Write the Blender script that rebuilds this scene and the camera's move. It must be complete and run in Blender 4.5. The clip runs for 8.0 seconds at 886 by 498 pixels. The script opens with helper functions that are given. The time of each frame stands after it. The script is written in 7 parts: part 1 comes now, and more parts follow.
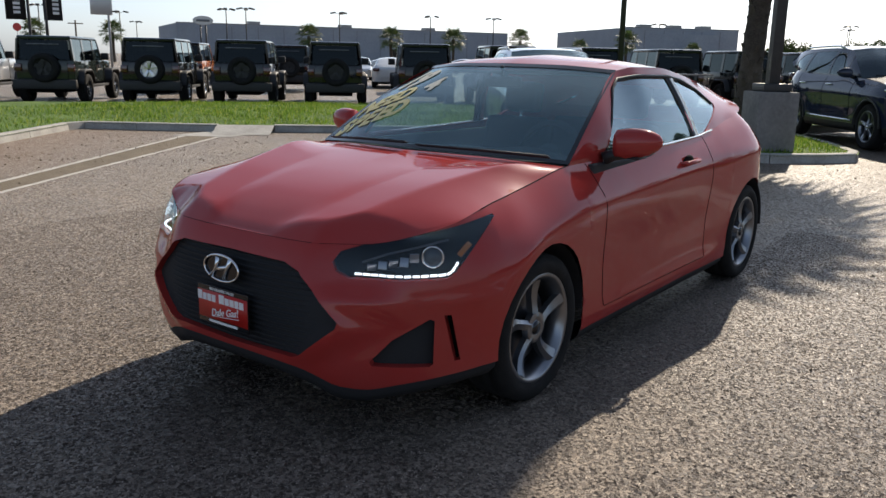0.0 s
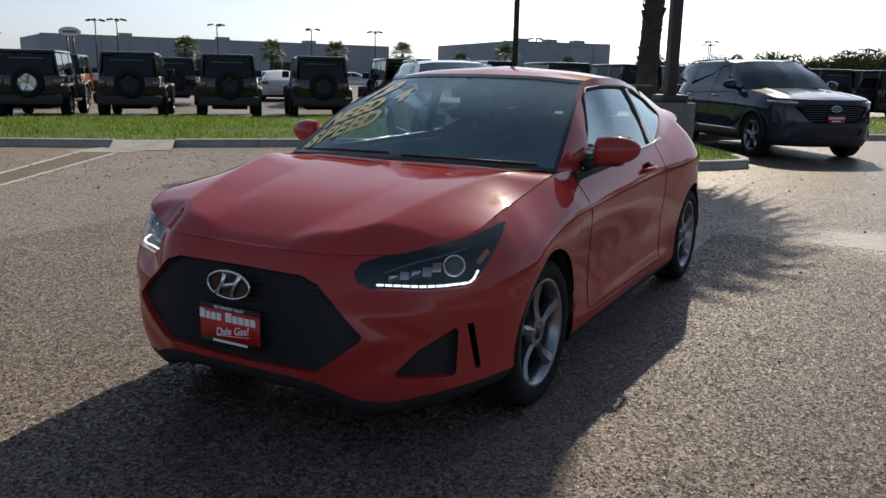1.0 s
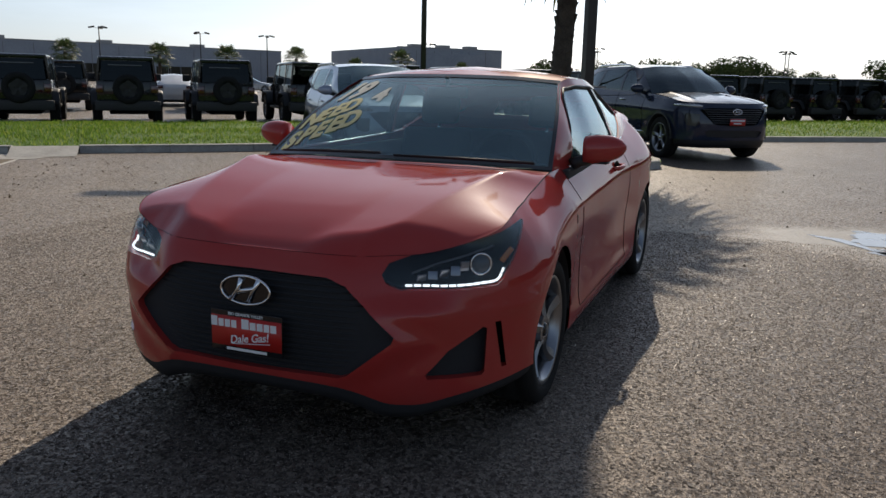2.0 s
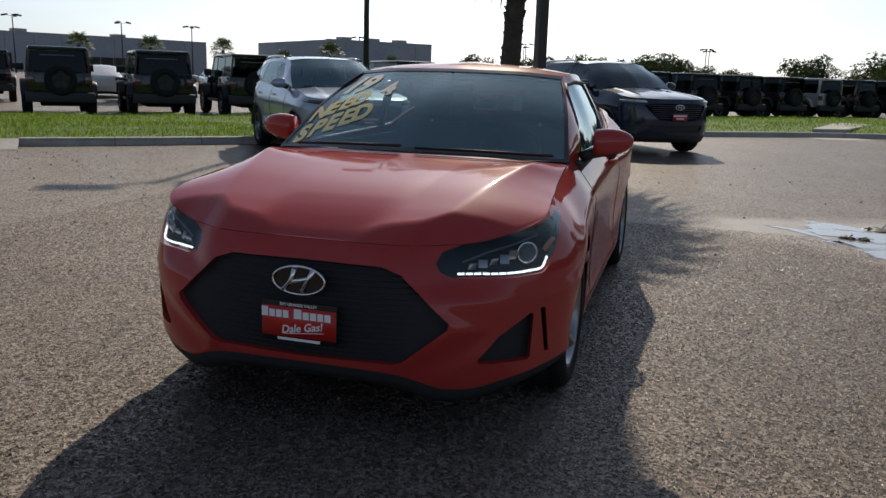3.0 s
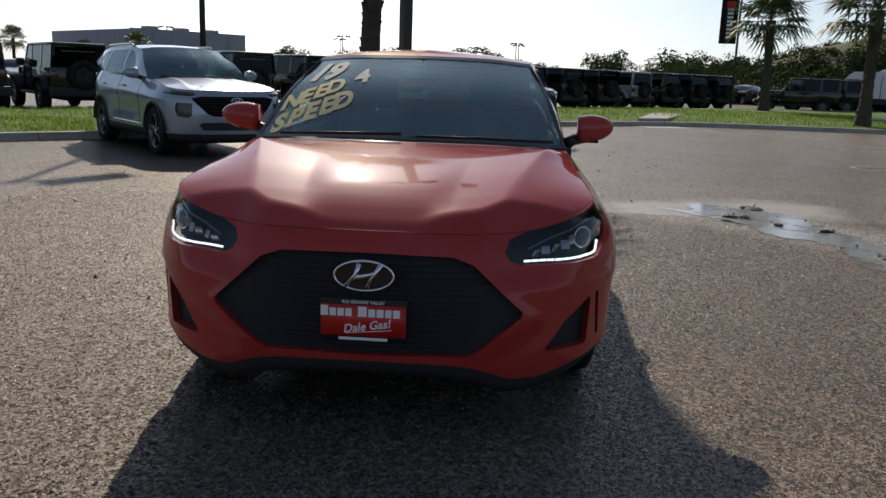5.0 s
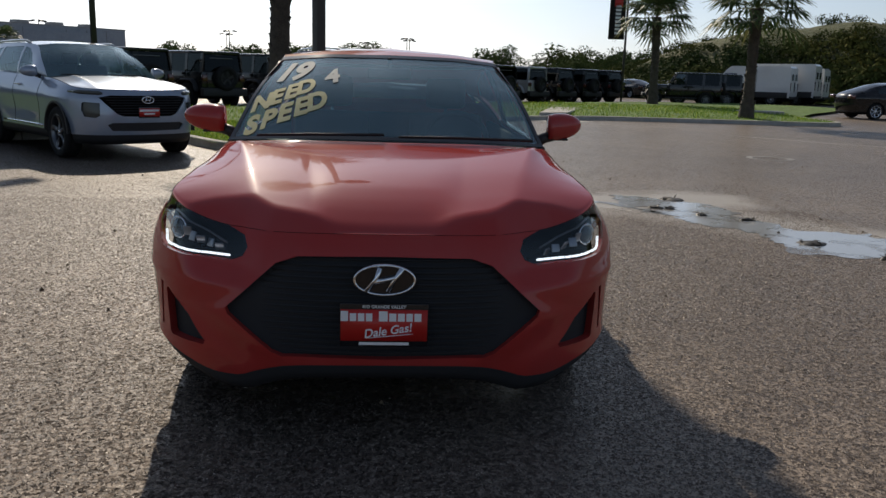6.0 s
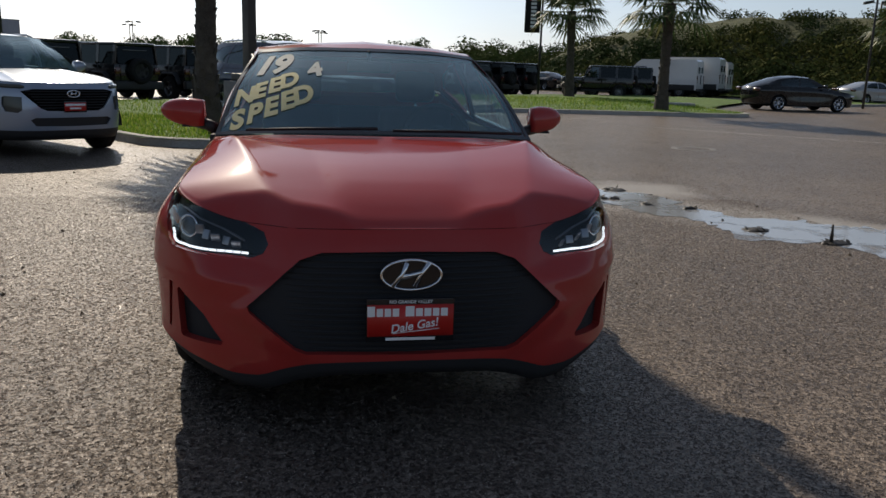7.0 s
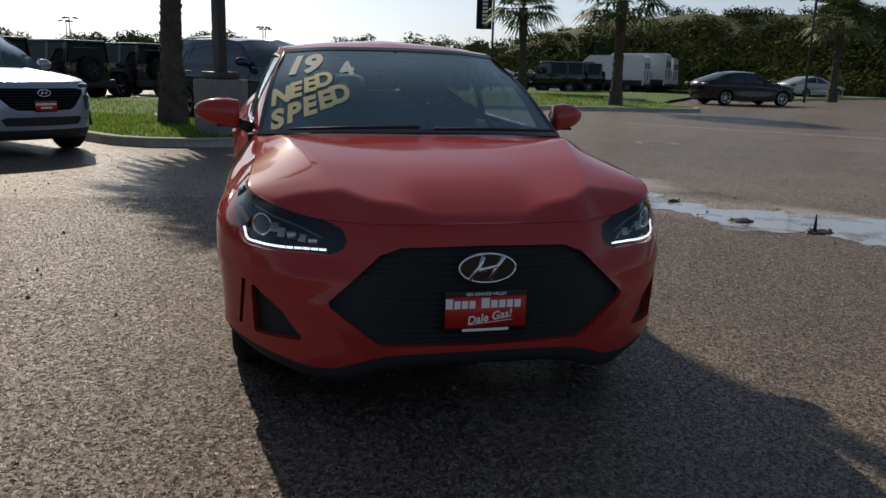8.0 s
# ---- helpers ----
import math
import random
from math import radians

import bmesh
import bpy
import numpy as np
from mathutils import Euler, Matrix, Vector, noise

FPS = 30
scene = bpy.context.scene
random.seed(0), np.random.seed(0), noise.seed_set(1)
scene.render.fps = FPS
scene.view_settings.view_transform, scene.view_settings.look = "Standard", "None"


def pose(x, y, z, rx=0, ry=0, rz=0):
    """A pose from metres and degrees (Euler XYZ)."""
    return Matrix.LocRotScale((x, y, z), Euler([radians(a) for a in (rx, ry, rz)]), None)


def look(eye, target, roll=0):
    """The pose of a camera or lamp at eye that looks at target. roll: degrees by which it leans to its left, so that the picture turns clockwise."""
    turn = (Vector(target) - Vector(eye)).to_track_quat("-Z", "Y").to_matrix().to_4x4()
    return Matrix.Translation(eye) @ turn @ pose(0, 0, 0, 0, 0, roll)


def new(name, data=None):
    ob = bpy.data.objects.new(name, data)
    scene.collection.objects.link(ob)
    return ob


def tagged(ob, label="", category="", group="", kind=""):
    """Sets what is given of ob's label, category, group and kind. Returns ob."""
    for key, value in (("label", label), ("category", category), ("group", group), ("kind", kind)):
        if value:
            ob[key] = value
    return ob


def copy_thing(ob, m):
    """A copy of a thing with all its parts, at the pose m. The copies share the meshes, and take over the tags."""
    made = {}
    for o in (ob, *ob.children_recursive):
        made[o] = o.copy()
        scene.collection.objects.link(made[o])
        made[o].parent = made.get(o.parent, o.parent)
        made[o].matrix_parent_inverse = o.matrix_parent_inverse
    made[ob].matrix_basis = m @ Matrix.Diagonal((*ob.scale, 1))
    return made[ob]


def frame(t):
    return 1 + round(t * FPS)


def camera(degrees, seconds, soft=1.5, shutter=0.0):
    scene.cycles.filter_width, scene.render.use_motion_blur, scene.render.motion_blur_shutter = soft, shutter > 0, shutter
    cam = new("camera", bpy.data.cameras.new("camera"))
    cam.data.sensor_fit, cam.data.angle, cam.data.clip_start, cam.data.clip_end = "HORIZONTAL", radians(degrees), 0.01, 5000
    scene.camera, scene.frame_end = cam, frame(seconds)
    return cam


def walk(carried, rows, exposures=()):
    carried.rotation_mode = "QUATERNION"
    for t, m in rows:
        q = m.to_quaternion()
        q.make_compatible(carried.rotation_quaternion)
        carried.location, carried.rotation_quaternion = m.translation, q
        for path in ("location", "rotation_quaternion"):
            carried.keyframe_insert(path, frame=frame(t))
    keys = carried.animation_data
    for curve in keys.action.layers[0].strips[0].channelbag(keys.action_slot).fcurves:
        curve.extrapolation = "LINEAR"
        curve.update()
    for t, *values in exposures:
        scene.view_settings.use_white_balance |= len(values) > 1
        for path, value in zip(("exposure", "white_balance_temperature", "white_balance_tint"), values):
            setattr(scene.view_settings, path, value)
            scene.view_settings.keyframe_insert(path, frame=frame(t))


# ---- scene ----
cam = camera(57.2, 8.0)
PATH = [
    (0, (2.516, -2.836, 1.41), (1.339, -1.284, 0.955), 1.1),
    (0.5, (2.337, -2.943, 1.408), (1.26, -1.315, 0.972), 1.2),
    (1, (2.114, -3.109, 1.389), (1.167, -1.398, 0.969), 1.1),
    (1.5, (1.907, -3.209, 1.372), (1.09, -1.43, 0.965), 1.4),
    (1.7, (1.814, -3.231, 1.357), (1.039, -1.432, 0.953), 1.3),
    (3, (1.306, -3.524, 1.342), (0.752, -1.647, 0.93), 1.8),
    (3.5, (1.101, -3.542, 1.326), (0.635, -1.642, 0.909), 1.8),
    (4, (0.877, -3.563, 1.326), (0.494, -1.644, 0.912), 1.9),
    (4.5, (0.656, -3.617, 1.301), (0.386, -1.679, 0.887), 1.9),
    (5, (0.439, -3.617, 1.286), (0.315, -1.665, 0.871), 2.0),
    (6.5, (-0.182, -3.624, 1.3), (0.06, -1.685, 0.877), 1.7),
    (7, (-0.362, -3.586, 1.289), (-0.023, -1.662, 0.86), 1.8),
    (7.5, (-0.566, -3.572, 1.286), (-0.159, -1.662, 0.856), 1.6),
    (8, (-0.816, -3.599, 1.291), (-0.352, -1.703, 0.857), 1.6),
]
walk(cam, [(t, look(eye, target, roll)) for t, eye, target, roll in PATH],
     exposures=[(0, 0.50), (0.5, 0.42), (1.0, 0.14), (1.5, 0.0), (3.0, -0.01), (3.5, -0.04), (5.0, -0.06), (6.5, -0.12), (8, -0.18)])

# ---- light ----
SUN_AZ, SUN_EL = radians(12.0), radians(30.5)      # the sun stands behind the car, a little to its right
to_sun = Vector((-math.sin(SUN_AZ) * math.cos(SUN_EL), math.cos(SUN_AZ) * math.cos(SUN_EL), math.sin(SUN_EL)))
sun = new("sun", bpy.data.lights.new("sun", "SUN"))
sun.data.energy, sun.data.angle, sun.data.color = 4.2, radians(0.6), (1.0, 0.87, 0.70)
sun.matrix_world = look((0, 0, 50), Vector((0, 0, 50)) - to_sun)
world = bpy.data.worlds.new("sky")
scene.world = world
world.use_nodes = True
wn, wl = world.node_tree.nodes, world.node_tree.links
sky = wn.new("ShaderNodeTexSky")
sky.sky_type, sky.sun_disc = "NISHITA", False
sky.sun_elevation, sky.sun_rotation = SUN_EL, -SUN_AZ
sky.air_density, sky.dust_density, sky.ozone_density = 1.0, 1.0, 1.8
wn["Background"].inputs["Strength"].default_value = 0.103
# thin high haze: the sky loses part of its colour, with faint wisps of cloud
soft = wn.new("ShaderNodeGamma")
soft.inputs["Gamma"].default_value = 0.96
wl.new(sky.outputs[0], soft.inputs[0])
grey = wn.new("ShaderNodeRGBToBW")
wl.new(soft.outputs[0], grey.inputs[0])
cool = wn.new("ShaderNodeMix")
cool.data_type, cool.blend_type = "RGBA", "MULTIPLY"
cool.inputs[0].default_value, cool.inputs[7].default_value = 1.0, (0.93, 1.0, 1.09, 1)
wl.new(grey.outputs[0], cool.inputs[6])
haze = wn.new("ShaderNodeMix")
haze.data_type = "RGBA"
haze.inputs[0].default_value = 0.50
wl.new(soft.outputs[0], haze.inputs[6])
wl.new(cool.outputs[2], haze.inputs[7])
wco, wmap, wisp, wr, thin = (wn.new(k) for k in ("ShaderNodeTexCoord", "ShaderNodeMapping", "ShaderNodeTexNoise", "ShaderNodeValToRGB", "ShaderNodeMix"))
wmap.inputs["Scale"].default_value = (1.6, 1.6, 9.0)
wisp.inputs["Scale"].default_value, wisp.inputs["Detail"].default_value, wisp.inputs["Roughness"].default_value = 1.7, 7.0, 0.6
wr.color_ramp.elements[0].position, wr.color_ramp.elements[1].position = 0.46, 0.74
wl.new(wco.outputs["Generated"], wmap.inputs["Vector"])
wl.new(wmap.outputs[0], wisp.inputs["Vector"])
wl.new(wisp.outputs[0], wr.inputs[0])
thin.data_type, thin.blend_type = "RGBA", "ADD"
wl.new(wr.outputs[0], thin.inputs[7])
wl.new(haze.outputs[2], thin.inputs[6])
thin.inputs[0].default_value = 0.9
blue = wn.new("ShaderNodeMix")
blue.data_type, blue.blend_type = "RGBA", "MULTIPLY"
blue.inputs[0].default_value, blue.inputs[7].default_value = 1.0, (0.90, 0.97, 1.085, 1)
wl.new(thin.outputs[2], blue.inputs[6])
wl.new(blue.outputs[2], wn["Background"].inputs["Color"])

# ---- small tools ----
def part(name, bm, material, parent=None, label="", smooth=True, recalc=False):
    """Links a bmesh as one mesh object."""
    if recalc:
        bmesh.ops.recalc_face_normals(bm, faces=bm.faces)
    me = bpy.data.meshes.new(name)
    bm.to_mesh(me)
    bm.free()
    me.materials.append(material)
    if smooth:
        me.shade_smooth()
        if smooth == "auto":
            me.set_sharp_from_angle(angle=radians(38))
    ob = new(name, me)
    ob.parent = parent
    if label:
        ob["label"] = label
    return ob


def empty(name, m, label, category, group="", kind=""):
    ob = new(name)
    ob.empty_display_size = 0.2
    ob.matrix_basis = m
    return tagged(ob, label, category, group, kind)


def curve_of(*knots):
    """A smooth function through (x, y) knots, without overshoot."""
    xs, ys = [k[0] for k in knots], [k[1] for k in knots]
    d = [(ys[i + 1] - ys[i]) / (xs[i + 1] - xs[i]) for i in range(len(xs) - 1)]
    m = [d[0]] + [0.0 if d[i - 1] * d[i] <= 0 else 2 * d[i - 1] * d[i] / (d[i - 1] + d[i]) for i in range(1, len(d))] + [d[-1]]

    def f(x):
        if x <= xs[0]:
            return ys[0]
        if x >= xs[-1]:
            return ys[-1]
        i = max(j for j in range(len(xs) - 1) if xs[j] <= x)
        h = xs[i + 1] - xs[i]
        t = (x - xs[i]) / h
        return (ys[i] * (1 + 2 * t) * (1 - t) ** 2 + h * m[i] * t * (1 - t) ** 2
                + ys[i + 1] * t * t * (3 - 2 * t) + h * m[i + 1] * t * t * (t - 1))
    return f


def path_of(*pts):
    """A smooth curve through points, run by its length from 0 to 1."""
    pts = [Vector(p) for p in pts]
    pts = [p for i, p in enumerate(pts) if i == 0 or (p - pts[i - 1]).length > 1e-6]
    ts = [0.0]
    for a, b in zip(pts, pts[1:]):
        ts.append(ts[-1] + (b - a).length)
    fs = [curve_of(*[(t / ts[-1], p[i]) for t, p in zip(ts, pts)]) for i in range(3)]
    return lambda t: Vector((fs[0](t), fs[1](t), fs[2](t)))


def add_grid(bm, rows, close=False, flip=False):
    """Faces over rows of points."""
    vs = [[bm.verts.new(p) for p in r] for r in rows]
    for a, b in zip(vs, vs[1:]):
        n = len(a)
        for i in range(n if close else n - 1):
            q = [a[i], a[(i + 1) % n], b[(i + 1) % n], b[i]]
            bm.faces.new(q[::-1] if flip else q)
    return vs


def coons(c0, c1, d0, d1, nu, nv):
    """Rows of points between four edge curves: c0, c1 run with u, d0, d1 with v."""
    rows = []
    for j in range(nv + 1):
        v, row = j / nv, []
        for i in range(nu + 1):
            u = i / nu
            p = (c0(u) * (1 - v) + c1(u) * v + d0(v) * (1 - u) + d1(v) * u
                 - (c0(0) * (1 - u) * (1 - v) + c0(1) * u * (1 - v) + c1(0) * (1 - u) * v + c1(1) * u * v))
            row.append(p)
        rows.append(row)
    return rows


def mirror_x(bm):
    """Adds the half across x = 0."""
    g = bmesh.ops.duplicate(bm, geom=bm.verts[:] + bm.edges[:] + bm.faces[:])["geom"]
    for v in g:
        if isinstance(v, bmesh.types.BMVert):
            v.co.x = -v.co.x
    bmesh.ops.reverse_faces(bm, faces=[f for f in g if isinstance(f, bmesh.types.BMFace)])
    bmesh.ops.remove_doubles(bm, verts=bm.verts[:], dist=0.0006)


def flipped(bm):
    """A copy of bm across x = 0."""
    b = bm.copy()
    for v in b.verts:
        v.co.x = -v.co.x
    bmesh.ops.reverse_faces(b, faces=b.faces[:])
    return b


def box(bm, x0, x1, y0, y1, z0, z1, bevel=0.0, m=None):
    vs = [bm.verts.new((x, y, z)) for x in (x0, x1) for y in (y0, y1) for z in (z0, z1)]
    fs = [bm.faces.new([vs[i] for i in q]) for q in ((0, 1, 3, 2), (4, 6, 7, 5), (0, 4, 5, 1), (2, 3, 7, 6), (0, 2, 6, 4), (1, 5, 7, 3))]
    if m is not None:
        for v in vs:
            v.co = m @ v.co
    if bevel:
        es = list({e for f in fs for e in f.edges})
        bmesh.ops.bevel(bm, geom=es, offset=bevel, segments=2, affect="EDGES", profile=0.6)


def boxed(*a, **k):
    bm = bmesh.new()
    box(bm, *a, **k)
    return bm


def tube(bm, pts, radius, n=8, cap=True):
    """A round bar along points; radius may be a list."""
    pts = [Vector(p) for p in pts]
    rs = radius if isinstance(radius, (list, tuple)) else [radius] * len(pts)
    rows, side = [], None
    for i, p in enumerate(pts):
        d = (pts[min(i + 1, len(pts) - 1)] - pts[max(i - 1, 0)]).normalized()
        if side is None:
            side = d.orthogonal().normalized()
        side = (side - d * side.dot(d)).normalized()
        up = d.cross(side)
        rows.append([p + (side * math.cos(2 * math.pi * k / n) + up * math.sin(2 * math.pi * k / n)) * rs[i] for k in range(n)])
    vs = add_grid(bm, rows, close=True)
    if cap:
        bm.faces.new(vs[0][::-1])
        bm.faces.new(vs[-1])


def tubed(pts, radius, n=8):
    bm = bmesh.new()
    tube(bm, pts, radius, n)
    return bm


def lathe(bm, prof, n=32, axis="x", m=None):
    """Turns a profile of (along, radius) round an axis."""
    rows = []
    for a, r in prof:
        row = []
        for k in range(n):
            c, s = r * math.cos(2 * math.pi * k / n), r * math.sin(2 * math.pi * k / n)
            p = Vector((a, c, s)) if axis == "x" else Vector((c, s, a)) if axis == "z" else Vector((c, a, s))
            row.append(m @ p if m is not None else p)
        rows.append(row)
    return add_grid(bm, rows, close=True)


def prism(bm, poly, z0, z1):
    """A slab over a flat outline of (x, y)."""
    lo = [bm.verts.new((x, y, z0)) for x, y in poly]
    hi = [bm.verts.new((x, y, z1)) for x, y in poly]
    bm.faces.new(hi)
    bm.faces.new(lo[::-1])
    n = len(poly)
    for i in range(n):
        bm.faces.new((lo[i], lo[(i + 1) % n], hi[(i + 1) % n], hi[i]))


def cut_out(bm, poly, u, v, facing):
    """Cuts a convex outline, given in the plane of u and v, out of the skin; returns the piece as a new bmesh."""
    u, v, facing = Vector(u).normalized(), Vector(v).normalized(), Vector(facing).normalized()
    c = (sum(p[0] for p in poly) / len(poly), sum(p[1] for p in poly) / len(poly))
    lo = [min(p[i] for p in poly) for i in (0, 1)]
    hi = [max(p[i] for p in poly) for i in (0, 1)]

    def near():
        fs = []
        for f in bm.faces:
            if f.normal.dot(facing) < 0.12:
                continue
            a, b = [w.co.dot(u) for w in f.verts], [w.co.dot(v) for w in f.verts]
            if max(a) >= lo[0] and min(a) <= hi[0] and max(b) >= lo[1] and min(b) <= hi[1]:
                fs.append(f)
        return fs
    sides = []
    for (a0, b0), (a1, b1) in zip(poly, poly[1:] + poly[:1]):
        n2 = (b1 - b0, -(a1 - a0))
        if n2[0] * (c[0] - a0) + n2[1] * (c[1] - b0) > 0:
            n2 = (-n2[0], -n2[1])
        sides.append((u * a0 + v * b0, (u * n2[0] + v * n2[1]).normalized()))
    for co, no in sides:
        bm.normal_update()
        fs = near()
        g = list({w for f in fs for w in f.verts}) + list({e for f in fs for e in f.edges}) + fs
        bmesh.ops.bisect_plane(bm, geom=g, dist=1e-5, plane_co=co, plane_no=no)
    bm.normal_update()
    inside = [f for f in near() if all((f.calc_center_median() - co).dot(no) < 1e-5 for co, no in sides)]
    piece, made = bmesh.new(), {}
    for f in inside:
        for w in f.verts:
            if w not in made:
                made[w] = piece.verts.new(w.co)
        piece.faces.new([made[w] for w in f.verts])
    rim = [e for e in {e for f in inside for e in f.edges} if sum(g in inside for g in e.link_faces) == 1 and len(e.link_faces) > 1]
    bmesh.ops.delete(bm, geom=inside, context="FACES")
    piece.normal_update()
    return piece, [e for e in rim if e.is_valid]


def flange(bm, rim, way):
    """Folds the rim of an opening inwards."""
    way = Vector(way)
    g = bmesh.ops.extrude_edge_only(bm, edges=rim)["geom"]
    for w in g:
        if isinstance(w, bmesh.types.BMVert):
            w.co += way


def writing(body, size, material, parent, m, name="lettering", label="", extrude=0.0008, shear=0.0, bold=0.0):
    """Letters in the built-in font, as a mesh lying in the plane of m."""
    cu = bpy.data.curves.new(name, "FONT")
    cu.body, cu.size, cu.extrude, cu.shear, cu.offset = body, size, extrude, shear, bold
    cu.align_x, cu.align_y = "CENTER", "CENTER"
    tmp = bpy.data.objects.new(name, cu)
    scene.collection.objects.link(tmp)
    dg = bpy.context.evaluated_depsgraph_get()
    me = bpy.data.meshes.new_from_object(tmp.evaluated_get(dg))
    bpy.data.objects.remove(tmp)
    bpy.data.curves.remove(cu)
    me.transform(m)
    me.materials.clear()
    me.materials.append(material)
    ob = new(name, me)
    ob.parent = parent
    if label:
        ob["label"] = label
    return ob

# ---- materials ----
def principled(name, color, rough=0.6, metal=0.0, **more):
    ma = bpy.data.materials.new(name)
    ma.use_nodes = True
    b = ma.node_tree.nodes["Principled BSDF"]
    b.inputs["Base Color"].default_value = (*color, 1)
    b.inputs["Roughness"].default_value = rough
    b.inputs["Metallic"].default_value = metal
    for k, v in more.items():
        b.inputs[k.replace("_", " ")].default_value = v
    return ma


def tex(ma, kind, scale, detail=4.0, **k):
    n = ma.node_tree.nodes.new("ShaderNodeTex" + kind)
    n.inputs["Scale"].default_value = scale
    if "Detail" in n.inputs:
        n.inputs["Detail"].default_value = detail
    return n


def coords(ma, which="Object", scale=None):
    t = ma.node_tree.nodes.new("ShaderNodeTexCoord")
    if scale is None:
        return t.outputs[which]
    mp = ma.node_tree.nodes.new("ShaderNodeMapping")
    mp.inputs["Scale"].default_value = scale
    ma.node_tree.links.new(t.outputs[which], mp.inputs["Vector"])
    return mp.outputs[0]


def ramp(ma, source, *stops):
    r = ma.node_tree.nodes.new("ShaderNodeValToRGB")
    e = r.color_ramp.elements
    while len(e) < len(stops):
        e.new(0.5)
    for el, (p, c) in zip(e, stops):
        el.position, el.color = p, (*c, 1)
    ma.node_tree.links.new(source, r.inputs[0])
    return r.outputs[0]


def mixed(ma, a, b, factor, how="MIX"):
    n = ma.node_tree.nodes.new("ShaderNodeMix")
    n.data_type, n.blend_type = "RGBA", how
    for sock, val in ((n.inputs[6], a), (n.inputs[7], b), (n.inputs[0], factor)):
        if isinstance(val, (int, float)):
            sock.default_value = val
        elif isinstance(val, tuple):
            sock.default_value = (*val, 1)
        else:
            ma.node_tree.links.new(val, sock)
    return n.outputs[2]


def bsdf(ma):
    return ma.node_tree.nodes["Principled BSDF"]


def feed(ma, sock, out):
    ma.node_tree.links.new(out, bsdf(ma).inputs[sock])


def bump(ma, height, strength=0.4, distance=0.005):
    n = ma.node_tree.nodes.new("ShaderNodeBump")
    n.inputs["Strength"].default_value, n.inputs["Distance"].default_value = strength, distance
    ma.node_tree.links.new(height, n.inputs["Height"])
    ma.node_tree.links.new(n.outputs[0], bsdf(ma).inputs["Normal"])


def speckled(name, c0, c1, scale, rough=0.6, bump_scale=None, bump_strength=0.3, bump_depth=0.004, **more):
    """A colour that wanders between two tones at two scales."""
    ma = principled(name, c0, rough, **more)
    co = coords(ma)
    a, b = tex(ma, "Noise", scale, 5), tex(ma, "Noise", scale * 9, 4)
    for n in (a, b):
        ma.node_tree.links.new(co, n.inputs["Vector"])
    f = mixed(ma, a.outputs[0], b.outputs[0], 0.45)
    feed(ma, "Base Color", ramp(ma, f, (0.33, c0), (0.67, c1)))
    if bump_scale:
        n = tex(ma, "Noise", bump_scale, 5)
        ma.node_tree.links.new(co, n.inputs["Vector"])
        bump(ma, n.outputs[0], bump_strength, bump_depth)
    return ma


def paint(name, color, metal=0.0, rough=0.4, dust_veil=0.06, coat=1.0):
    """Clear-coated car paint with a little road dust."""
    ma = principled(name, color, rough, metal, Coat_Weight=coat, Coat_Roughness=0.03, Specular_IOR_Level=0.005)
    n = tex(ma, "Noise", 3.5, 6)
    ma.node_tree.links.new(coords(ma), n.inputs["Vector"])
    dusty = tuple(c * (1 - dust_veil) + 0.25 * dust_veil for c in color)
    feed(ma, "Base Color", ramp(ma, n.outputs[0], (0.35, color), (0.75, dusty)))
    r = ramp(ma, n.outputs[0], (0.35, (0.040,) * 3), (0.8, (0.065,) * 3))
    feed(ma, "Coat Roughness", r)
    return ma


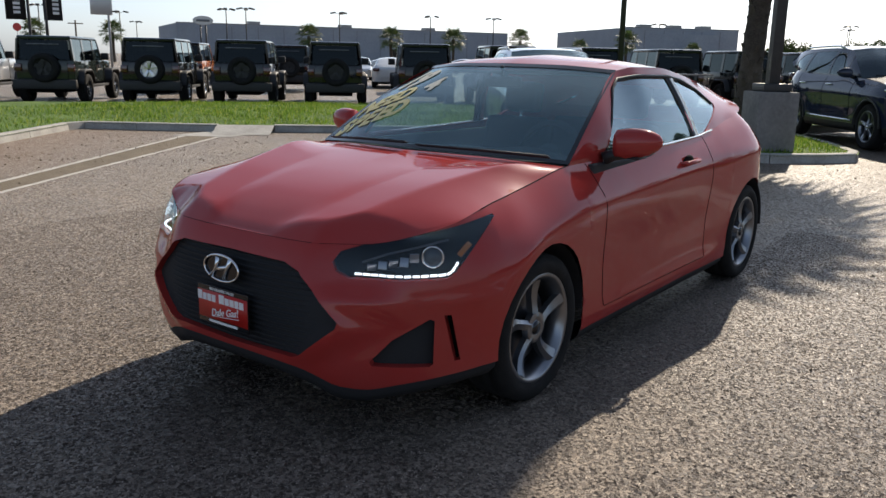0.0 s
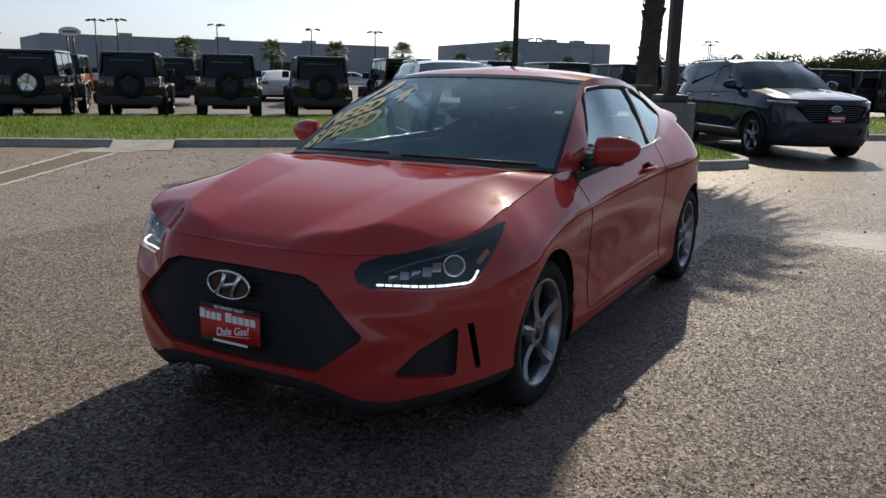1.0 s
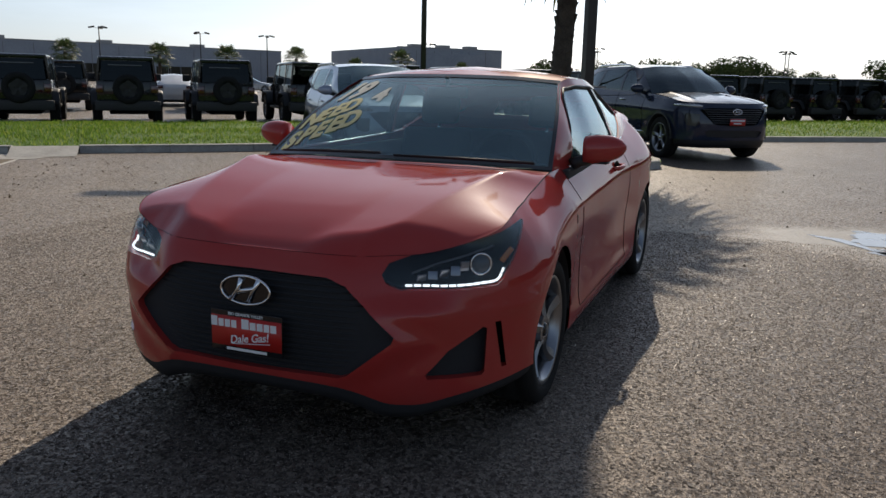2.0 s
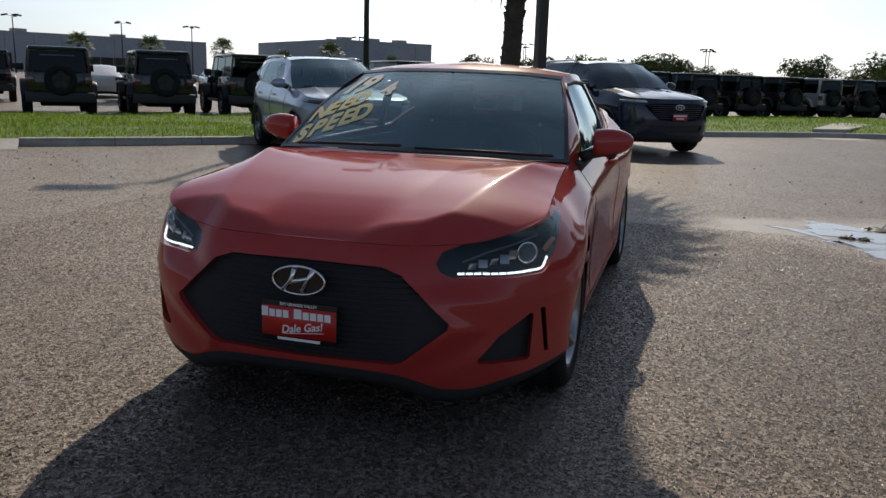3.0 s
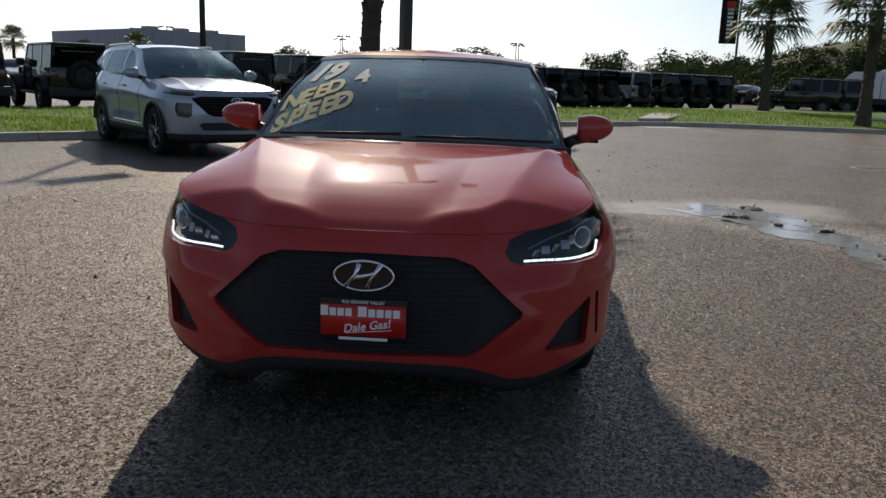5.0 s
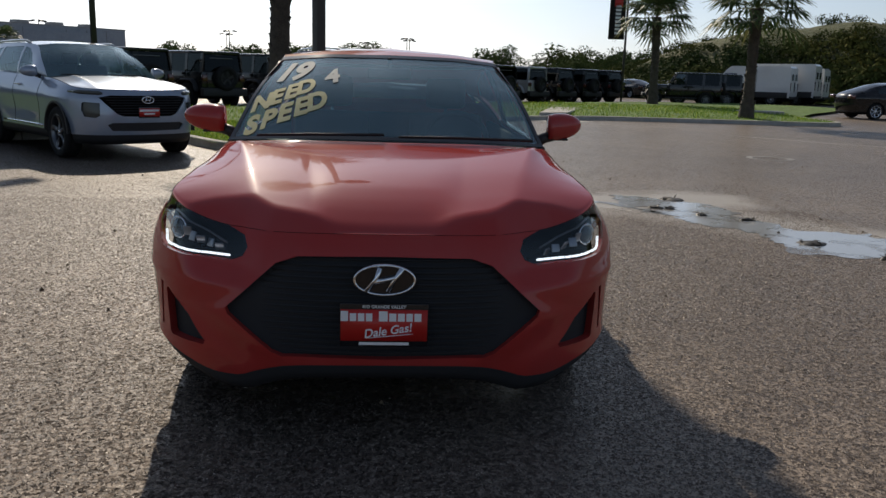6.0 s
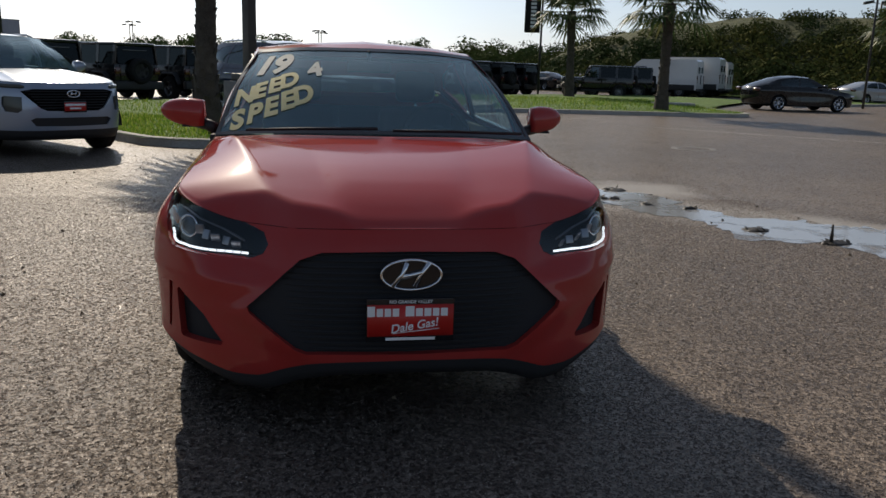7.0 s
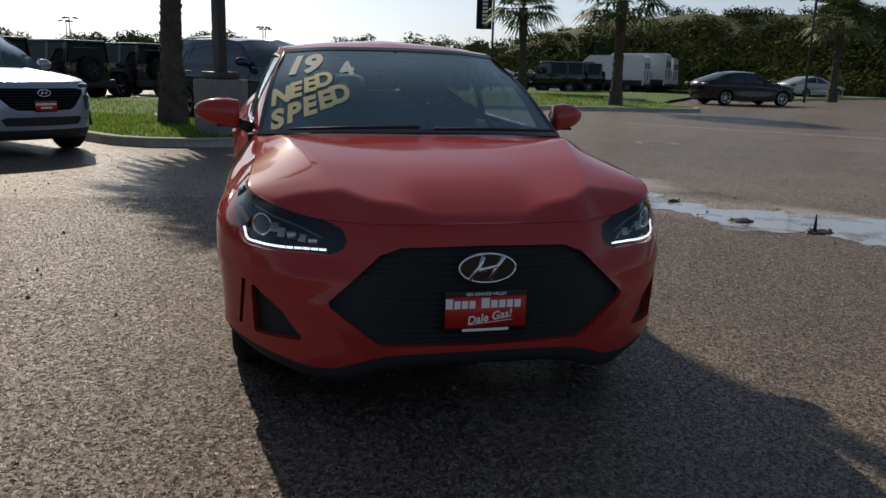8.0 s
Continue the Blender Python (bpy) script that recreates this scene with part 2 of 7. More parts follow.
def pane(name, tint, gloss_rough=0.01, dust_veil=0.0, ior=1.5):
    """Thin glass: tinted see-through with a Fresnel gloss."""
    ma = bpy.data.materials.new(name)
    ma.use_nodes = True
    nt = ma.node_tree
    nt.nodes.remove(nt.nodes["Principled BSDF"])
    tr, gl, mx, fr = (nt.nodes.new(k) for k in ("ShaderNodeBsdfTransparent", "ShaderNodeBsdfGlossy", "ShaderNodeMixShader", "ShaderNodeLayerWeight"))
    tr.inputs[0].default_value = (*tint, 1)
    gl.inputs["Roughness"].default_value = gloss_rough
    gl.inputs[0].default_value = (0.82, 0.95, 1.0, 1)
    fr.inputs["Blend"].default_value = 0.5
    f0 = 2 * ((ior - 1) / (ior + 1)) ** 2
    steep, sheen = nt.nodes.new("ShaderNodeMath"), nt.nodes.new("ShaderNodeMath")
    steep.operation, sheen.operation = "POWER", "MULTIPLY_ADD"
    steep.inputs[1].default_value = 5.0
    sheen.inputs[1].default_value, sheen.inputs[2].default_value = 1 - f0, f0
    nt.links.new(fr.outputs["Facing"], steep.inputs[0])
    nt.links.new(steep.outputs[0], sheen.inputs[0])
    nt.links.new(sheen.outputs[0], mx.inputs[0])
    nt.links.new(tr.outputs[0], mx.inputs[1])
    nt.links.new(gl.outputs[0], mx.inputs[2])
    out = mx.outputs[0]
    if dust_veil:
        df, m2 = nt.nodes.new("ShaderNodeBsdfDiffuse"), nt.nodes.new("ShaderNodeMixShader")
        # teal diffuse film: a little dust, plus the sky's pale reflection put into colour
        df.inputs[0].default_value = (0.29, 0.49, 0.54, 1)
        n, r = tex(ma, "Noise", 3.0, 6), nt.nodes.new("ShaderNodeMapRange")
        nt.links.new(coords(ma), n.inputs["Vector"])
        nt.links.new(n.outputs[0], r.inputs[0])
        r.inputs["To Min"].default_value, r.inputs["To Max"].default_value = dust_veil * 0.6, dust_veil * 1.4
        nt.links.new(r.outputs[0], m2.inputs[0])
        nt.links.new(out, m2.inputs[1])
        nt.links.new(df.outputs[0], m2.inputs[2])
        out = m2.outputs[0]
    nt.links.new(out, nt.nodes["Material Output"].inputs[0])
    return ma


def let_through(ma, tone, share):
    """Makes a leaf pass part of the light through."""
    nt = ma.node_tree
    feed(ma, "Base Color", tone)
    tl, mx = nt.nodes.new("ShaderNodeBsdfTranslucent"), nt.nodes.new("ShaderNodeMixShader")
    nt.links.new(tone, tl.inputs[0])
    mx.inputs[0].default_value = share
    nt.links.new(bsdf(ma).outputs[0], mx.inputs[1])
    nt.links.new(tl.outputs[0], mx.inputs[2])
    nt.links.new(mx.outputs[0], nt.nodes["Material Output"].inputs[0])


RED = paint("red_orange_paint", (0.365, 0.034, 0.029), 0.0, 0.36, coat=0.75)
GRILLEBLACK = principled("grille_black", (0.026, 0.027, 0.030), 0.75, 0.0, Specular_IOR_Level=0.25)
SILVER = paint("silver_blue_paint", (0.31, 0.36, 0.44), 0.4, 0.3)
NIGHT = paint("dark_blue_paint", (0.016, 0.024, 0.050), 0.0, 0.35)
BLACKP = paint("black_paint", (0.008, 0.009, 0.010), 0.0, 0.35)
GREENP = paint("dark_green_paint", (0.015, 0.022, 0.018), 0.1, 0.35)
ORANGEP = paint("orange_paint", (0.42, 0.12, 0.03), 0.0, 0.4)
GREYP = paint("silver_paint", (0.45, 0.45, 0.45), 0.5, 0.3)
WHITEP = paint("white_paint", (0.64, 0.64, 0.63), 0.0, 0.4)
PLASTIC = speckled("black_plastic", (0.010, 0.010, 0.011), (0.02, 0.02, 0.022), 30, 0.55, 300, 0.15, 0.001)
GLOSSBLACK = principled("gloss_black", (0.01, 0.01, 0.012), 0.12)
DARK = principled("dark_gap", (0.004, 0.004, 0.004), 0.9, 0.0, Specular_IOR_Level=0.1)
RUBBER = speckled("tyre_rubber", (0.010, 0.010, 0.011), (0.022, 0.0215, 0.0205), 14, 0.85, 120, 0.3, 0.002, Specular_IOR_Level=0.2)
ALLOY = principled("alloy", (0.55, 0.56, 0.58), 0.25, 0.9)
TWOTONE = principled("machined_alloy", (0.26, 0.27, 0.29), 0.28, 0.9)
GUNMETAL = principled("gunmetal", (0.12, 0.125, 0.135), 0.3, 0.8)
CHROME = principled("chrome", (0.75, 0.76, 0.78), 0.12, 1.0)
MIRRORG = principled("mirror_glass", (0.8, 0.82, 0.85), 0.02, 1.0)
GLASS = pane("windscreen_glass", (0.74, 0.87, 0.87), 0.01, 0.17, 1.55)
TINTED = pane("tinted_glass", (0.10, 0.12, 0.12), 0.01, 0.02)
SIDEGLASS = pane("side_glass", (0.66, 0.76, 0.76), 0.01, 0.07, 2.1)
REARGLASS = pane("rear_glass", (0.5, 0.58, 0.58), 0.01, 0.04)
PRIVACY = pane("privacy_glass", (0.02, 0.024, 0.024), 0.02, 0.0, 1.22)
LENS = pane("lamp_lens", (0.90, 0.92, 0.94), 0.01, 0.0, 1.4)
INTERIOR = speckled("interior_plastic", (0.012, 0.012, 0.013), (0.022, 0.022, 0.023), 20, 0.7, 200, 0.2, 0.001)
CLOTH = speckled("seat_cloth", (0.018, 0.018, 0.02), (0.035, 0.035, 0.037), 60, 0.9, 400, 0.4, 0.001)
AMBER = principled("amber_lens", (0.36, 0.11, 0.015), 0.15, 0.0, Coat_Weight=1.0)
REDLENS = principled("red_lens", (0.07, 0.006, 0.006), 0.15, 0.0, Coat_Weight=1.0)
SIGNRED = principled("sign_red", (0.5, 0.02, 0.015), 0.4)
SIGNWHITE = principled("sign_white", (0.8, 0.8, 0.8), 0.45)
CHALK = speckled("yellow_window_chalk", (0.62, 0.53, 0.22), (0.72, 0.64, 0.36), 18, 0.8)
CHALKW = speckled("white_window_chalk", (0.50, 0.49, 0.42), (0.62, 0.61, 0.54), 18, 0.8)
LED = principled("lit_led", (0.9, 0.9, 0.9), 0.3, 0.0, Emission_Color=(0.92, 0.96, 1.0, 1.0), Emission_Strength=1.4)

# ---- the skin of a car ----
class Shell:
    """Half of a car's outer skin, front axle at y = 0, nose towards -y. P holds its curves."""

    def __init__(self, P):
        self.P = P
        self.cols = []
        a, b = P["super"]
        y1, wb, R, zc = P["y1"], P["wb"], P["arch"], P["hub"]
        yf33 = P["yf"](zc)

        def theta(y):
            d = min(1.0, max(0.0, (y1 - y) / (y1 - yf33)))
            return math.acos(d ** (b / 2))
        ts = [math.pi / 2 * (i / P.get("nfront", 26)) ** 0.85 for i in range(P.get("nfront", 26))]
        th0 = theta(-R)
        ts = [t for t in ts if t < th0 - 0.01]
        self.cols += [("f", t, None) for t in ts] + [("f", th0 - 0.002, None), ("f", th0 + 0.002, "a")]
        arch = [R * math.cos(math.pi * (1 - k / 16)) for k in range(1, 16)]
        self.cols += [("f", theta(y), "a") for y in arch if y < y1 - 0.01] + [("s", y, "a") for y in arch if y >= y1 - 0.01]
        self.cols += [("s", R - 0.001, "a"), ("s", R + 0.001, None)]
        n = P.get("nside", 18)
        self.cols += [("s", R + (wb - 2 * R) * k / n, None) for k in range(1, n)]
        self.cols += [("s", wb - R - 0.001, None), ("s", wb - R + 0.001, "b")]
        self.cols += [("s", wb + y, "b") for y in arch if y <= 0.001]
        yr33 = P["yr"](zc)

        def theta_r(y):
            d = min(1.0, max(0.0, (y - wb) / (yr33 - wb)))
            return math.acos(d ** (b / 2))
        th1 = theta_r(wb + R)
        self.cols += [("r", theta_r(wb + y), "b") for y in arch if y > 0.001] + [("r", th1 + 0.002, "b"), ("r", th1 - 0.002, None)]
        self.cols += [("r", th1 * (1 - k / 12), None) for k in range(1, 13)]

    def yc(self, col):
        kind, s, _ = col
        P = self.P
        e = 2 / P["super"][1]
        if kind == "s":
            return s
        d = max(0.0, math.cos(s)) ** e
        return P["y1"] - d * (P["y1"] - P["yf"](0.5)) if kind == "f" else P["wb"] + d * (P["yr"](0.5) - P["wb"])

    def point(self, col, z):
        kind, s, _ = col
        P = self.P
        e, f = 2 / P["super"][1], 2 / P["super"][0]
        if kind == "s":
            y, sx = s, 1.0
        else:
            d, sx = max(0.0, math.cos(s)) ** e, max(0.0, math.sin(s)) ** f
            y = P["y1"] - d * (P["y1"] - P["yf"](z)) if kind == "f" else P["wb"] + d * (P["yr"](z) - P["wb"])
        yc = self.yc(col)
        if kind == "f" and "push" in P:
            y += P["push"](sx * P["W"](y), z)
        zt = P["zt"](yc)
        t = max(0.0, (z - (zt - P["shoulder"])) / P["shoulder"])
        tuck = max(0.0, (P["mid"] - z)) ** 2 * P["tuck"]
        x = sx * (P["W"](y) - P["lean"](yc) * t * t - tuck + P["sculpt"](y, z))
        return Vector((x, y, z))

    def bottom(self, col):
        P = self.P
        kind, s, arch = col
        if arch:
            y0 = 0.0 if arch == "a" else P["wb"]
            z = P["hub"]
            for _ in range(4):
                y = self.point(col, z).y
                z = P["hub"] + math.sqrt(max(0.0, P["arch"] ** 2 - (y - y0) ** 2))
            return z
        if kind == "f":
            return P["chin"](self.point(col, 0.3).x)
        if kind == "r":
            return P["rearlow"]
        return P["sill"]

    def top(self, col):
        return self.point(col, self.P["zt"](self.yc(col)))

    def wall(self, nz=20):
        bm = bmesh.new()
        rows = []
        for c in self.cols:
            zb, zt = self.bottom(c), self.P["zt"](self.yc(c))
            rows.append([self.point(c, zb + (zt - zb) * (k / nz)) for k in range(nz + 1)])
        add_grid(bm, rows, flip=True)
        bm.normal_update()
        return bm

    def skirt(self, depth, inset, cols=None):
        """The black strip under the painted skin."""
        bm = bmesh.new()
        for arch in (None,):
            run = []
            for c in self.cols + [None]:
                if c is None or c[2]:
                    if len(run) > 1:
                        rows = []
                        for q in run:
                            zb = self.bottom(q)
                            p = self.point(q, zb + 0.01)
                            n = Vector((p.x, (p.y + self.P["y1"] + 0.3) if q[0] == "f" else 0, 0)).normalized() if q[0] != "s" else Vector((1, 0, 0))
                            i = p - n * 0.006
                            o = p - n * inset * 0.3 - Vector((0, 0, depth * 0.5))
                            u = p - n * inset - Vector((0, 0, depth))
                            rows.append([Vector((max(0, w.x), w.y, w.z)) for w in (i, o, u, u - n * 0.12)])
                        add_grid(bm, rows, flip=True)
                    run = []
                else:
                    run.append(c)
        return bm

    def top_path(self, y0, y1):
        """The top edge of the wall between two places along the car."""
        return [self.top(c) for c in self.cols if y0 <= self.yc(c) <= y1]

    def skin(self):
        P = self.P
        out = {}
        nose = path_of(*self.top_path(-9, P["yK"]))
        seam = path_of(*self.top_path(self.lastK(), P["ycowl"]))
        corner = seam(1)
        K = nose(1)
        seam = path_of(K, *self.top_path(self.lastK() + 1e-4, P["ycowl"]))
        mid = path_of(nose(0), *P["hoodmid"])
        cowl = path_of(mid(1), *P["cowl"], corner)
        bm = bmesh.new()
        nu, nv = P.get("hoodgrid", (44, 56))
        rows = coons(nose, cowl, mid, seam, nu, nv)
        P["hoodform"](rows, nu, nv)
        add_grid(bm, rows)
        out["hood"] = bm
        self.nose, self.seam, self.cowlc, self.mid = nose, seam, cowl, mid
        A, B = Vector(P["A"]), [Vector(p) for p in P["rail"]]
        top = path_of(*P["screentop"], B[0])
        base0 = [Vector((0, P["screenbase"][0], P["screenbase"][1]))] + [Vector(p) for p in P["screenbase"][2:]]
        base = path_of(*base0, A)
        side = path_of(A, A.lerp(B[0], 0.5) + Vector(P["pillarbow"]), B[0])
        midw = path_of(base(0), base(0).lerp(top(0), 0.5) + Vector((0, -0.02, 0.03)), top(0))
        bm = bmesh.new()
        add_grid(bm, coons(base, top, midw, side, 16, 16))
        out["screen"] = bm
        self.screen = lambda u, v: self._at(base, top, midw, side, u, v)
        rail = path_of(*B)
        rear = path_of(*P["rooftail"], B[-1])
        rmid = path_of(top(0), *P["roofmid"], rear(0))
        bm = bmesh.new()
        add_grid(bm, coons(top, rear, rmid, rail, 14, 22))
        out["roof"] = bm
        self.roof = lambda u, v: self._at(top, rear, rmid, rail, u, v)
        low = path_of(*self.top_path(P["ycowl"] - 0.02, P["yend"]))
        up_pts = [A, A.lerp(B[0], 0.5) + Vector(P["pillarbow"])] + B + [Vector(p) for p in P["tail"]]
        up = path_of(*up_pts)
        rows = []
        nv = 12
        for i in range(61):
            t = i / 60
            a, b = low(t), up(t)
            rows.append([a.lerp(b, k / nv) + Vector((P["bulge"] * 4 * (k / nv) * (1 - k / nv) * min(1, 6 * t), 0, 0)) for k in range(nv + 1)])
        bm = bmesh.new()
        add_grid(bm, rows, flip=True)
        bm.normal_update()
        out["side"] = bm
        self.low, self.up = low, up
        wr = [self.top(c) for c in self.cols if self.yc(c) >= P["yend"] - 1e-3]
        lowr = path_of(*wr[::-1])
        d0 = path_of(rear(0), rear(0).lerp(lowr(0), 0.5) + Vector((0, 0.04, 0)), lowr(0))
        d1 = path_of(rear(1), *P["tail"], lowr(1))
        bm = bmesh.new()
        add_grid(bm, coons(rear, lowr, d0, d1, 14, 10))
        out["hatch"] = bm
        return out

    def lastK(self):
        return max(self.yc(c) for c in self.cols if self.yc(c) <= self.P["yK"])

    @staticmethod
    def _at(c0, c1, d0, d1, u, v):
        return (c0(u) * (1 - v) + c1(u) * v + d0(v) * (1 - u) + d1(v) * u
                - (c0(0) * (1 - u) * (1 - v) + c0(1) * u * (1 - v) + c1(0) * (1 - u) * v + c1(1) * u * v))


def both(name, bm, material, parent, label="", smooth=True):
    mirror_x(bm)
    bm.normal_update()
    return part(name, bm, material, parent, label, smooth, recalc=True)


def pair(name, bm, material, parent, label="", smooth=True):
    """A part and its twin on the other side."""
    b = flipped(bm)
    return part(name, bm, material, parent, label, smooth), part(name, b, material, parent, label, smooth)


def wheel(parent, x, y, r, rim_r, width, side, rim_mat, spokes=5, twist=0.25, label="", spoke_w=0.045, cap=CHROME):
    """A wheel with tyre, rim, spokes and brake disc; side is +1 or -1."""
    w = empty("wheel", pose(x, y, r), "", "")
    w.parent = parent
    h = width / 2

    def turned(prof, n=40):
        bm = bmesh.new()
        lathe(bm, [(a * side, b) for a, b in prof], n)
        return bm
    tyre = turned([(-h * 0.9, rim_r), (-h, rim_r + 0.02), (-h, r - 0.03), (-h * 0.8, r - 0.004), (-h * 0.4, r), (-h * 0.36, r - 0.007), (-h * 0.3, r), (h * 0.3, r),
                   (h * 0.36, r - 0.007), (h * 0.4, r), (h * 0.8, r - 0.004), (h * 0.97, r - 0.025), (h * 1.02, (r + rim_r) / 2), (h * 0.97, rim_r + 0.012), (h * 0.85, rim_r)], 48)
    t = part("tyre", tyre, RUBBER, w, recalc=True)
    rim = turned([(-h * 0.85, rim_r - 0.004), (h * 0.2, rim_r - 0.035), (h * 0.6, rim_r - 0.03), (h * 0.86, rim_r - 0.014), (h * 0.93, rim_r - 0.004), (h * 0.9, rim_r + 0.004)], 48)
    part("rim", rim, rim_mat, w, recalc=True)
    disc = turned([(h * 0.12, 0.03), (h * 0.16, 0.03), (h * 0.16, rim_r * 0.68), (h * 0.06, rim_r * 0.68)], 32)
    part("brake_disc", disc, GUNMETAL, w, smooth="auto", recalc=True)
    back = turned([(-h * 0.1, 0.001), (-h * 0.1, rim_r - 0.02)], 32)
    part("wheel_back", back, DARK, w)
    bm = bmesh.new()
    lathe(bm, [(a * side, b) for a, b in [(h * 0.5, 0.07), (h * 0.74, 0.066), (h * 0.78, 0.05), (h * 0.72, 0.032), (h * 0.74, 0.03), (h * 0.76, 0.001)]], 24)
    for k in range(spokes):
        a0 = 2 * math.pi * k / spokes + 0.3
        rows = []
        for i in range(9):
            f = i / 8
            rr = 0.05 + (rim_r - 0.068) * f
            a = a0 + twist * f * f * side
            wd = spoke_w * (0.75 + 0.75 * abs(f - 0.35) + 0.2 * f)
            c, s = math.cos(a), math.sin(a)
            face = h * (0.74 - 0.16 * math.sin(math.pi * f) + 0.08 * f)
            ridge = face + 0.008
            row = []
            for off, dep in ((-wd / 2, face - 0.03), (-wd / 2, face - 0.004), (-wd * 0.15, ridge), (wd * 0.5, face - 0.002), (wd / 2, face - 0.03)):
                row.append(Vector((dep * side, rr * c - off * s, rr * s + off * c)))
            rows.append(row)
        add_grid(bm, rows)
    part("spokes", bm, rim_mat, w, smooth="auto", recalc=True)
    bm = bmesh.new()
    lathe(bm, [(a * side, b) for a, b in [(h * 0.74, 0.03), (h * 0.80, 0.027), (h * 0.81, 0.001)]], 20)
    part("hub_cap", bm, cap, w, recalc=True)
    return w

# ---- the red hatchback ----
HOOD_MID = curve_of((-0.85, 0.747), (-0.81, 0.768), (-0.76, 0.792), (-0.70, 0.819), (-0.62, 0.849), (-0.52, 0.879), (-0.35, 0.914), (-0.1, 0.949), (0.17, 0.983), (0.4, 1.003))
HOOD_SHOULDER = curve_of((-0.95, 0.765), (-0.76, 0.810), (-0.60, 0.853), (-0.35, 0.910), (-0.1, 0.950), (0.17, 0.986), (0.4, 1.006))


def soft_min(a, b, k):
    h = max(k - abs(a - b), 0.0) / k
    return min(a, b) - h * h * k * 0.25


def hood_form(rows, nu, nv):
    """A raised flat panel on each side of a lower middle; it ends in a crisp bend over the nose and in a crease that runs back to the pillar."""
    front = [p.copy() for p in rows[0]]
    rim = sorted([p.copy() for p in front] + [r[-1].copy() for r in rows[1:]], key=lambda p: p.y)
    ys, xs, zs = [p.y for p in rim], [p.x for p in rim], [p.z for p in rim]

    def sheet(x, y):
        inner = 0.225 + 0.10 * (y + 0.76)
        m = 1 / (1 + math.exp(-(x - inner) / 0.024))
        return HOOD_MID(y) * (1 - m) + HOOD_SHOULDER(y) * m + 0.05 * max(0.0, x - inner - 0.04)
    for j, r in enumerate(rows):
        v = j / nv
        s = max(0.0, (v - 0.66) / 0.34)
        s = s * s * (3 - 2 * s)
        for i, p in enumerate(r):
            if j == 0 or i == nu:
                continue
            xc = 0.45 + 0.25 * max(0.0, p.y + 0.76)
            xe, ze = float(np.interp(p.y, ys, xs)), float(np.interp(p.y, ys, zs))
            z = sheet(p.x, p.y)
            if xe > xc + 0.01:
                k = (p.x - xc) / (xe - xc)
                z = soft_min(z, sheet(xc, p.y) + (ze - sheet(xc, p.y)) * k * (0.90 + 0.10 * max(0.0, k)), 0.005)
            nose = front[i].z + (0.80 + 0.6 * (i / nu) ** 2) * math.hypot(p.x - front[i].x, p.y - front[i].y)
            z = soft_min(z, nose, 0.018)
            p.z = z * (1 - s) + p.z * s


def nose_push(x, z):
    """The grille's raised surround and the hollow beside it."""
    hw = 0.36 + (z - 0.328) * 1.48 if z < 0.463 else 0.555 - (z - 0.463) * 1.35
    d = (x - hw) * 0.72
    win = math.exp(-((z - 0.40) / 0.13) ** 4)
    step = lambda t: (lambda c: c * c * (3 - 2 * c))(max(0.0, min(1.0, t)))
    # the lamps lie back in a hollow of the nose
    hollow = 0.042 * step((x - 0.38) / 0.15) * step((z - 0.555) / 0.075) * (1 - step((x - 0.60) / 0.16))
    return hollow + win * (-0.012 * math.exp(-((d - 0.012) / 0.035) ** 2) + 0.013 * math.exp(-((d - 0.115) / 0.05) ** 2))


def hatch_sculpt(y, z):
    flare = 0.020 * (math.exp(-(y / 0.5) ** 2) + math.exp(-((y - 2.65) / 0.55) ** 2)) * math.exp(-((z - 0.66) / 0.17) ** 2)
    waist = -0.022 * math.exp(-((z - 0.52) / 0.16) ** 2) * math.exp(-((y - 1.3) / 0.75) ** 4)
    crease = 0.010 * math.exp(-abs(z - 0.80 - 0.05 * (y - 1.0)) / 0.05) * math.exp(-((y - 1.3) / 0.9) ** 4)
    sill = 0.018 * math.exp(-((z - 0.27) / 0.05) ** 2) * math.exp(-((y - 1.3) / 0.9) ** 6)
    ledge = 0.014 * math.exp(-abs(z - 0.555) / 0.035) * math.exp(-((y + 0.52) / 0.26) ** 2)
    foot = 0.012 * math.exp(-((z - 0.26) / 0.05) ** 2) * math.exp(-((y + 0.55) / 0.3) ** 2)
    zr = 0.80 - 0.30 * (y - 0.42) ** 2 if y < 0.42 else 0.80 + 0.03 * (y - 0.42)
    brow = 0.015 * math.exp(-((z - zr) / 0.045) ** 2) * (math.exp(-((y - 0.18) / 0.42) ** 4) if y < 0.18 else math.exp(-((y - 0.18) / 0.55) ** 2))
    haunch = 0.016 * math.exp(-((z - 0.86) / 0.06) ** 2) * math.exp(-((y - 2.55) / 0.45) ** 2)
    return flare + waist + crease + sill + ledge + foot + brow + haunch


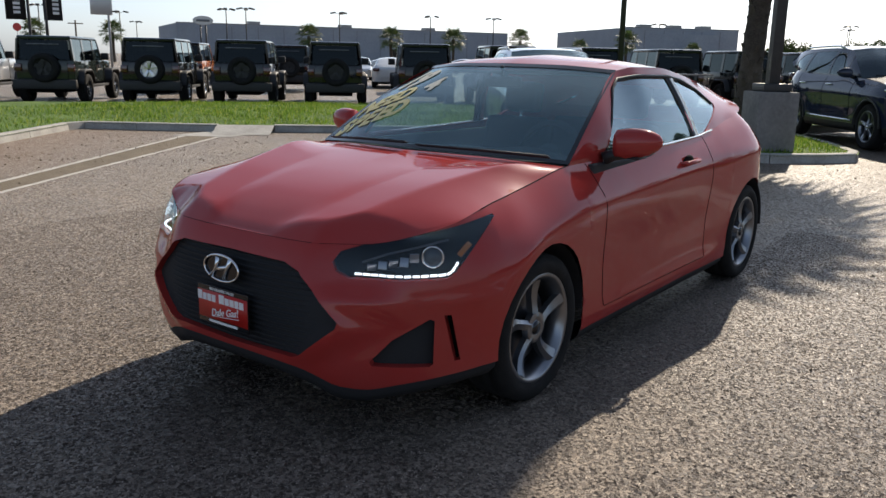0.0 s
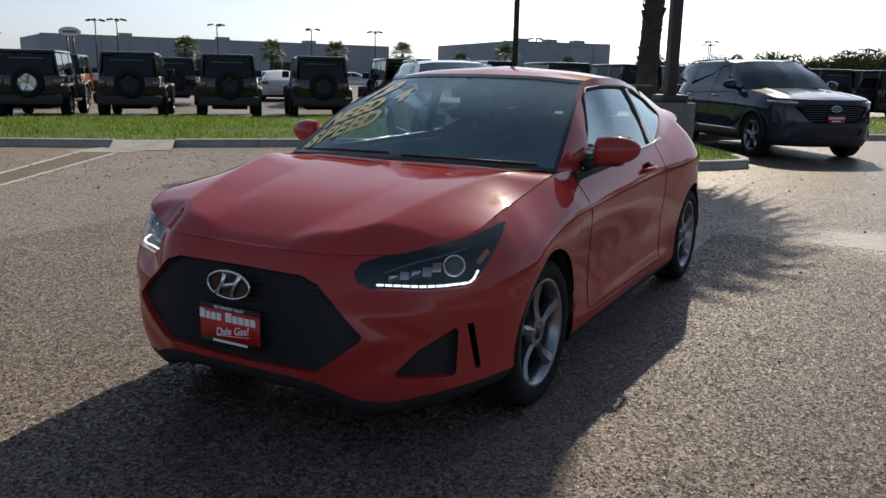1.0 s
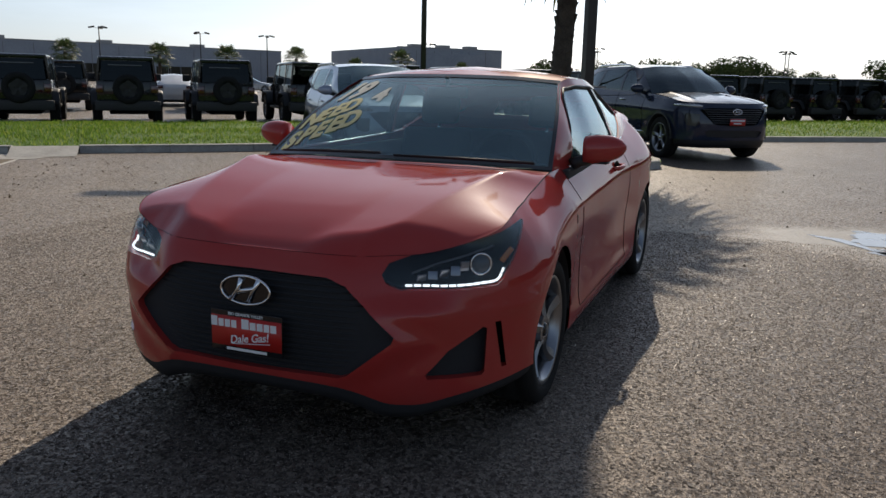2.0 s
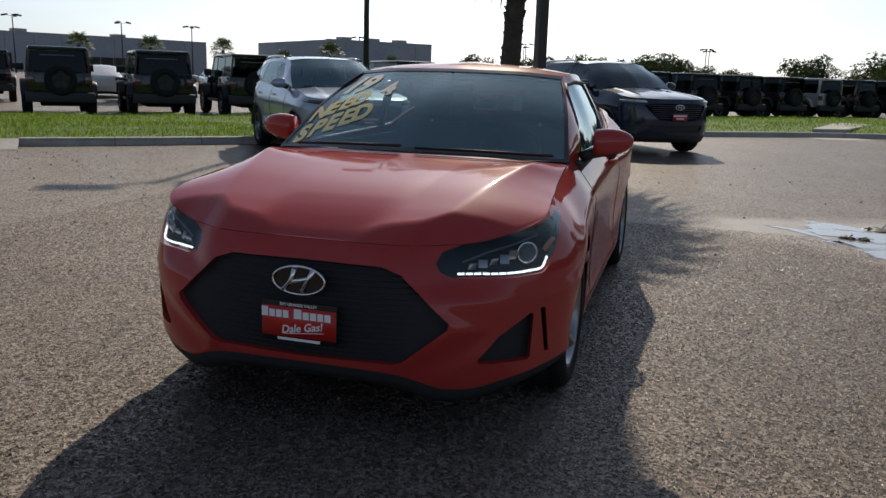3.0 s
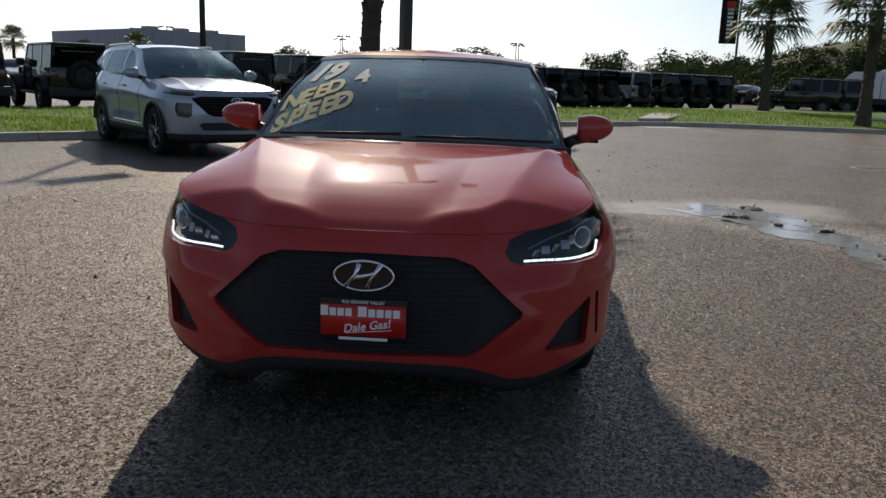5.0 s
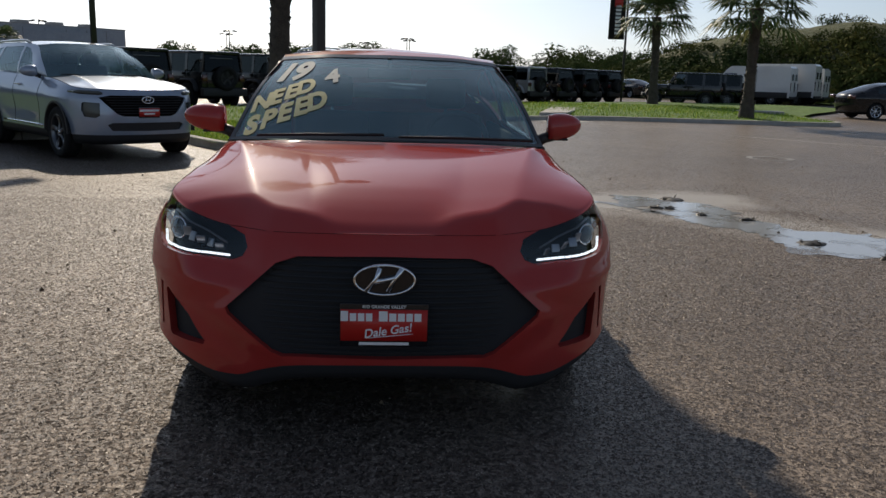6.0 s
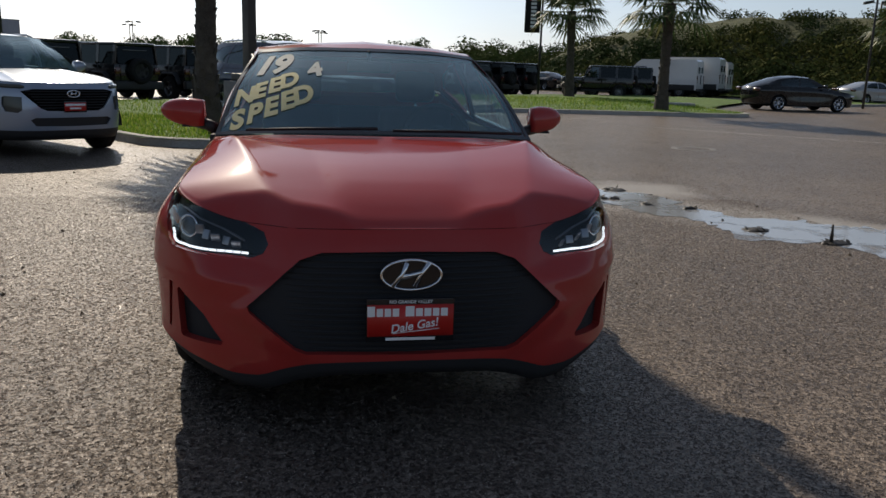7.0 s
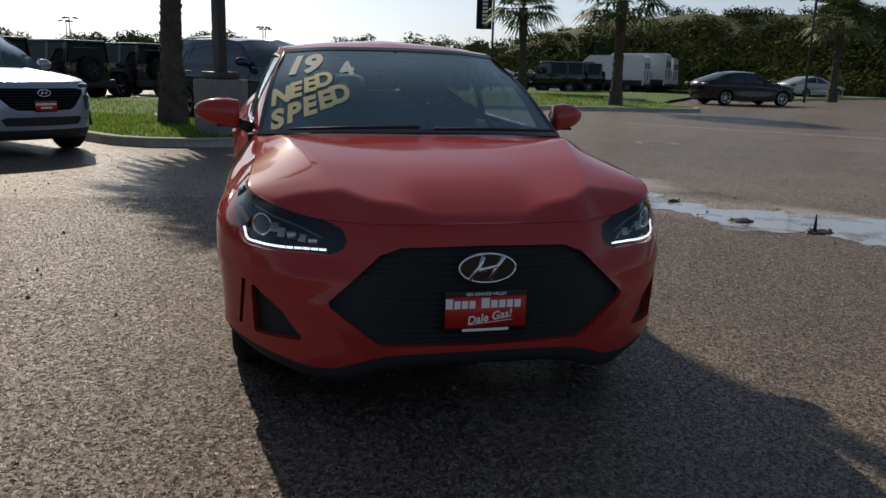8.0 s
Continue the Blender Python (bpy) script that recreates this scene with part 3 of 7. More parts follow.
HATCH = dict(
    super=(3.4, 2.3), y1=0.0, wb=2.65, arch=0.368, hub=0.318, nfront=48, nside=44, hoodgrid=(90, 96),
    yf=curve_of((0.15, -0.83), (0.25, -0.89), (0.35, -0.916), (0.47, -0.925), (0.60, -0.913), (0.68, -0.885), (0.73, -0.858), (0.78, -0.815)),
    yr=curve_of((0.2, 3.24), (0.5, 3.34), (0.75, 3.34), (1.0, 3.22), (1.1, 3.15)),
    W=curve_of((-0.95, 0.940), (-0.6, 0.948), (-0.42, 0.957), (-0.25, 0.940), (0, 0.905), (0.8, 0.885), (1.6, 0.882), (2.3, 0.892), (2.65, 0.895), (3.4, 0.86)),
    zt=curve_of((-0.925, 0.748), (-0.86, 0.752), (-0.81, 0.765), (-0.76, 0.784), (-0.66, 0.813), (-0.53, 0.843), (-0.42, 0.861), (-0.25, 0.881), (0, 0.905), (0.4, 0.955), (0.9, 0.958), (1.6, 0.978), (2.1, 1.01), (2.6, 1.07), (2.9, 1.09), (3.34, 1.06)),
    lean=curve_of((-0.925, 0.0), (-0.75, 0.01), (-0.6, 0.035), (-0.42, 0.105), (-0.25, 0.130), (0, 0.130), (0.4, 0.128), (0.8, 0.105), (1.5, 0.085), (2.2, 0.12), (2.65, 0.16), (3.3, 0.16)),
    push=nose_push, shoulder=0.26, mid=0.5, tuck=0.12, sculpt=hatch_sculpt,
    chin=curve_of((0, 0.29), (0.30, 0.288), (0.44, 0.256), (0.53, 0.224), (0.60, 0.222), (0.72, 0.250), (0.9, 0.290)), rearlow=0.25, sill=0.215,
    yK=-0.40, ycowl=0.38, hoodmid=[(0, -0.81, 0.768), (0, -0.76, 0.792), (0, -0.70, 0.819), (0, -0.62, 0.849), (0, -0.52, 0.879), (0, -0.35, 0.914), (0, -0.1, 0.949), (0, 0.17, 0.983)], cowl=[(0.4, 0.24, 0.978)], hoodform=hood_form,
    A=(0.768, 0.385, 0.958), pillarbow=(0.012, -0.015, 0.022),
    rail=[(0.598, 1.16, 1.368), (0.612, 1.35, 1.388), (0.605, 1.65, 1.386), (0.585, 2.05, 1.348), (0.55, 2.5, 1.285), (0.50, 2.95, 1.215)],
    screentop=[(0, 1.03, 1.392), (0.32, 1.06, 1.388)], screenbase=[0.20, 0.988, (0.42, 0.265, 0.98)],
    rooftail=[(0, 3.02, 1.265), (0.3, 3.0, 1.25)], roofmid=[(0, 1.16, 1.423), (0, 1.5, 1.446), (0, 2.1, 1.418), (0, 2.6, 1.352)],
    tail=[(0.62, 3.02, 1.15)], yend=2.98, bulge=0.022)


def hatchback():
    S = Shell(HATCH)
    car = empty("hatchback", Matrix.Identity(4), "red-orange compact hatchback with a large black grille, parked on the asphalt", "car")
    wall, skin = S.wall(34), S.skin()
    front = ((1, 0, 0), (0, 0, 1), (0, -1, 0))
    grille, rim = cut_out(wall, [(-0.1, 0.680), (0.30, 0.675), (0.375, 0.650), (0.553, 0.486), (0.545, 0.463), (0.390, 0.336), (0.355, 0.322), (-0.1, 0.312)], *front)
    flange(wall, rim, (0, 0.035, 0))
    du, dv, df = (0.8, 0.6, 0), (0, 0, 1), (0.6, -0.8, 0)
    fog, rim = cut_out(wall, [(0.255, 0.500), (0.272, 0.492), (0.268, 0.325), (0.255, 0.315), (0.045, 0.325), (0.036, 0.340), (0.120, 0.425)], du, dv, df)
    flange(wall, rim, (-0.018, 0.04, 0))
    slot, rim = cut_out(wall, [(0.305, 0.510), (0.332, 0.510), (0.368, 0.328), (0.345, 0.328)], du, dv, df)
    flange(wall, rim, (-0.02, 0.04, 0))
    hu, hf = (0.83, 0.55, 0), (0.55, -0.83, 0)
    lamp, rim = cut_out(wall, [(-0.048, 0.690), (-0.034, 0.658), (0.015, 0.637), (0.370, 0.643), (0.400, 0.663), (0.530, 0.836), (0.520, 0.844), (0.40, 0.824), (0.25, 0.797), (0.10, 0.765), (-0.02, 0.727)], hu, dv, hf)
    flange(wall, rim, (-0.012, 0.02, 0))
    body = both("body", wall, RED, car, smooth="auto")
    hood = both("hood", skin["hood"], RED, car)
    both("roof", skin["roof"], RED, car)
    rear_glass, rim = cut_out(skin["hatch"], [(-0.1, 1.232), (0.36, 1.215), (0.43, 1.12), (0.42, 1.10), (-0.1, 1.095)], (1, 0, 0), (0, 0, 1), (0, 1, 0))
    flange(skin["hatch"], rim, (0, -0.02, 0))
    both("tailgate", skin["hatch"], RED, car, smooth="auto")
    both("rear_window", rear_glass, REARGLASS, car)
    side = skin["side"]
    su, sv, sf = (0, 1, 0), (0, 0, 1), (1, 0, 0)
    glass1, rim = cut_out(side, [(0.72, 0.975), (1.02, 1.275), (1.12, 1.322), (1.30, 1.338), (1.74, 1.332), (1.86, 0.996), (1.4, 0.984)], su, sv, sf)
    flange(side, rim, (-0.02, 0, 0))
    glass2, rim = cut_out(side, [(1.80, 1.328), (1.98, 1.31), (2.25, 1.245), (2.45, 1.165), (2.44, 1.145), (2.06, 1.010), (1.92, 1.0)], su, sv, sf)
    flange(side, rim, (-0.02, 0, 0))
    pair("side_panel", side, RED, car, smooth="auto")
    for g, nm in ((glass1, "side_window"), (glass2, "quarter_window")):
        for v in g.verts:
            v.co.x -= 0.008
        pair(nm, g, SIDEGLASS, car)
    # bright strip along the lower edge of the side glass, and black seals
    for sgn in (1, -1):
        def on(y, z, out=0.004):
            t = min(range(201), key=lambda i: abs(S.low(i / 200).y - y)) / 200
            best = min(((S.low(a / 120).lerp(S.up(a / 120), k / 24) + Vector((HATCH["bulge"] * 4 * (k / 24) * (1 - k / 24) * min(1, 6 * a / 120), 0, 0))) for a in range(121) for k in range(25)),
                       key=lambda p: (p.y - y) ** 2 + (p.z - z) ** 2)
            return Vector((sgn * (best.x + out), y, z))
        trim_pts = [on(y, z) for y, z in ((0.74, 0.974), (1.1, 0.977), (1.5, 0.985), (1.9, 0.996), (2.16, 1.018))]
        part("window_trim", tubed(trim_pts, 0.007, 6), CHROME, car, "bright window trim")
        frame_pts = [on(y, z, 0.0) for y, z in ((0.72, 0.98), (0.87, 1.135), (1.02, 1.28), (1.12, 1.327), (1.3, 1.342), (1.74, 1.338), (1.98, 1.314), (2.25, 1.25), (2.42, 1.165))]
        part("window_seal", tubed(frame_pts, 0.009, 6), PLASTIC, car)
        pill = [on(1.765, 1.336, 0.0), on(1.80, 1.2, 0.0), on(1.885, 0.995, 0.0)]
        bm = bmesh.new()
        rows = [[p + Vector((sgn * 0.002, -0.045, 0)), p + Vector((sgn * 0.003, 0.045, 0)), p + Vector((-sgn * 0.02, 0.045, 0)), p + Vector((-sgn * 0.02, -0.045, 0))] for p in pill]
        add_grid(bm, rows, close=True)
        part("door_pillar", bm, GLOSSBLACK, car, recalc=True)
    # windscreen with its black border and wipers
    both("windscreen", skin["screen"], GLASS, car)
    bm = bmesh.new()
    rim_pts = [(u, 0.0) for u in np.linspace(0, 1, 14)] + [(1.0, v) for v in np.linspace(0, 1, 14)][1:] + [(u, 1.0) for u in np.linspace(1, 0, 14)][1:]
    rows = []
    for u, v in rim_pts:
        p = S.screen(u, v)
        q = S.screen(min(max(u, 0.0), 0.975), min(max(v, 0.03), 0.955))
        rows.append([p + Vector((0, -0.003, 0.004)), q + Vector((0, -0.003, 0.003))])
    add_grid(bm, rows)
    both("screen_border", bm, GLOSSBLACK, car)
    bm = bmesh.new()
    rows = []
    for i in range(25):
        u = i / 24
        a, b = S.cowlc(u), S.screen(u, 0.0)
        rows.append([a + Vector((0, 0.004, -0.012)), a.lerp(b, 0.5) + Vector((0, 0, -0.02)), b + Vector((0, 0.004, -0.004))])
    add_grid(bm, rows)
    both("cowl", bm, PLASTIC, car)
    for pts in ([(-0.62, 0.30, 0.985), (-0.35, 0.245, 0.998), (-0.02, 0.20, 1.006)], [(0.05, 0.195, 1.0), (0.35, 0.235, 0.998), (0.70, 0.33, 0.985)]):
        wiper = part("wiper", tubed([(x, y - 0.012, z + 0.012) for x, y, z in pts], [0.003, 0.005, 0.007], 6), PLASTIC, car, "black wiper")
        part("wiper_blade", tubed([(x, y + 0.004, z + 0.006) for x, y, z in pts], 0.005, 4), RUBBER, wiper)
    # shut lines
    line = lambda pts, r=0.0018: part("shut_line", tubed(pts, r, 5), DARK, car)
    for s in (1, -1):
        m = lambda p: Vector((p.x * s, p.y, p.z))
        line([m(S.nose(t)) for t in np.linspace(0, 1, 24)], 0.0010)
        line([m(S.seam(t)) for t in np.linspace(0, 1, 24)], 0.0022)
        door = [("s", 0.56, None), ("s", 1.93, None)]
        for col, hi in ((door[0], 0.953), (door[1], 1.0)):
            zs = np.linspace(0.29, hi, 16)
            line([m(S.point(("s", col[1] + (0.05 * (0.5 - z) if col is door[0] else 0.10 * (z - 0.6)), None), z) + Vector((0.0005, 0, 0))) for z in zs])
        line([m(S.point(("s", y, None), 0.285)) for y in np.linspace(0.575, 1.895, 20)])
        # door handle
        h = S.point(("s", 1.62, None), 0.875)
        grip = part("door_handle", tubed([m(h + Vector((-0.004, -0.11, -0.002))), m(h + Vector((0.028, -0.085, 0.0))), m(h + Vector((0.034, 0.0, 0.003))), m(h + Vector((0.028, 0.085, 0.004))), m(h + Vector((-0.004, 0.11, 0.004)))],
                                          [0.010, 0.013, 0.014, 0.013, 0.010], 8), RED, car)
        bm = bmesh.new()
        lathe(bm, [(0.006, 0.0), (0.004, 0.045), (-0.004, 0.055)], 20, "x", Matrix.Translation(h) @ Matrix.Diagonal((1, 1.5, 0.7, 1)))
        if s < 0:
            for v in bm.verts:
                v.co.x = -v.co.x
        part("handle_cup", bm, DARK, grip)
    # side skirts and lower lip
    both("lower_lip", S.skirt(0.072, 0.045), GRILLEBLACK, car, "matt black lower trim")
    # underbody as one plain black box, added to block light below the floor
    part("underbody", boxed(-0.58, 0.58, -0.66, 3.05, 0.16, 0.42, 0.05), DARK, car)
    # arches
    for y in (0.0, 2.65):
        bm = bmesh.new()
        rows = []
        for k in range(25):
            a = math.pi * k / 24
            c, s = math.cos(a), math.sin(a)
            rows.append([Vector((xx, y + rr * c, 0.318 + rr * s)) for xx, rr in ((0.885, 0.368), (0.86, 0.362), (0.60, 0.37), (0.5, 0.2))])
        add_grid(bm, rows)
        pair("wheel_arch_liner", bm, PLASTIC, car)
    for y in (0.0, 2.65):
        for sd in (1, -1):
            wheel(car, 0.785 * sd, y, 0.318, 0.232, 0.215, sd, TWOTONE, 5, 0.10, spoke_w=0.046, cap=GLOSSBLACK)
    # grille: dark backing with slim bars
    back = grille
    for v in back.verts:
        v.co.y += 0.033
    g = both("grille", back, GRILLEBLACK, car, "matt black hexagonal grille")
    for k in range(17):
        z = 0.334 + k * 0.0206
        hw = 0.36 + (z - 0.325) * 1.18 if z < 0.48 else 0.55 - (z - 0.48) * 1.05
        hw = min(hw, 0.53) - 0.012
        pts = []
        for x in np.linspace(-hw, hw, 15):
            d = (1 - (abs(x) / 0.895) ** 3) ** 0.4
            pts.append((x, d * HATCH["yf"](z) + 0.022, z))
        part("grille_bar", tubed(pts, 0.0045, 5), GRILLEBLACK, g)
    for b, nm in ((fog, "bumper_recess"), (slot, "air_slot")):
        for v in b.verts:
            v.co += Vector((-0.016, 0.036, 0))
        pair(nm, b, GRILLEBLACK if nm == "bumper_recess" else DARK, car)
    # badge
    badge = part("badge", bmesh_ring(0.103, 0.052, 0.0048, (0, -0.934, 0.608)), CHROME, car, "chrome oval badge")
    for x0, tw in ((-0.034, -0.008), (0.034, 0.008)):
        part("badge_bar", tubed([(x0 - 0.026 + tw * 0.5, -0.931, 0.608 - 0.040), (x0 + tw * -0.3, -0.933, 0.608), (x0 + 0.022 + tw * 0.5, -0.933, 0.608 + 0.042)], [0.011, 0.0075, 0.011], 6), CHROME, badge)
    part("badge_bar", tubed([(-0.034, -0.933, 0.599), (0.0, -0.934, 0.608), (0.034, -0.933, 0.617)], 0.009, 6), CHROME, badge)
    bm = bmesh.new()
    lathe(bm, [(-0.929, 0.001), (-0.929, 0.98)], 32, "y", Matrix.Translation((0, 0, 0.608)) @ Matrix.Diagonal((0.104, 1, 0.053, 1)))
    part("badge_plate", bm, GLOSSBLACK, badge)
    plate_of(car)
    headlamps(car, lamp, S)
    mirrors(car)
    rear_lamps(car, S)
    cabin(car, S)
    window_chalk(car, S)
    return car


def bmesh_ring(rx, rz, r, at, n=40):
    """An oval ring in the xz plane."""
    bm = bmesh.new()
    rows = []
    for k in range(n + 1):
        a = 2 * math.pi * k / n
        c, s = math.cos(a), math.sin(a)
        rows.append([Vector((at[0] + (rx + r * math.cos(b)) * c, at[1] + r * math.sin(b), at[2] + (rz + r * math.cos(b)) * s)) for b in np.linspace(0, 2 * math.pi, 9)])
    add_grid(bm, rows)
    bmesh.ops.remove_doubles(bm, verts=bm.verts[:], dist=1e-5)
    return bm


def plate_of(car):
    """The dealer's plate: red and black, its names as plain bars."""
    plate = part("dealer_plate", boxed(-0.152, 0.152, -0.935, -0.929, 0.371, 0.525, 0.002), GLOSSBLACK, car, "red and black dealer plate")
    part("plate_panel", boxed(-0.149, 0.149, -0.9365, -0.935, 0.392, 0.504, 0.0), SIGNRED, plate, "red printed panel")
    up = lambda x, z: Matrix.Translation((x, -0.9375, z)) @ pose(0, 0, 0, 90)
    writing("RIO GRANDE VALLEY", 0.0155, SIGNWHITE, plate, up(0, 0.514), bold=0.0002)
    x = -0.149
    for w, h in ((0.026, 0.036), (0.022, 0.028), (0.022, 0.028), (0.022, 0.028), (0, 0), (0.030, 0.036), (0.024, 0.028), (0.024, 0.028), (0.022, 0.028), (0.024, 0.028)):
        if w:
            part("letter_bar", boxed(x, x + w, -0.9385, -0.9365, 0.463, 0.463 + h), SIGNWHITE, plate, smooth=False)
        x += (w + 0.0055) if w else 0.017
    writing("Dale Gas!", 0.042, SIGNWHITE, plate, Matrix.Translation((0.012, -0.9375, 0.428)) @ pose(0, 0, 0, 90) @ pose(0, 0, 0, 0, 0, 9), shear=0.25, bold=0.0006)
    part("underline", tubed([(-0.06, -0.9375, 0.402), (0.02, -0.9375, 0.410), (0.10, -0.9375, 0.418)], 0.0015, 5), SIGNWHITE, plate)
    part("letter_bar", boxed(-0.086, 0.086, -0.9365, -0.935, 0.377, 0.387), SIGNWHITE, plate, smooth=False)


def headlamps(car, lens, S):
    hu, hf = Vector((0.83, 0.55, 0)), Vector((0.55, -0.83, 0))
    for s in (1, -1):
        b = lens.copy() if s > 0 else flipped(lens)
        m = Matrix.Diagonal((s, 1, 1, 1))
        house = lens.copy() if s > 0 else flipped(lens)
        for v in house.verts:
            v.co += Vector((-0.03 * s, 0.055, 0.0))
        lamp = part("headlight", house, DARK, car, "black-housed headlight with a lit white strip")
        part("lens", b, LENS, lamp, "clear lens")
        at = lambda u, z, dep: m @ (hu * u + Vector((0, 0, z)) + hf * (depth_at(lens, hu, u, z, hf) - dep))
        # round projector
        c = at(0.315, 0.715, 0.03)
        rot = m @ hf
        q = rot.to_track_quat("Z", "Y").to_matrix().to_4x4()
        M = Matrix.Translation(c) @ q
        bm = bmesh.new()
        lathe(bm, [(0.0, 0.036), (0.006, 0.042), (0.012, 0.040), (0.008, 0.034)], 28, "z", M)
        part("projector_ring", bm, CHROME, lamp, recalc=True)
        bm = bmesh.new()
        lathe(bm, [(0.0, 0.034), (0.012, 0.028), (0.020, 0.015), (0.022, 0.001)], 28, "z", M)
        part("projector", bm, principled("projector_glass", (0.05, 0.055, 0.06), 0.05), lamp, recalc=True)
        for u, zz, tw in ((0.095, 0.672, 24), (0.135, 0.682, -18), (0.175, 0.690, 26), (0.215, 0.698, -20), (0.25, 0.712, 15)):
            p = at(u, zz, 0.026)
            part("reflector", boxed(-0.017, 0.017, -0.013 - 0.03 * (u - 0.08), 0.013 + 0.03 * (u - 0.08), -0.003, 0.003, 0.002, m=Matrix.Translation(p) @ q @ pose(0, 0, 0, tw, tw * 0.7)), TWOTONE, lamp)
        part("brow", tubed([at(0.06, 0.690, 0.016), at(0.15, 0.722, 0.018), at(0.25, 0.748, 0.018), at(0.37, 0.772, 0.018)], 0.004, 6), GUNMETAL, lamp)
        # turn signal in the outer corner
        p = at(0.43, 0.735, 0.022)
        part("turn_signal", boxed(-0.013, 0.009, -0.034, 0.030, -0.006, 0.006, 0.004, m=Matrix.Translation(p) @ q @ pose(0, 0, 0, 0, 0, -38 * s)), AMBER, lamp, "amber reflector")
        # daytime light: a row of lit blocks with a short upturned end
        pts = [(0.035 + 0.335 * k / 11, 0.650 + 0.003 * k / 11) for k in range(12)] + [(0.386, 0.662), (0.398, 0.679), (0.408, 0.697)]
        row = [at(u, z, 0.012) for u, z in pts]
        for a, e in zip(row, row[1:]):
            part("daytime_light", tubed([a, a.lerp(e, 0.80)], 0.0046, 6), LED, lamp, "lit white segment")


def depth_at(bm, hu, u, z, hf):
    """How far forward the lamp's lens lies near a place."""
    best = sorted(bm.verts, key=lambda w: (w.co.dot(hu) - u) ** 2 + (w.co.z - z) ** 2)[:3]
    ws = [1 / (1e-6 + (w.co.dot(hu) - u) ** 2 + (w.co.z - z) ** 2) for w in best]
    return sum(w.co.dot(hf) * k for w, k in zip(best, ws)) / sum(ws)


def mirrors(car):
    for s in (1, -1):
        bm = bmesh.new()
        rows = []
        for i in range(13):
            f = 1 - (1 - i / 12) ** 1.7
            x = 0.848 + (0.192 if s > 0 else 0.222) * f
            r = max(0.02, (0.90 + 0.10 * min(1.0, f / 0.25)) * (1 - max(0.0, (f - 0.25) / 0.75) ** 2.4) ** 0.5)
            hz, hy = 0.074 * r * (1 - 0.10 * f), 0.072 * r
            cy, cz = 0.715 + 0.06 * f, 1.040 + 0.012 * f
            row = []
            for k in range(20):
                a = 2 * math.pi * k / 20
                c, q = math.cos(a), math.sin(a)
                row.append(Vector((s * x, cy + hy * math.copysign(abs(c) ** 0.8, c) * (0.62 if c > 0 else 1.0), cz + hz * math.copysign(abs(q) ** 0.85, q))))
            rows.append(row)
        vs = add_grid(bm, rows, close=True)
        bm.faces.new(vs[0])
        bm.faces.new(vs[-1][::-1])
        mir = part("door_mirror", bm, RED, car, recalc=True)
        part("mirror_foot", tubed([(s * 0.79, 0.68, 0.965), (s * 0.83, 0.70, 0.985), (s * 0.89, 0.72, 1.0)], [0.032, 0.028, 0.03], 8), PLASTIC, mir)
        bm = bmesh.new()
        lathe(bm, [(0.0, 0.001), (0.0, 1.0)], 24, "y", Matrix.Translation((s * 0.94, 0.80, 1.045)) @ Matrix.Diagonal((0.085, 1, 0.052, 1)))
        part("mirror_glass", bm, MIRRORG, mir)
        part("mirror_base", boxed(0.85, 0.96, 0.70, 0.79, 0.972, 0.984, 0.005) if s > 0 else boxed(-0.96, -0.85, 0.70, 0.79, 0.972, 0.984, 0.005), PLASTIC, mir)


def rear_lamps(car, S):
    for s in (1, -1):
        rows = []
        for y in np.linspace(2.90, 3.25, 9):
            col = min((c for c in S.cols if c[0] == "r"), key=lambda c: abs(S.yc(c) - y))
            rows.append([Vector((s * (p.x + 0.004), p.y, p.z)) for p in (S.point(col, z) for z in np.linspace(0.84, 0.99, 6))])
        bm = bmesh.new()
        add_grid(bm, rows)
        part("tail_light", bm, REDLENS, car, "red tail light")


def seat_of(car, x, y, wide=0.48):
    seat = part("seat", boxed(x - wide / 2, x + wide / 2, y - 0.26, y + 0.26, 0.38, 0.54, 0.06), CLOTH, car, "black cloth seat")
    part("backrest", boxed(-wide / 2, wide / 2, -0.07, 0.07, 0.0, 0.58, 0.06, m=Matrix.Translation((x, y + 0.24, 0.50)) @ pose(0, 0, 0, -18)), CLOTH, seat)
    part("headrest", boxed(-0.13, 0.13, -0.05, 0.05, 0.0, 0.20, 0.045, m=Matrix.Translation((x, y + 0.43, 1.08)) @ pose(0, 0, 0, -10)), CLOTH, seat)
    part("headrest_post", tubed([(x, y + 0.40, 1.0), (x, y + 0.43, 1.12)], 0.012, 6), CHROME, seat)


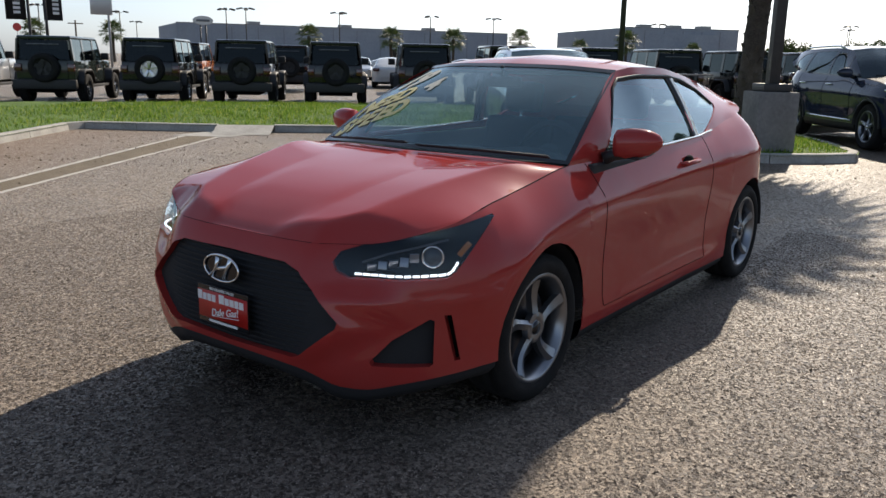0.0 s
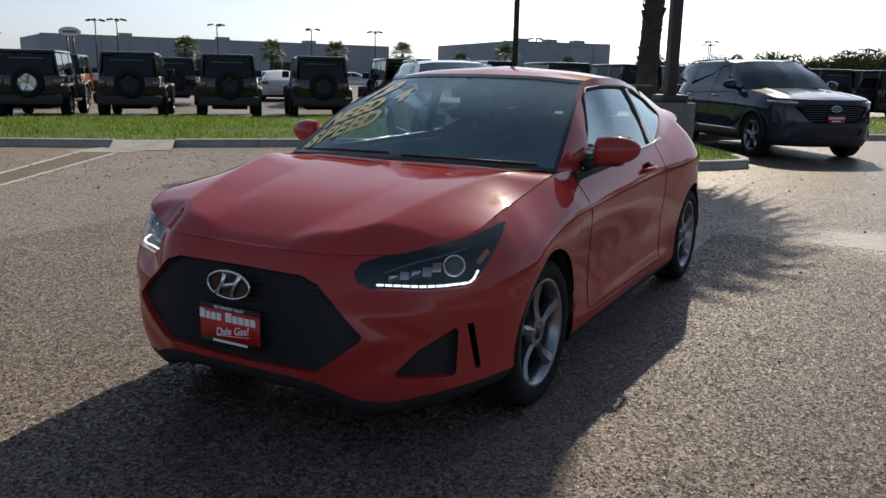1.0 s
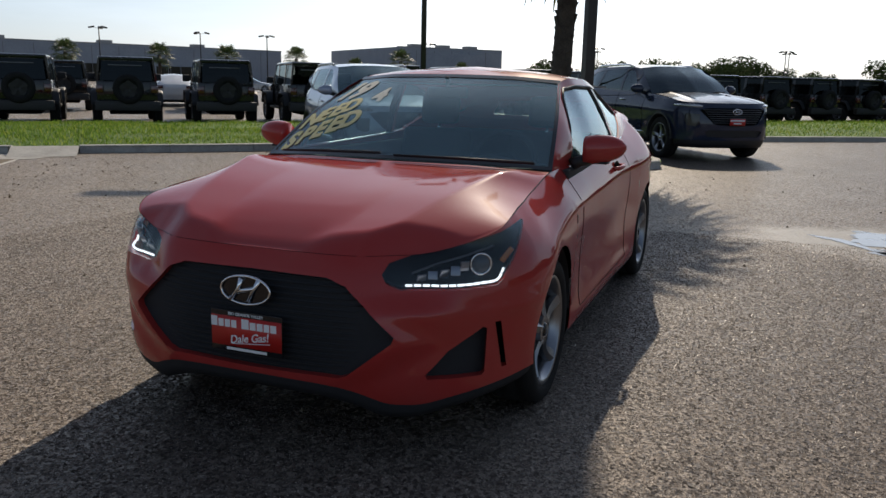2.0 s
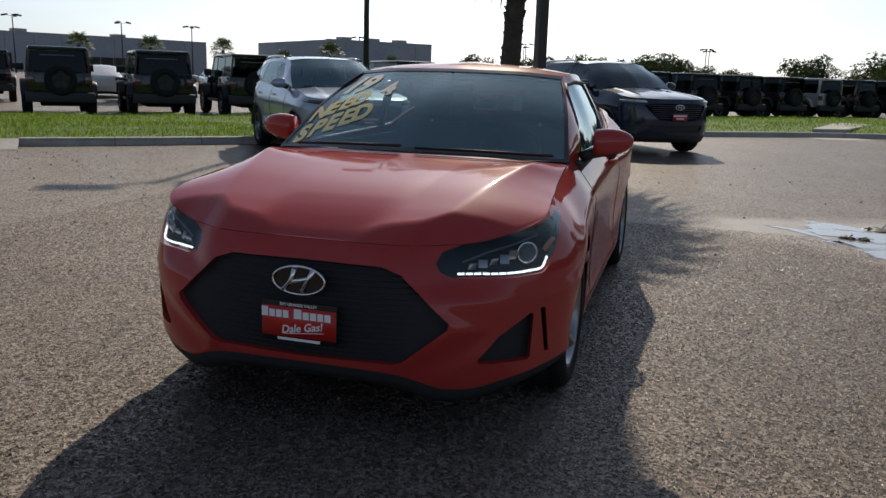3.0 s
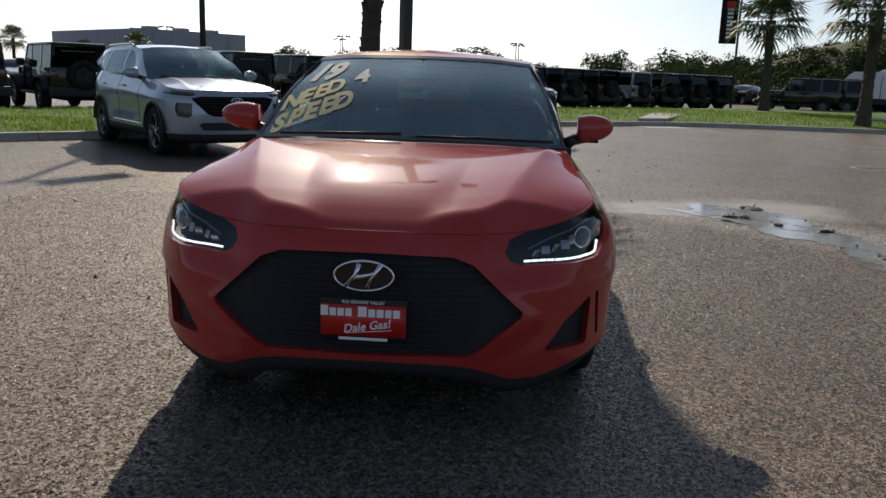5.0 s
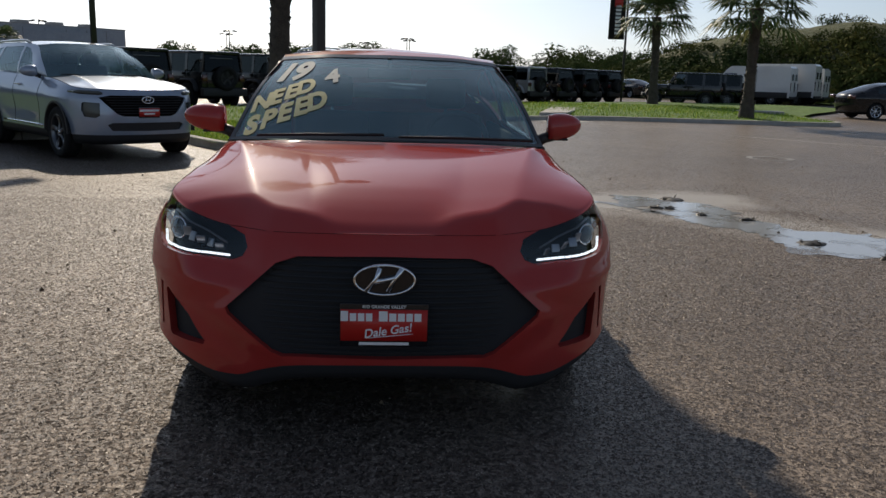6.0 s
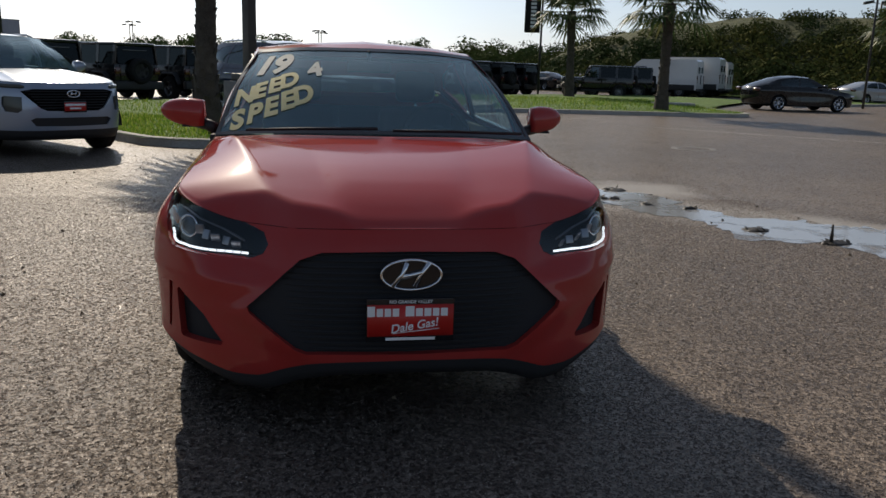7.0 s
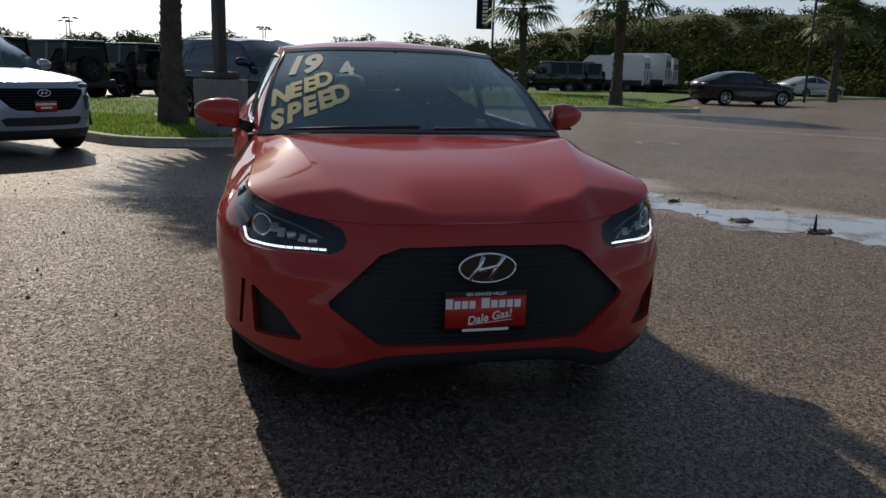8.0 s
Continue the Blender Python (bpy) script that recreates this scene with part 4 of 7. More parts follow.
def cabin(car, S):
    bm = bmesh.new()
    rows = []
    for x in np.linspace(-0.74, 0.74, 21):
        hump = 0.035 * math.exp(-((x - 0.37) / 0.17) ** 2) + 0.015 * math.exp(-(x / 0.14) ** 2)
        e = 0.16 * (abs(x) / 0.74) ** 2
        rows.append([Vector((x, 0.24 + e, 0.965)), Vector((x, 0.45 + e * 0.6, 0.955 + hump * 0.3)), Vector((x, 0.68, 0.955 + hump)), Vector((x, 0.76, 0.93 + hump)), Vector((x, 0.80, 0.85)), Vector((x, 0.74, 0.62)), Vector((x, 0.70, 0.45))])
    add_grid(bm, rows)
    part("dashboard", bm, INTERIOR, car, "black dashboard", recalc=True)
    part("cabin_floor", boxed(-0.76, 0.76, 0.35, 3.0, 0.34, 0.38), INTERIOR, car)
    for s in (1, -1):
        part("door_lining", boxed(s * 0.79 - 0.02, s * 0.79 + 0.02, 0.55, 2.9, 0.38, 0.95, 0.012), INTERIOR, car)
        seat_of(car, 0.37 * s, 1.38)
    part("rear_seat", boxed(-0.6, 0.6, 2.05, 2.5, 0.42, 0.58, 0.06), CLOTH, car)
    part("rear_backrest", boxed(-0.6, 0.6, -0.07, 0.07, 0, 0.52, 0.05, m=Matrix.Translation((0, 2.5, 0.52)) @ pose(0, 0, 0, -22)), CLOTH, car)
    # steering wheel on the driver's side
    m = Matrix.Translation((0.37, 0.88, 0.93)) @ pose(0, 0, 0, 66)
    bm = bmesh.new()
    rows = [[m @ Vector(((0.18 + 0.016 * math.cos(b)) * math.cos(a), (0.18 + 0.016 * math.cos(b)) * math.sin(a), 0.016 * math.sin(b))) for b in np.linspace(0, 2 * math.pi, 9)] for a in np.linspace(0, 2 * math.pi, 33)]
    add_grid(bm, rows)
    for a in (0, math.pi, -math.pi / 2):
        tube(bm, [m @ Vector((0.04 * math.cos(a), 0.04 * math.sin(a), -0.02)), m @ Vector((0.175 * math.cos(a), 0.175 * math.sin(a), 0))], 0.016, 6)
    lathe(bm, [(-0.03, 0.07), (0.01, 0.065), (0.018, 0.03), (0.02, 0.001)], 16, "z", m)
    part("steering_wheel", bm, INTERIOR, car, "black steering wheel")
    # inner mirror and sensor housing
    part("inner_mirror", boxed(-0.12, 0.12, 0.985, 1.01, 1.265, 1.325, 0.012), INTERIOR, car)
    part("mirror_stem", tubed([(0, 1.0, 1.31), (0, 1.0, 1.36), (0, 0.98, 1.375)], 0.012, 6), INTERIOR, car)
    part("headliner", boxed(-0.55, 0.55, 1.12, 2.75, 1.335, 1.345), INTERIOR, car)


def window_chalk(car, S):
    """Hand-lettered figures and words on the windscreen."""
    def place(u, v, tilt):
        sg = -1 if u < 0 else 1
        p = S.screen(abs(u), v)
        du = S.screen(abs(u) + 0.01, v) - S.screen(abs(u) - 0.01, v)
        dv = S.screen(abs(u), v + 0.01) - S.screen(abs(u), v - 0.01)
        p = Vector((p.x * sg, p.y, p.z))
        ex = Vector((du.x, du.y * sg, du.z * sg)).normalized()
        ey = Vector((dv.x * sg, dv.y, dv.z)).normalized()
        n = ex.cross(ey).normalized()
        ey = n.cross(ex)
        M = Matrix((ex, ey, n)).transposed().to_4x4()
        M.translation = p + n * 0.004
        return M @ Matrix.Diagonal((0.9, 1.52, 1, 1)) @ pose(0, 0, 0, 0, 0, tilt)
    glass = next(o for o in car.children if o.name.startswith("windscreen"))
    for text, size, u0, v0, du, dv, tilt, mat in CHALK_TEXT:
        for k, ch in enumerate(text):
            uc, vc = u0 + du * k, v0 + dv * k
            m = place(uc, vc, tilt)
            ob = writing(ch, size, mat, glass, m, "letter", bold=size * 0.045)
            # lay the letter on the curved glass
            sg = -1 if uc < 0 else 1
            flip = Vector((sg, 1, 1))
            su = (S.screen(abs(uc) + 0.01, vc) - S.screen(abs(uc) - 0.01, vc)) * 50
            sv = (S.screen(abs(uc), vc + 0.01) - S.screen(abs(uc), vc - 0.01)) * 50
            c, n = m.translation, m.col[2].to_3d().normalized()
            bl = bmesh.new()
            bl.from_mesh(ob.data)
            bmesh.ops.triangulate(bl, faces=bl.faces[:])
            bmesh.ops.subdivide_edges(bl, edges=bl.edges[:], cuts=2, use_grid_fill=True)
            bl.to_mesh(ob.data)
            bl.free()
            for v in ob.data.vertices:
                q = v.co - c
                lift = q.dot(n)
                q = (q - n * lift) * flip
                v0b = q.dot(sv) / sv.length_squared
                u0b = (q - sv * v0b).dot(su) / su.length_squared
                p = S.screen(min(0.99, max(0.0, abs(uc) + u0b)), min(0.99, max(0.01, vc + v0b)))
                v.co = p * flip + n * (0.004 + lift)


CHALK_TEXT = [("19", 0.215, -0.835, 0.72, 0.135, 0.012, 8, CHALKW),
              ("NEED", 0.138, -0.89, 0.35, 0.096, 0.054, 20, CHALK),
              ("4", 0.155, -0.43, 0.645, 0.1, 0.0, 18, CHALKW),
              ("SPEED", 0.146, -0.885, 0.125, 0.100, 0.056, 20, CHALK)]
the_hatchback = hatchback()

# ---- ground ----
def near_line(ma, pos, a, b):
    """Distance of a place from the line between two points of the plan, as a node output."""
    nt = ma.node_tree
    A, B = Vector((*a, 0)), Vector((*b, 0))
    d = (B - A)

    def vm(op, x, y):
        n = nt.nodes.new("ShaderNodeVectorMath")
        n.operation = op
        for i, val in enumerate((x, y)):
            if val is None:
                continue
            if isinstance(val, (tuple, Vector)):
                n.inputs[i].default_value = val
            else:
                nt.links.new(val, n.inputs[i])
        return n
    rel = vm("SUBTRACT", pos, A)
    dot = vm("DOT_PRODUCT", rel.outputs[0], d / d.length_squared)
    cl = nt.nodes.new("ShaderNodeClamp")
    nt.links.new(dot.outputs["Value"], cl.inputs[0])
    along = nt.nodes.new("ShaderNodeVectorMath")
    along.operation = "SCALE"
    along.inputs[0].default_value = d
    nt.links.new(cl.outputs[0], along.inputs["Scale"])
    off = vm("SUBTRACT", rel.outputs[0], along.outputs[0])
    return vm("LENGTH", off.outputs[0], None).outputs["Value"]


def math_node(ma, op, a, b=0.0):
    n = ma.node_tree.nodes.new("ShaderNodeMath")
    n.operation = op
    for i, val in enumerate((a, b)):
        if isinstance(val, (int, float)):
            n.inputs[i].default_value = val
        else:
            ma.node_tree.links.new(val, n.inputs[i])
    return n.outputs[0]


def vec_node(ma, op, a, b):
    n = ma.node_tree.nodes.new("ShaderNodeVectorMath")
    n.operation = op
    for i, val in enumerate((a, b)):
        if isinstance(val, tuple):
            n.inputs[i].default_value = val
        elif val is not None:
            ma.node_tree.links.new(val, n.inputs[i])
    return n.outputs[0]


def asphalt_material():
    """Worn asphalt: pale chips in a dark binder, stains, dried silt round the puddle."""
    ma = principled("worn_asphalt", (0.1, 0.1, 0.1), 0.8)
    lk = ma.node_tree.links
    geo = ma.node_tree.nodes.new("ShaderNodeNewGeometry")
    pos = geo.outputs["Position"]
    chips, big, fine, blot, broad = tex(ma, "Voronoi", 74), tex(ma, "Voronoi", 41), tex(ma, "Noise", 420, 2), tex(ma, "Noise", 1.1, 6), tex(ma, "Noise", 0.16, 4)
    for n in (chips, big, fine, blot, broad):
        lk.new(pos, n.inputs["Vector"])
    each = ma.node_tree.nodes.new("ShaderNodeSeparateColor")
    lk.new(chips.outputs["Color"], each.inputs[0])
    grey = ramp(ma, each.outputs[2], (0.0, (0.074, 0.060, 0.051)), (0.6, (0.089, 0.072, 0.061)), (0.84, (0.123, 0.099, 0.083)), (0.92, (0.183, 0.152, 0.127)), (1.0, (0.307, 0.257, 0.215)))
    gap = ramp(ma, chips.outputs["Distance"], (0.30, (1, 1, 1)), (0.85, (0.74, 0.74, 0.74)))
    c = mixed(ma, grey, gap, 1.0, "MULTIPLY")
    c = mixed(ma, c, ramp(ma, blot.outputs[0], (0.30, (0.80, 0.79, 0.79)), (0.65, (1.12, 1.11, 1.08))), 0.8, "MULTIPLY")
    c = mixed(ma, c, ramp(ma, broad.outputs[0], (0.35, (0.85, 0.85, 0.86)), (0.65, (1.2, 1.17, 1.12))), 0.8, "MULTIPLY")
    # brown earth washed over the bays at the far kerb
    soil_d = math_node(ma, "ADD", near_line(ma, pos, (-11.4, 4.4), (-8.6, 1.6)), math_node(ma, "MULTIPLY", blot.outputs[0], 2.2))
    soil = ramp(ma, math_node(ma, "DIVIDE", soil_d, 5.0), (0.30, (0.75, 0.75, 0.75)), (0.62, (0, 0, 0)))
    c = mixed(ma, c, (0.165, 0.108, 0.068), soil)
    # silt and damp round the puddle
    d = math_node(ma, "MINIMUM", near_line(ma, pos, (2.55, 5.0), (4.9, 2.1)), near_line(ma, pos, (2.2, 4.85), (3.5, 5.35)))
    wob = tex(ma, "Noise", 2.2, 5)
    lk.new(pos, wob.inputs["Vector"])
    d = math_node(ma, "ADD", d, math_node(ma, "MULTIPLY", wob.outputs[0], 0.7))
    silt = ramp(ma, d, (0.75 / 3, (0.85, 0.85, 0.85)), (1.20 / 3, (0, 0, 0)))
    dd = math_node(ma, "DIVIDE", d, 3.0)
    lk.new(dd, silt.node.inputs[0])
    c = mixed(ma, c, (0.36, 0.335, 0.30), silt)
    feed(ma, "Base Color", c)
    rough = mixed(ma, ramp(ma, each.outputs[1], (0.0, (0.95, 0.95, 0.95)), (0.8, (0.75, 0.75, 0.75)), (1.0, (0.36, 0.36, 0.36))), (0.45, 0.45, 0.45), silt)
    feed(ma, "Roughness", rough)
    bsdf(ma).inputs["Specular IOR Level"].default_value = 0.15
    # each chip lies askew by its own amount; silt fills the hollows
    vec = lambda op, a, b: vec_node(ma, op, a, b)
    lean = mixed(ma, (1.9, 1.9, 0.0), (0.15, 0.15, 0.0), silt)
    off = vec("SUBTRACT", chips.outputs["Color"], (0.5, 0.5, 0.5))
    tilt = vec("MULTIPLY", vec("MULTIPLY", off, vec("ABSOLUTE", off, None)), lean)
    tilt = vec("ADD", tilt, vec("MULTIPLY", vec("SUBTRACT", big.outputs["Color"], (0.5, 0.5, 0.5)), (0.16, 0.16, 0.0)))
    lk.new(vec("NORMALIZE", vec("ADD", tilt, (0.0, 0.0, 1.0)), None), bsdf(ma).inputs["Normal"])
    return ma


ASPHALT = asphalt_material()
CONCRETE = speckled("kerb_concrete", (0.28, 0.27, 0.245), (0.46, 0.44, 0.40), 3.0, 0.85, 90, 0.35, 0.006)
CONCRETED = speckled("base_concrete", (0.15, 0.146, 0.138), (0.25, 0.242, 0.228), 2.0, 0.85, 60, 0.35, 0.006)
TURF = speckled("turf", (0.055, 0.115, 0.012), (0.13, 0.22, 0.03), 1.3, 0.95, 45, 0.8, 0.04)
LINEPAINT = speckled("worn_line_paint", (0.32, 0.295, 0.26), (0.62, 0.59, 0.53), 5.0, 0.8, 120, 0.4, 0.003)
EARTH = speckled("bare_earth", (0.11, 0.085, 0.055), (0.19, 0.15, 0.10), 3.0, 0.95, 40, 0.8, 0.02)

bm = bmesh.new()
rings = [0, 3, 6, 10, 16, 26, 45, 90, 200, 600, 2500]
rows = [[Vector((r * math.cos(2 * math.pi * k / 48), 5 + r * math.sin(2 * math.pi * k / 48), 0.0)) for k in range(48)] for r in rings[1:]]
vs = add_grid(bm, rows, close=True)
hub_v = bm.verts.new((0, 5, 0))
for k in range(48):
    bm.faces.new((hub_v, vs[0][k], vs[0][(k + 1) % 48]))
bmesh.ops.recalc_face_normals(bm, faces=bm.faces)
if sum(f.normal.z for f in bm.faces) < 0:
    bmesh.ops.reverse_faces(bm, faces=bm.faces[:])
tagged(part("ground", bm, ASPHALT, smooth=False), "weathered grey-brown asphalt lot with pale stone chips", "asphalt", kind="structure")

# grass islands and verges, in plan
MAIN = [(-12.4, 5.3), (-10.6, 6.5), (-9.75, 7.25), (-8.0, 8.9), (-6.6, 10.35), (-4.75, 12.4), (-3.75, 11.15), (-3.2, 10.35), (-2.85, 9.85), (-2.3, 9.52), (-1.5, 9.40),
        (-0.85, 9.62), (-0.3, 10.2), (0.05, 10.75), (-0.02, 11.25), (-0.75, 12.6), (-2.75, 15.6), (-0.5, 18.2), (2.0, 19.9), (3.6, 21.2), (5.3, 22.3), (7.0, 22.9), (9.2, 22.85),
        (11.4, 22.75), (14.3, 22.6), (15.1, 23.0), (15.45, 23.8), (15.5, 25.6), (16.2, 28.0), (18.5, 31.5), (22.0, 36.0), (26.0, 42.0), (21.0, 46.0)]
BACK = [(12.45, 42.15), (-2.75, 26.25), (-11.35, 17.25), (-17.75, 10.45), (-21.5, 5.0), (-23.5, 0.5), (-20.0, -3.0), (-14.0, 0.4), (-12.2, 0.9), (-10.6, 2.0), (-10.35, 2.7), (-10.9, 3.4)]


def turf_patch(name, poly, label, rise=0.10, step=0.7):
    """A turf sheet inside its kerb, rising a little away from the edge."""
    bm = bmesh.new()
    vs = [bm.verts.new((x, y, 0)) for x, y in poly]
    bm.faces.new(vs)
    bmesh.ops.triangulate(bm, faces=bm.faces[:])
    for _ in range(5):
        long = [e for e in bm.edges if e.calc_length() > step * 2.2]
        if not long:
            break
        bmesh.ops.subdivide_edges(bm, edges=long, cuts=1)
        bmesh.ops.triangulate(bm, faces=[f for f in bm.faces if len(f.verts) > 3])
    edge = [(Vector((*a, 0)), Vector((*b, 0))) for a, b in zip(poly, poly[1:] + poly[:1])]
    for v in bm.verts:
        d = min((v.co - (a + (b - a) * max(0, min(1, (v.co - a).dot(b - a) / (b - a).length_squared)))).length for a, b in edge)
        v.co.z = 0.115 + rise * min(1, d / 2.5) + 0.03 * noise.noise(v.co * 0.8) * min(1, d)
    bm.normal_update()
    if sum(f.normal.z for f in bm.faces) < 0:
        bmesh.ops.reverse_faces(bm, faces=bm.faces[:])
    return tagged(part(name, bm, TURF), label, "grass", kind="structure")


turf = turf_patch("grass_verge", MAIN + BACK, "mown green grass verge behind a concrete kerb")
FARV = [(24.0, 34.2), (30, 38.0), (40, 44.0), (60, 53.0), (120, 80), (120, 130), (20, 130), (24, 75), (31, 52), (27, 40)]
turf_patch("grass_bank", FARV, "grass strip at the foot of the bank", 0.1, 6.0)


def kerb(name, line, gaps=(), width=0.16, high=0.14, label="poured concrete kerb with joints"):
    """A kerb of cast lengths along a line of the plan; gaps are stretches (from, to) of its length laid flush."""
    base = tagged(new(name), label, "kerb", kind="structure")
    pts = [Vector((*p, 0)) for p in line]
    total = sum((b - a).length for a, b in zip(pts, pts[1:]))

    def at(s):
        for a, b in zip(pts, pts[1:]):
            l = (b - a).length
            if s <= l:
                return a.lerp(b, s / l)
            s -= l
        return pts[-1]
    s = 0.0
    while s < total - 0.05:
        e = min(total, s + 1.5)
        for g0, g1 in gaps:
            for g in (g0, g1):
                if s + 0.02 < g < e:
                    e = g
        rows = []
        mid = (s + e) / 2
        h = 0.02 if any(g0 < mid < g1 for g0, g1 in gaps) else high
        for k in range(4):
            q = s + 0.006 + (e - s - 0.012) * k / 3
            p, t = at(q), (at(min(total, q + 0.08)) - at(max(0, q - 0.08))).normalized()
            n = Vector((-t.y, t.x, 0))
            rows.append([p + n * o + Vector((0, 0, z)) for o, z in ((0.0, -0.05), (0.012, h * 0.75), (0.022, h * 0.93), (0.045, h), (width - 0.02, h), (width, h - 0.01), (width, -0.05))])
        bm = bmesh.new()
        vs = add_grid(bm, rows)
        bm.faces.new(vs[0])
        bm.faces.new(vs[-1][::-1])
        part("kerb_length", bm, CONCRETE, base, smooth="auto", recalc=True)
        s = e
    return base


kerb("kerb_verge", [(-14.0, 0.4), (-12.2, 0.9), (-10.6, 2.0), (-10.35, 2.7), (-10.9, 3.4)] + MAIN[:29], gaps=((10.55, 11.6), ))
kerb("kerb_bank", FARV[:5])


def slab(name, poly, z0, z1, mat, label, category="pavement"):
    bm = bmesh.new()
    prism(bm, poly, z0, z1)
    return tagged(part(name, bm, mat, smooth=False, recalc=True), label, category, kind="structure")


slab("ramp_pad", [(-10.35, 6.75), (-9.45, 7.55), (-9.2, 6.35), (-10.05, 5.75)], -0.03, 0.006, CONCRETE, "flush concrete apron at the kerb opening")
bm = bmesh.new()
add_grid(bm, [[Vector((-10.30, 6.92, 0.122)), Vector((-10.19, 6.81, 0.120)), Vector((-10.01, 6.61, 0.06)), Vector((-9.75, 6.32, 0.009))], [Vector((-9.52, 7.63, 0.122)), Vector((-9.41, 7.53, 0.120)), Vector((-9.23, 7.33, 0.06)), Vector((-8.97, 7.03, 0.009))]])
tagged(part("ramp", bm, CONCRETE, recalc=True), "sloped concrete ramp through the kerb to the grass", "ramp", kind="structure")
slab("path_slab", [(4.7, 22.2), (5.7, 22.75), (7.3, 27.6), (6.2, 27.8)], 0.0, 0.235, CONCRETE, "short concrete path across the grass")
slab("path_apron", [(4.4, 21.55), (5.9, 22.35), (6.4, 21.7), (4.9, 20.9)], -0.03, 0.006, CONCRETE, "flush concrete apron at the kerb opening")
slab("drain_slab", [(14.0, 28.6), (16.0, 29.0), (16.2, 30.0), (14.2, 29.6)], 0.0, 0.25, CONCRETE, "flat concrete cover in the grass")


def stripe(a, b, w=0.10, label="worn pale line on the asphalt"):
    a, b = Vector((*a, 0)), Vector((*b, 0))
    n = Vector((-(b - a).y, (b - a).x, 0)).normalized() * w / 2
    bm = bmesh.new()
    rows = []
    rnd = random.Random(int(abs(a.x * 100)))
    k = max(4, int((b - a).length / 0.12))
    for i in range(k + 1):
        p = a.lerp(b, i / k)
        e0, e1 = (rnd.uniform(0.8, 1.05) for _ in range(2))
        rows.append([p + n * e0 + Vector((0, 0, 0.004)), p - n * e1 + Vector((0, 0, 0.004))])
    add_grid(bm, rows, flip=True)
    return tagged(part("ground_line", bm, LINEPAINT, smooth=False, recalc=True), label, "road marking", kind="structure")


slab("gutter", [(-9.95, 5.95), (-6.5, 0.9), (-5.9, 0.75), (-9.35, 6.2)], -0.02, 0.003, EARTH, "shallow concrete gutter silted up with brown earth", "gutter")
# these two are the gutter's pale concrete edges, drawn with the line-paint strip
stripe((-9.95, 5.95), (-6.5, 0.9), 0.09)
stripe((-9.35, 6.2), (-5.9, 0.75), 0.08)
stripe((8.6, 16.8), (15.5, 9.6), 0.12)
stripe((5.6, 21.0), (9.0, 19.4), 0.10)

# puddle
WATER = principled("puddle_water", (0.30, 0.30, 0.295), 0.10, 0.0, Specular_IOR_Level=0.8, IOR=1.45)
wn1 = tex(WATER, "Noise", 6.0, 2)
WATER.node_tree.links.new(coords(WATER), wn1.inputs["Vector"])
bump(WATER, wn1.outputs[0], 0.02, 0.01)
# the film of water breaks up into wet patches over the silt
wet, bare, wmx = tex(WATER, "Noise", 2.6, 6), WATER.node_tree.nodes.new("ShaderNodeBsdfTransparent"), WATER.node_tree.nodes.new("ShaderNodeMixShader")
WATER.node_tree.links.new(coords(WATER), wet.inputs["Vector"])
WATER.node_tree.links.new(ramp(WATER, wet.outputs[0], (0.36, (0.35, 0.35, 0.35)), (0.48, (1, 1, 1))), wmx.inputs[0])
WATER.node_tree.links.new(bare.outputs[0], wmx.inputs[1])
WATER.node_tree.links.new(bsdf(WATER).outputs[0], wmx.inputs[2])
WATER.node_tree.links.new(wmx.outputs[0], WATER.node_tree.nodes["Material Output"].inputs[0])


def puddle(spine, seed):
    """Standing water along a line of (x, y, half width) with a ragged edge."""
    cx, cy, cw = (curve_of(*[(k, p[i]) for k, p in enumerate(spine)]) for i in range(3))
    n = 160
    left, right = [], []
    for k in range(n + 1):
        t = (len(spine) - 1) * k / n
        d = Vector((cx(t + 0.05) - cx(t - 0.05), cy(t + 0.05) - cy(t - 0.05), 0)).normalized()
        if d.length == 0:
            d = Vector((1, 0, 0))
        q = Vector((-d.y, d.x, 0))
        p = Vector((cx(t), cy(t), 0.004))
        for side, sg in ((left, 1), (right, -1)):
            w = cw(t) * (1 + 0.75 * noise.noise((t * 1.4, seed, sg)) + 0.4 * noise.noise((t * 5, seed, sg * 3)) + 0.25 * noise.noise((t * 17, seed, sg * 7)))
            side.append(p + q * sg * max(0.01, w))
    bm = bmesh.new()
    add_grid(bm, [left, right], flip=True)
    return tagged(part("puddle", bm, WATER, smooth=False, recalc=True), "shallow rainwater puddle lying on the asphalt", "puddle", "puddles", "structure")


puddle([(2.55, 5.55, 0.03), (2.8, 5.15, 0.32), (3.05, 4.65, 0.48), (3.2, 4.1, 0.34), (3.5, 3.4, 0.36), (3.95, 2.75, 0.58), (4.5, 2.3, 0.62), (5.2, 1.75, 0.5), (6.1, 1.1, 0.25), (6.5, 0.8, 0.02)], 2.0)
puddle([(2.1, 5.1, 0.01), (2.35, 4.9, 0.06), (2.6, 4.55, 0.05), (2.8, 4.2, 0.01)], 5.0)

# sodden leaf litter caught in the water, one clump with a twig standing up
LITTER = speckled("sodden_litter", (0.018, 0.015, 0.011), (0.045, 0.036, 0.025), 40, 0.55, 160, 0.5, 0.004)


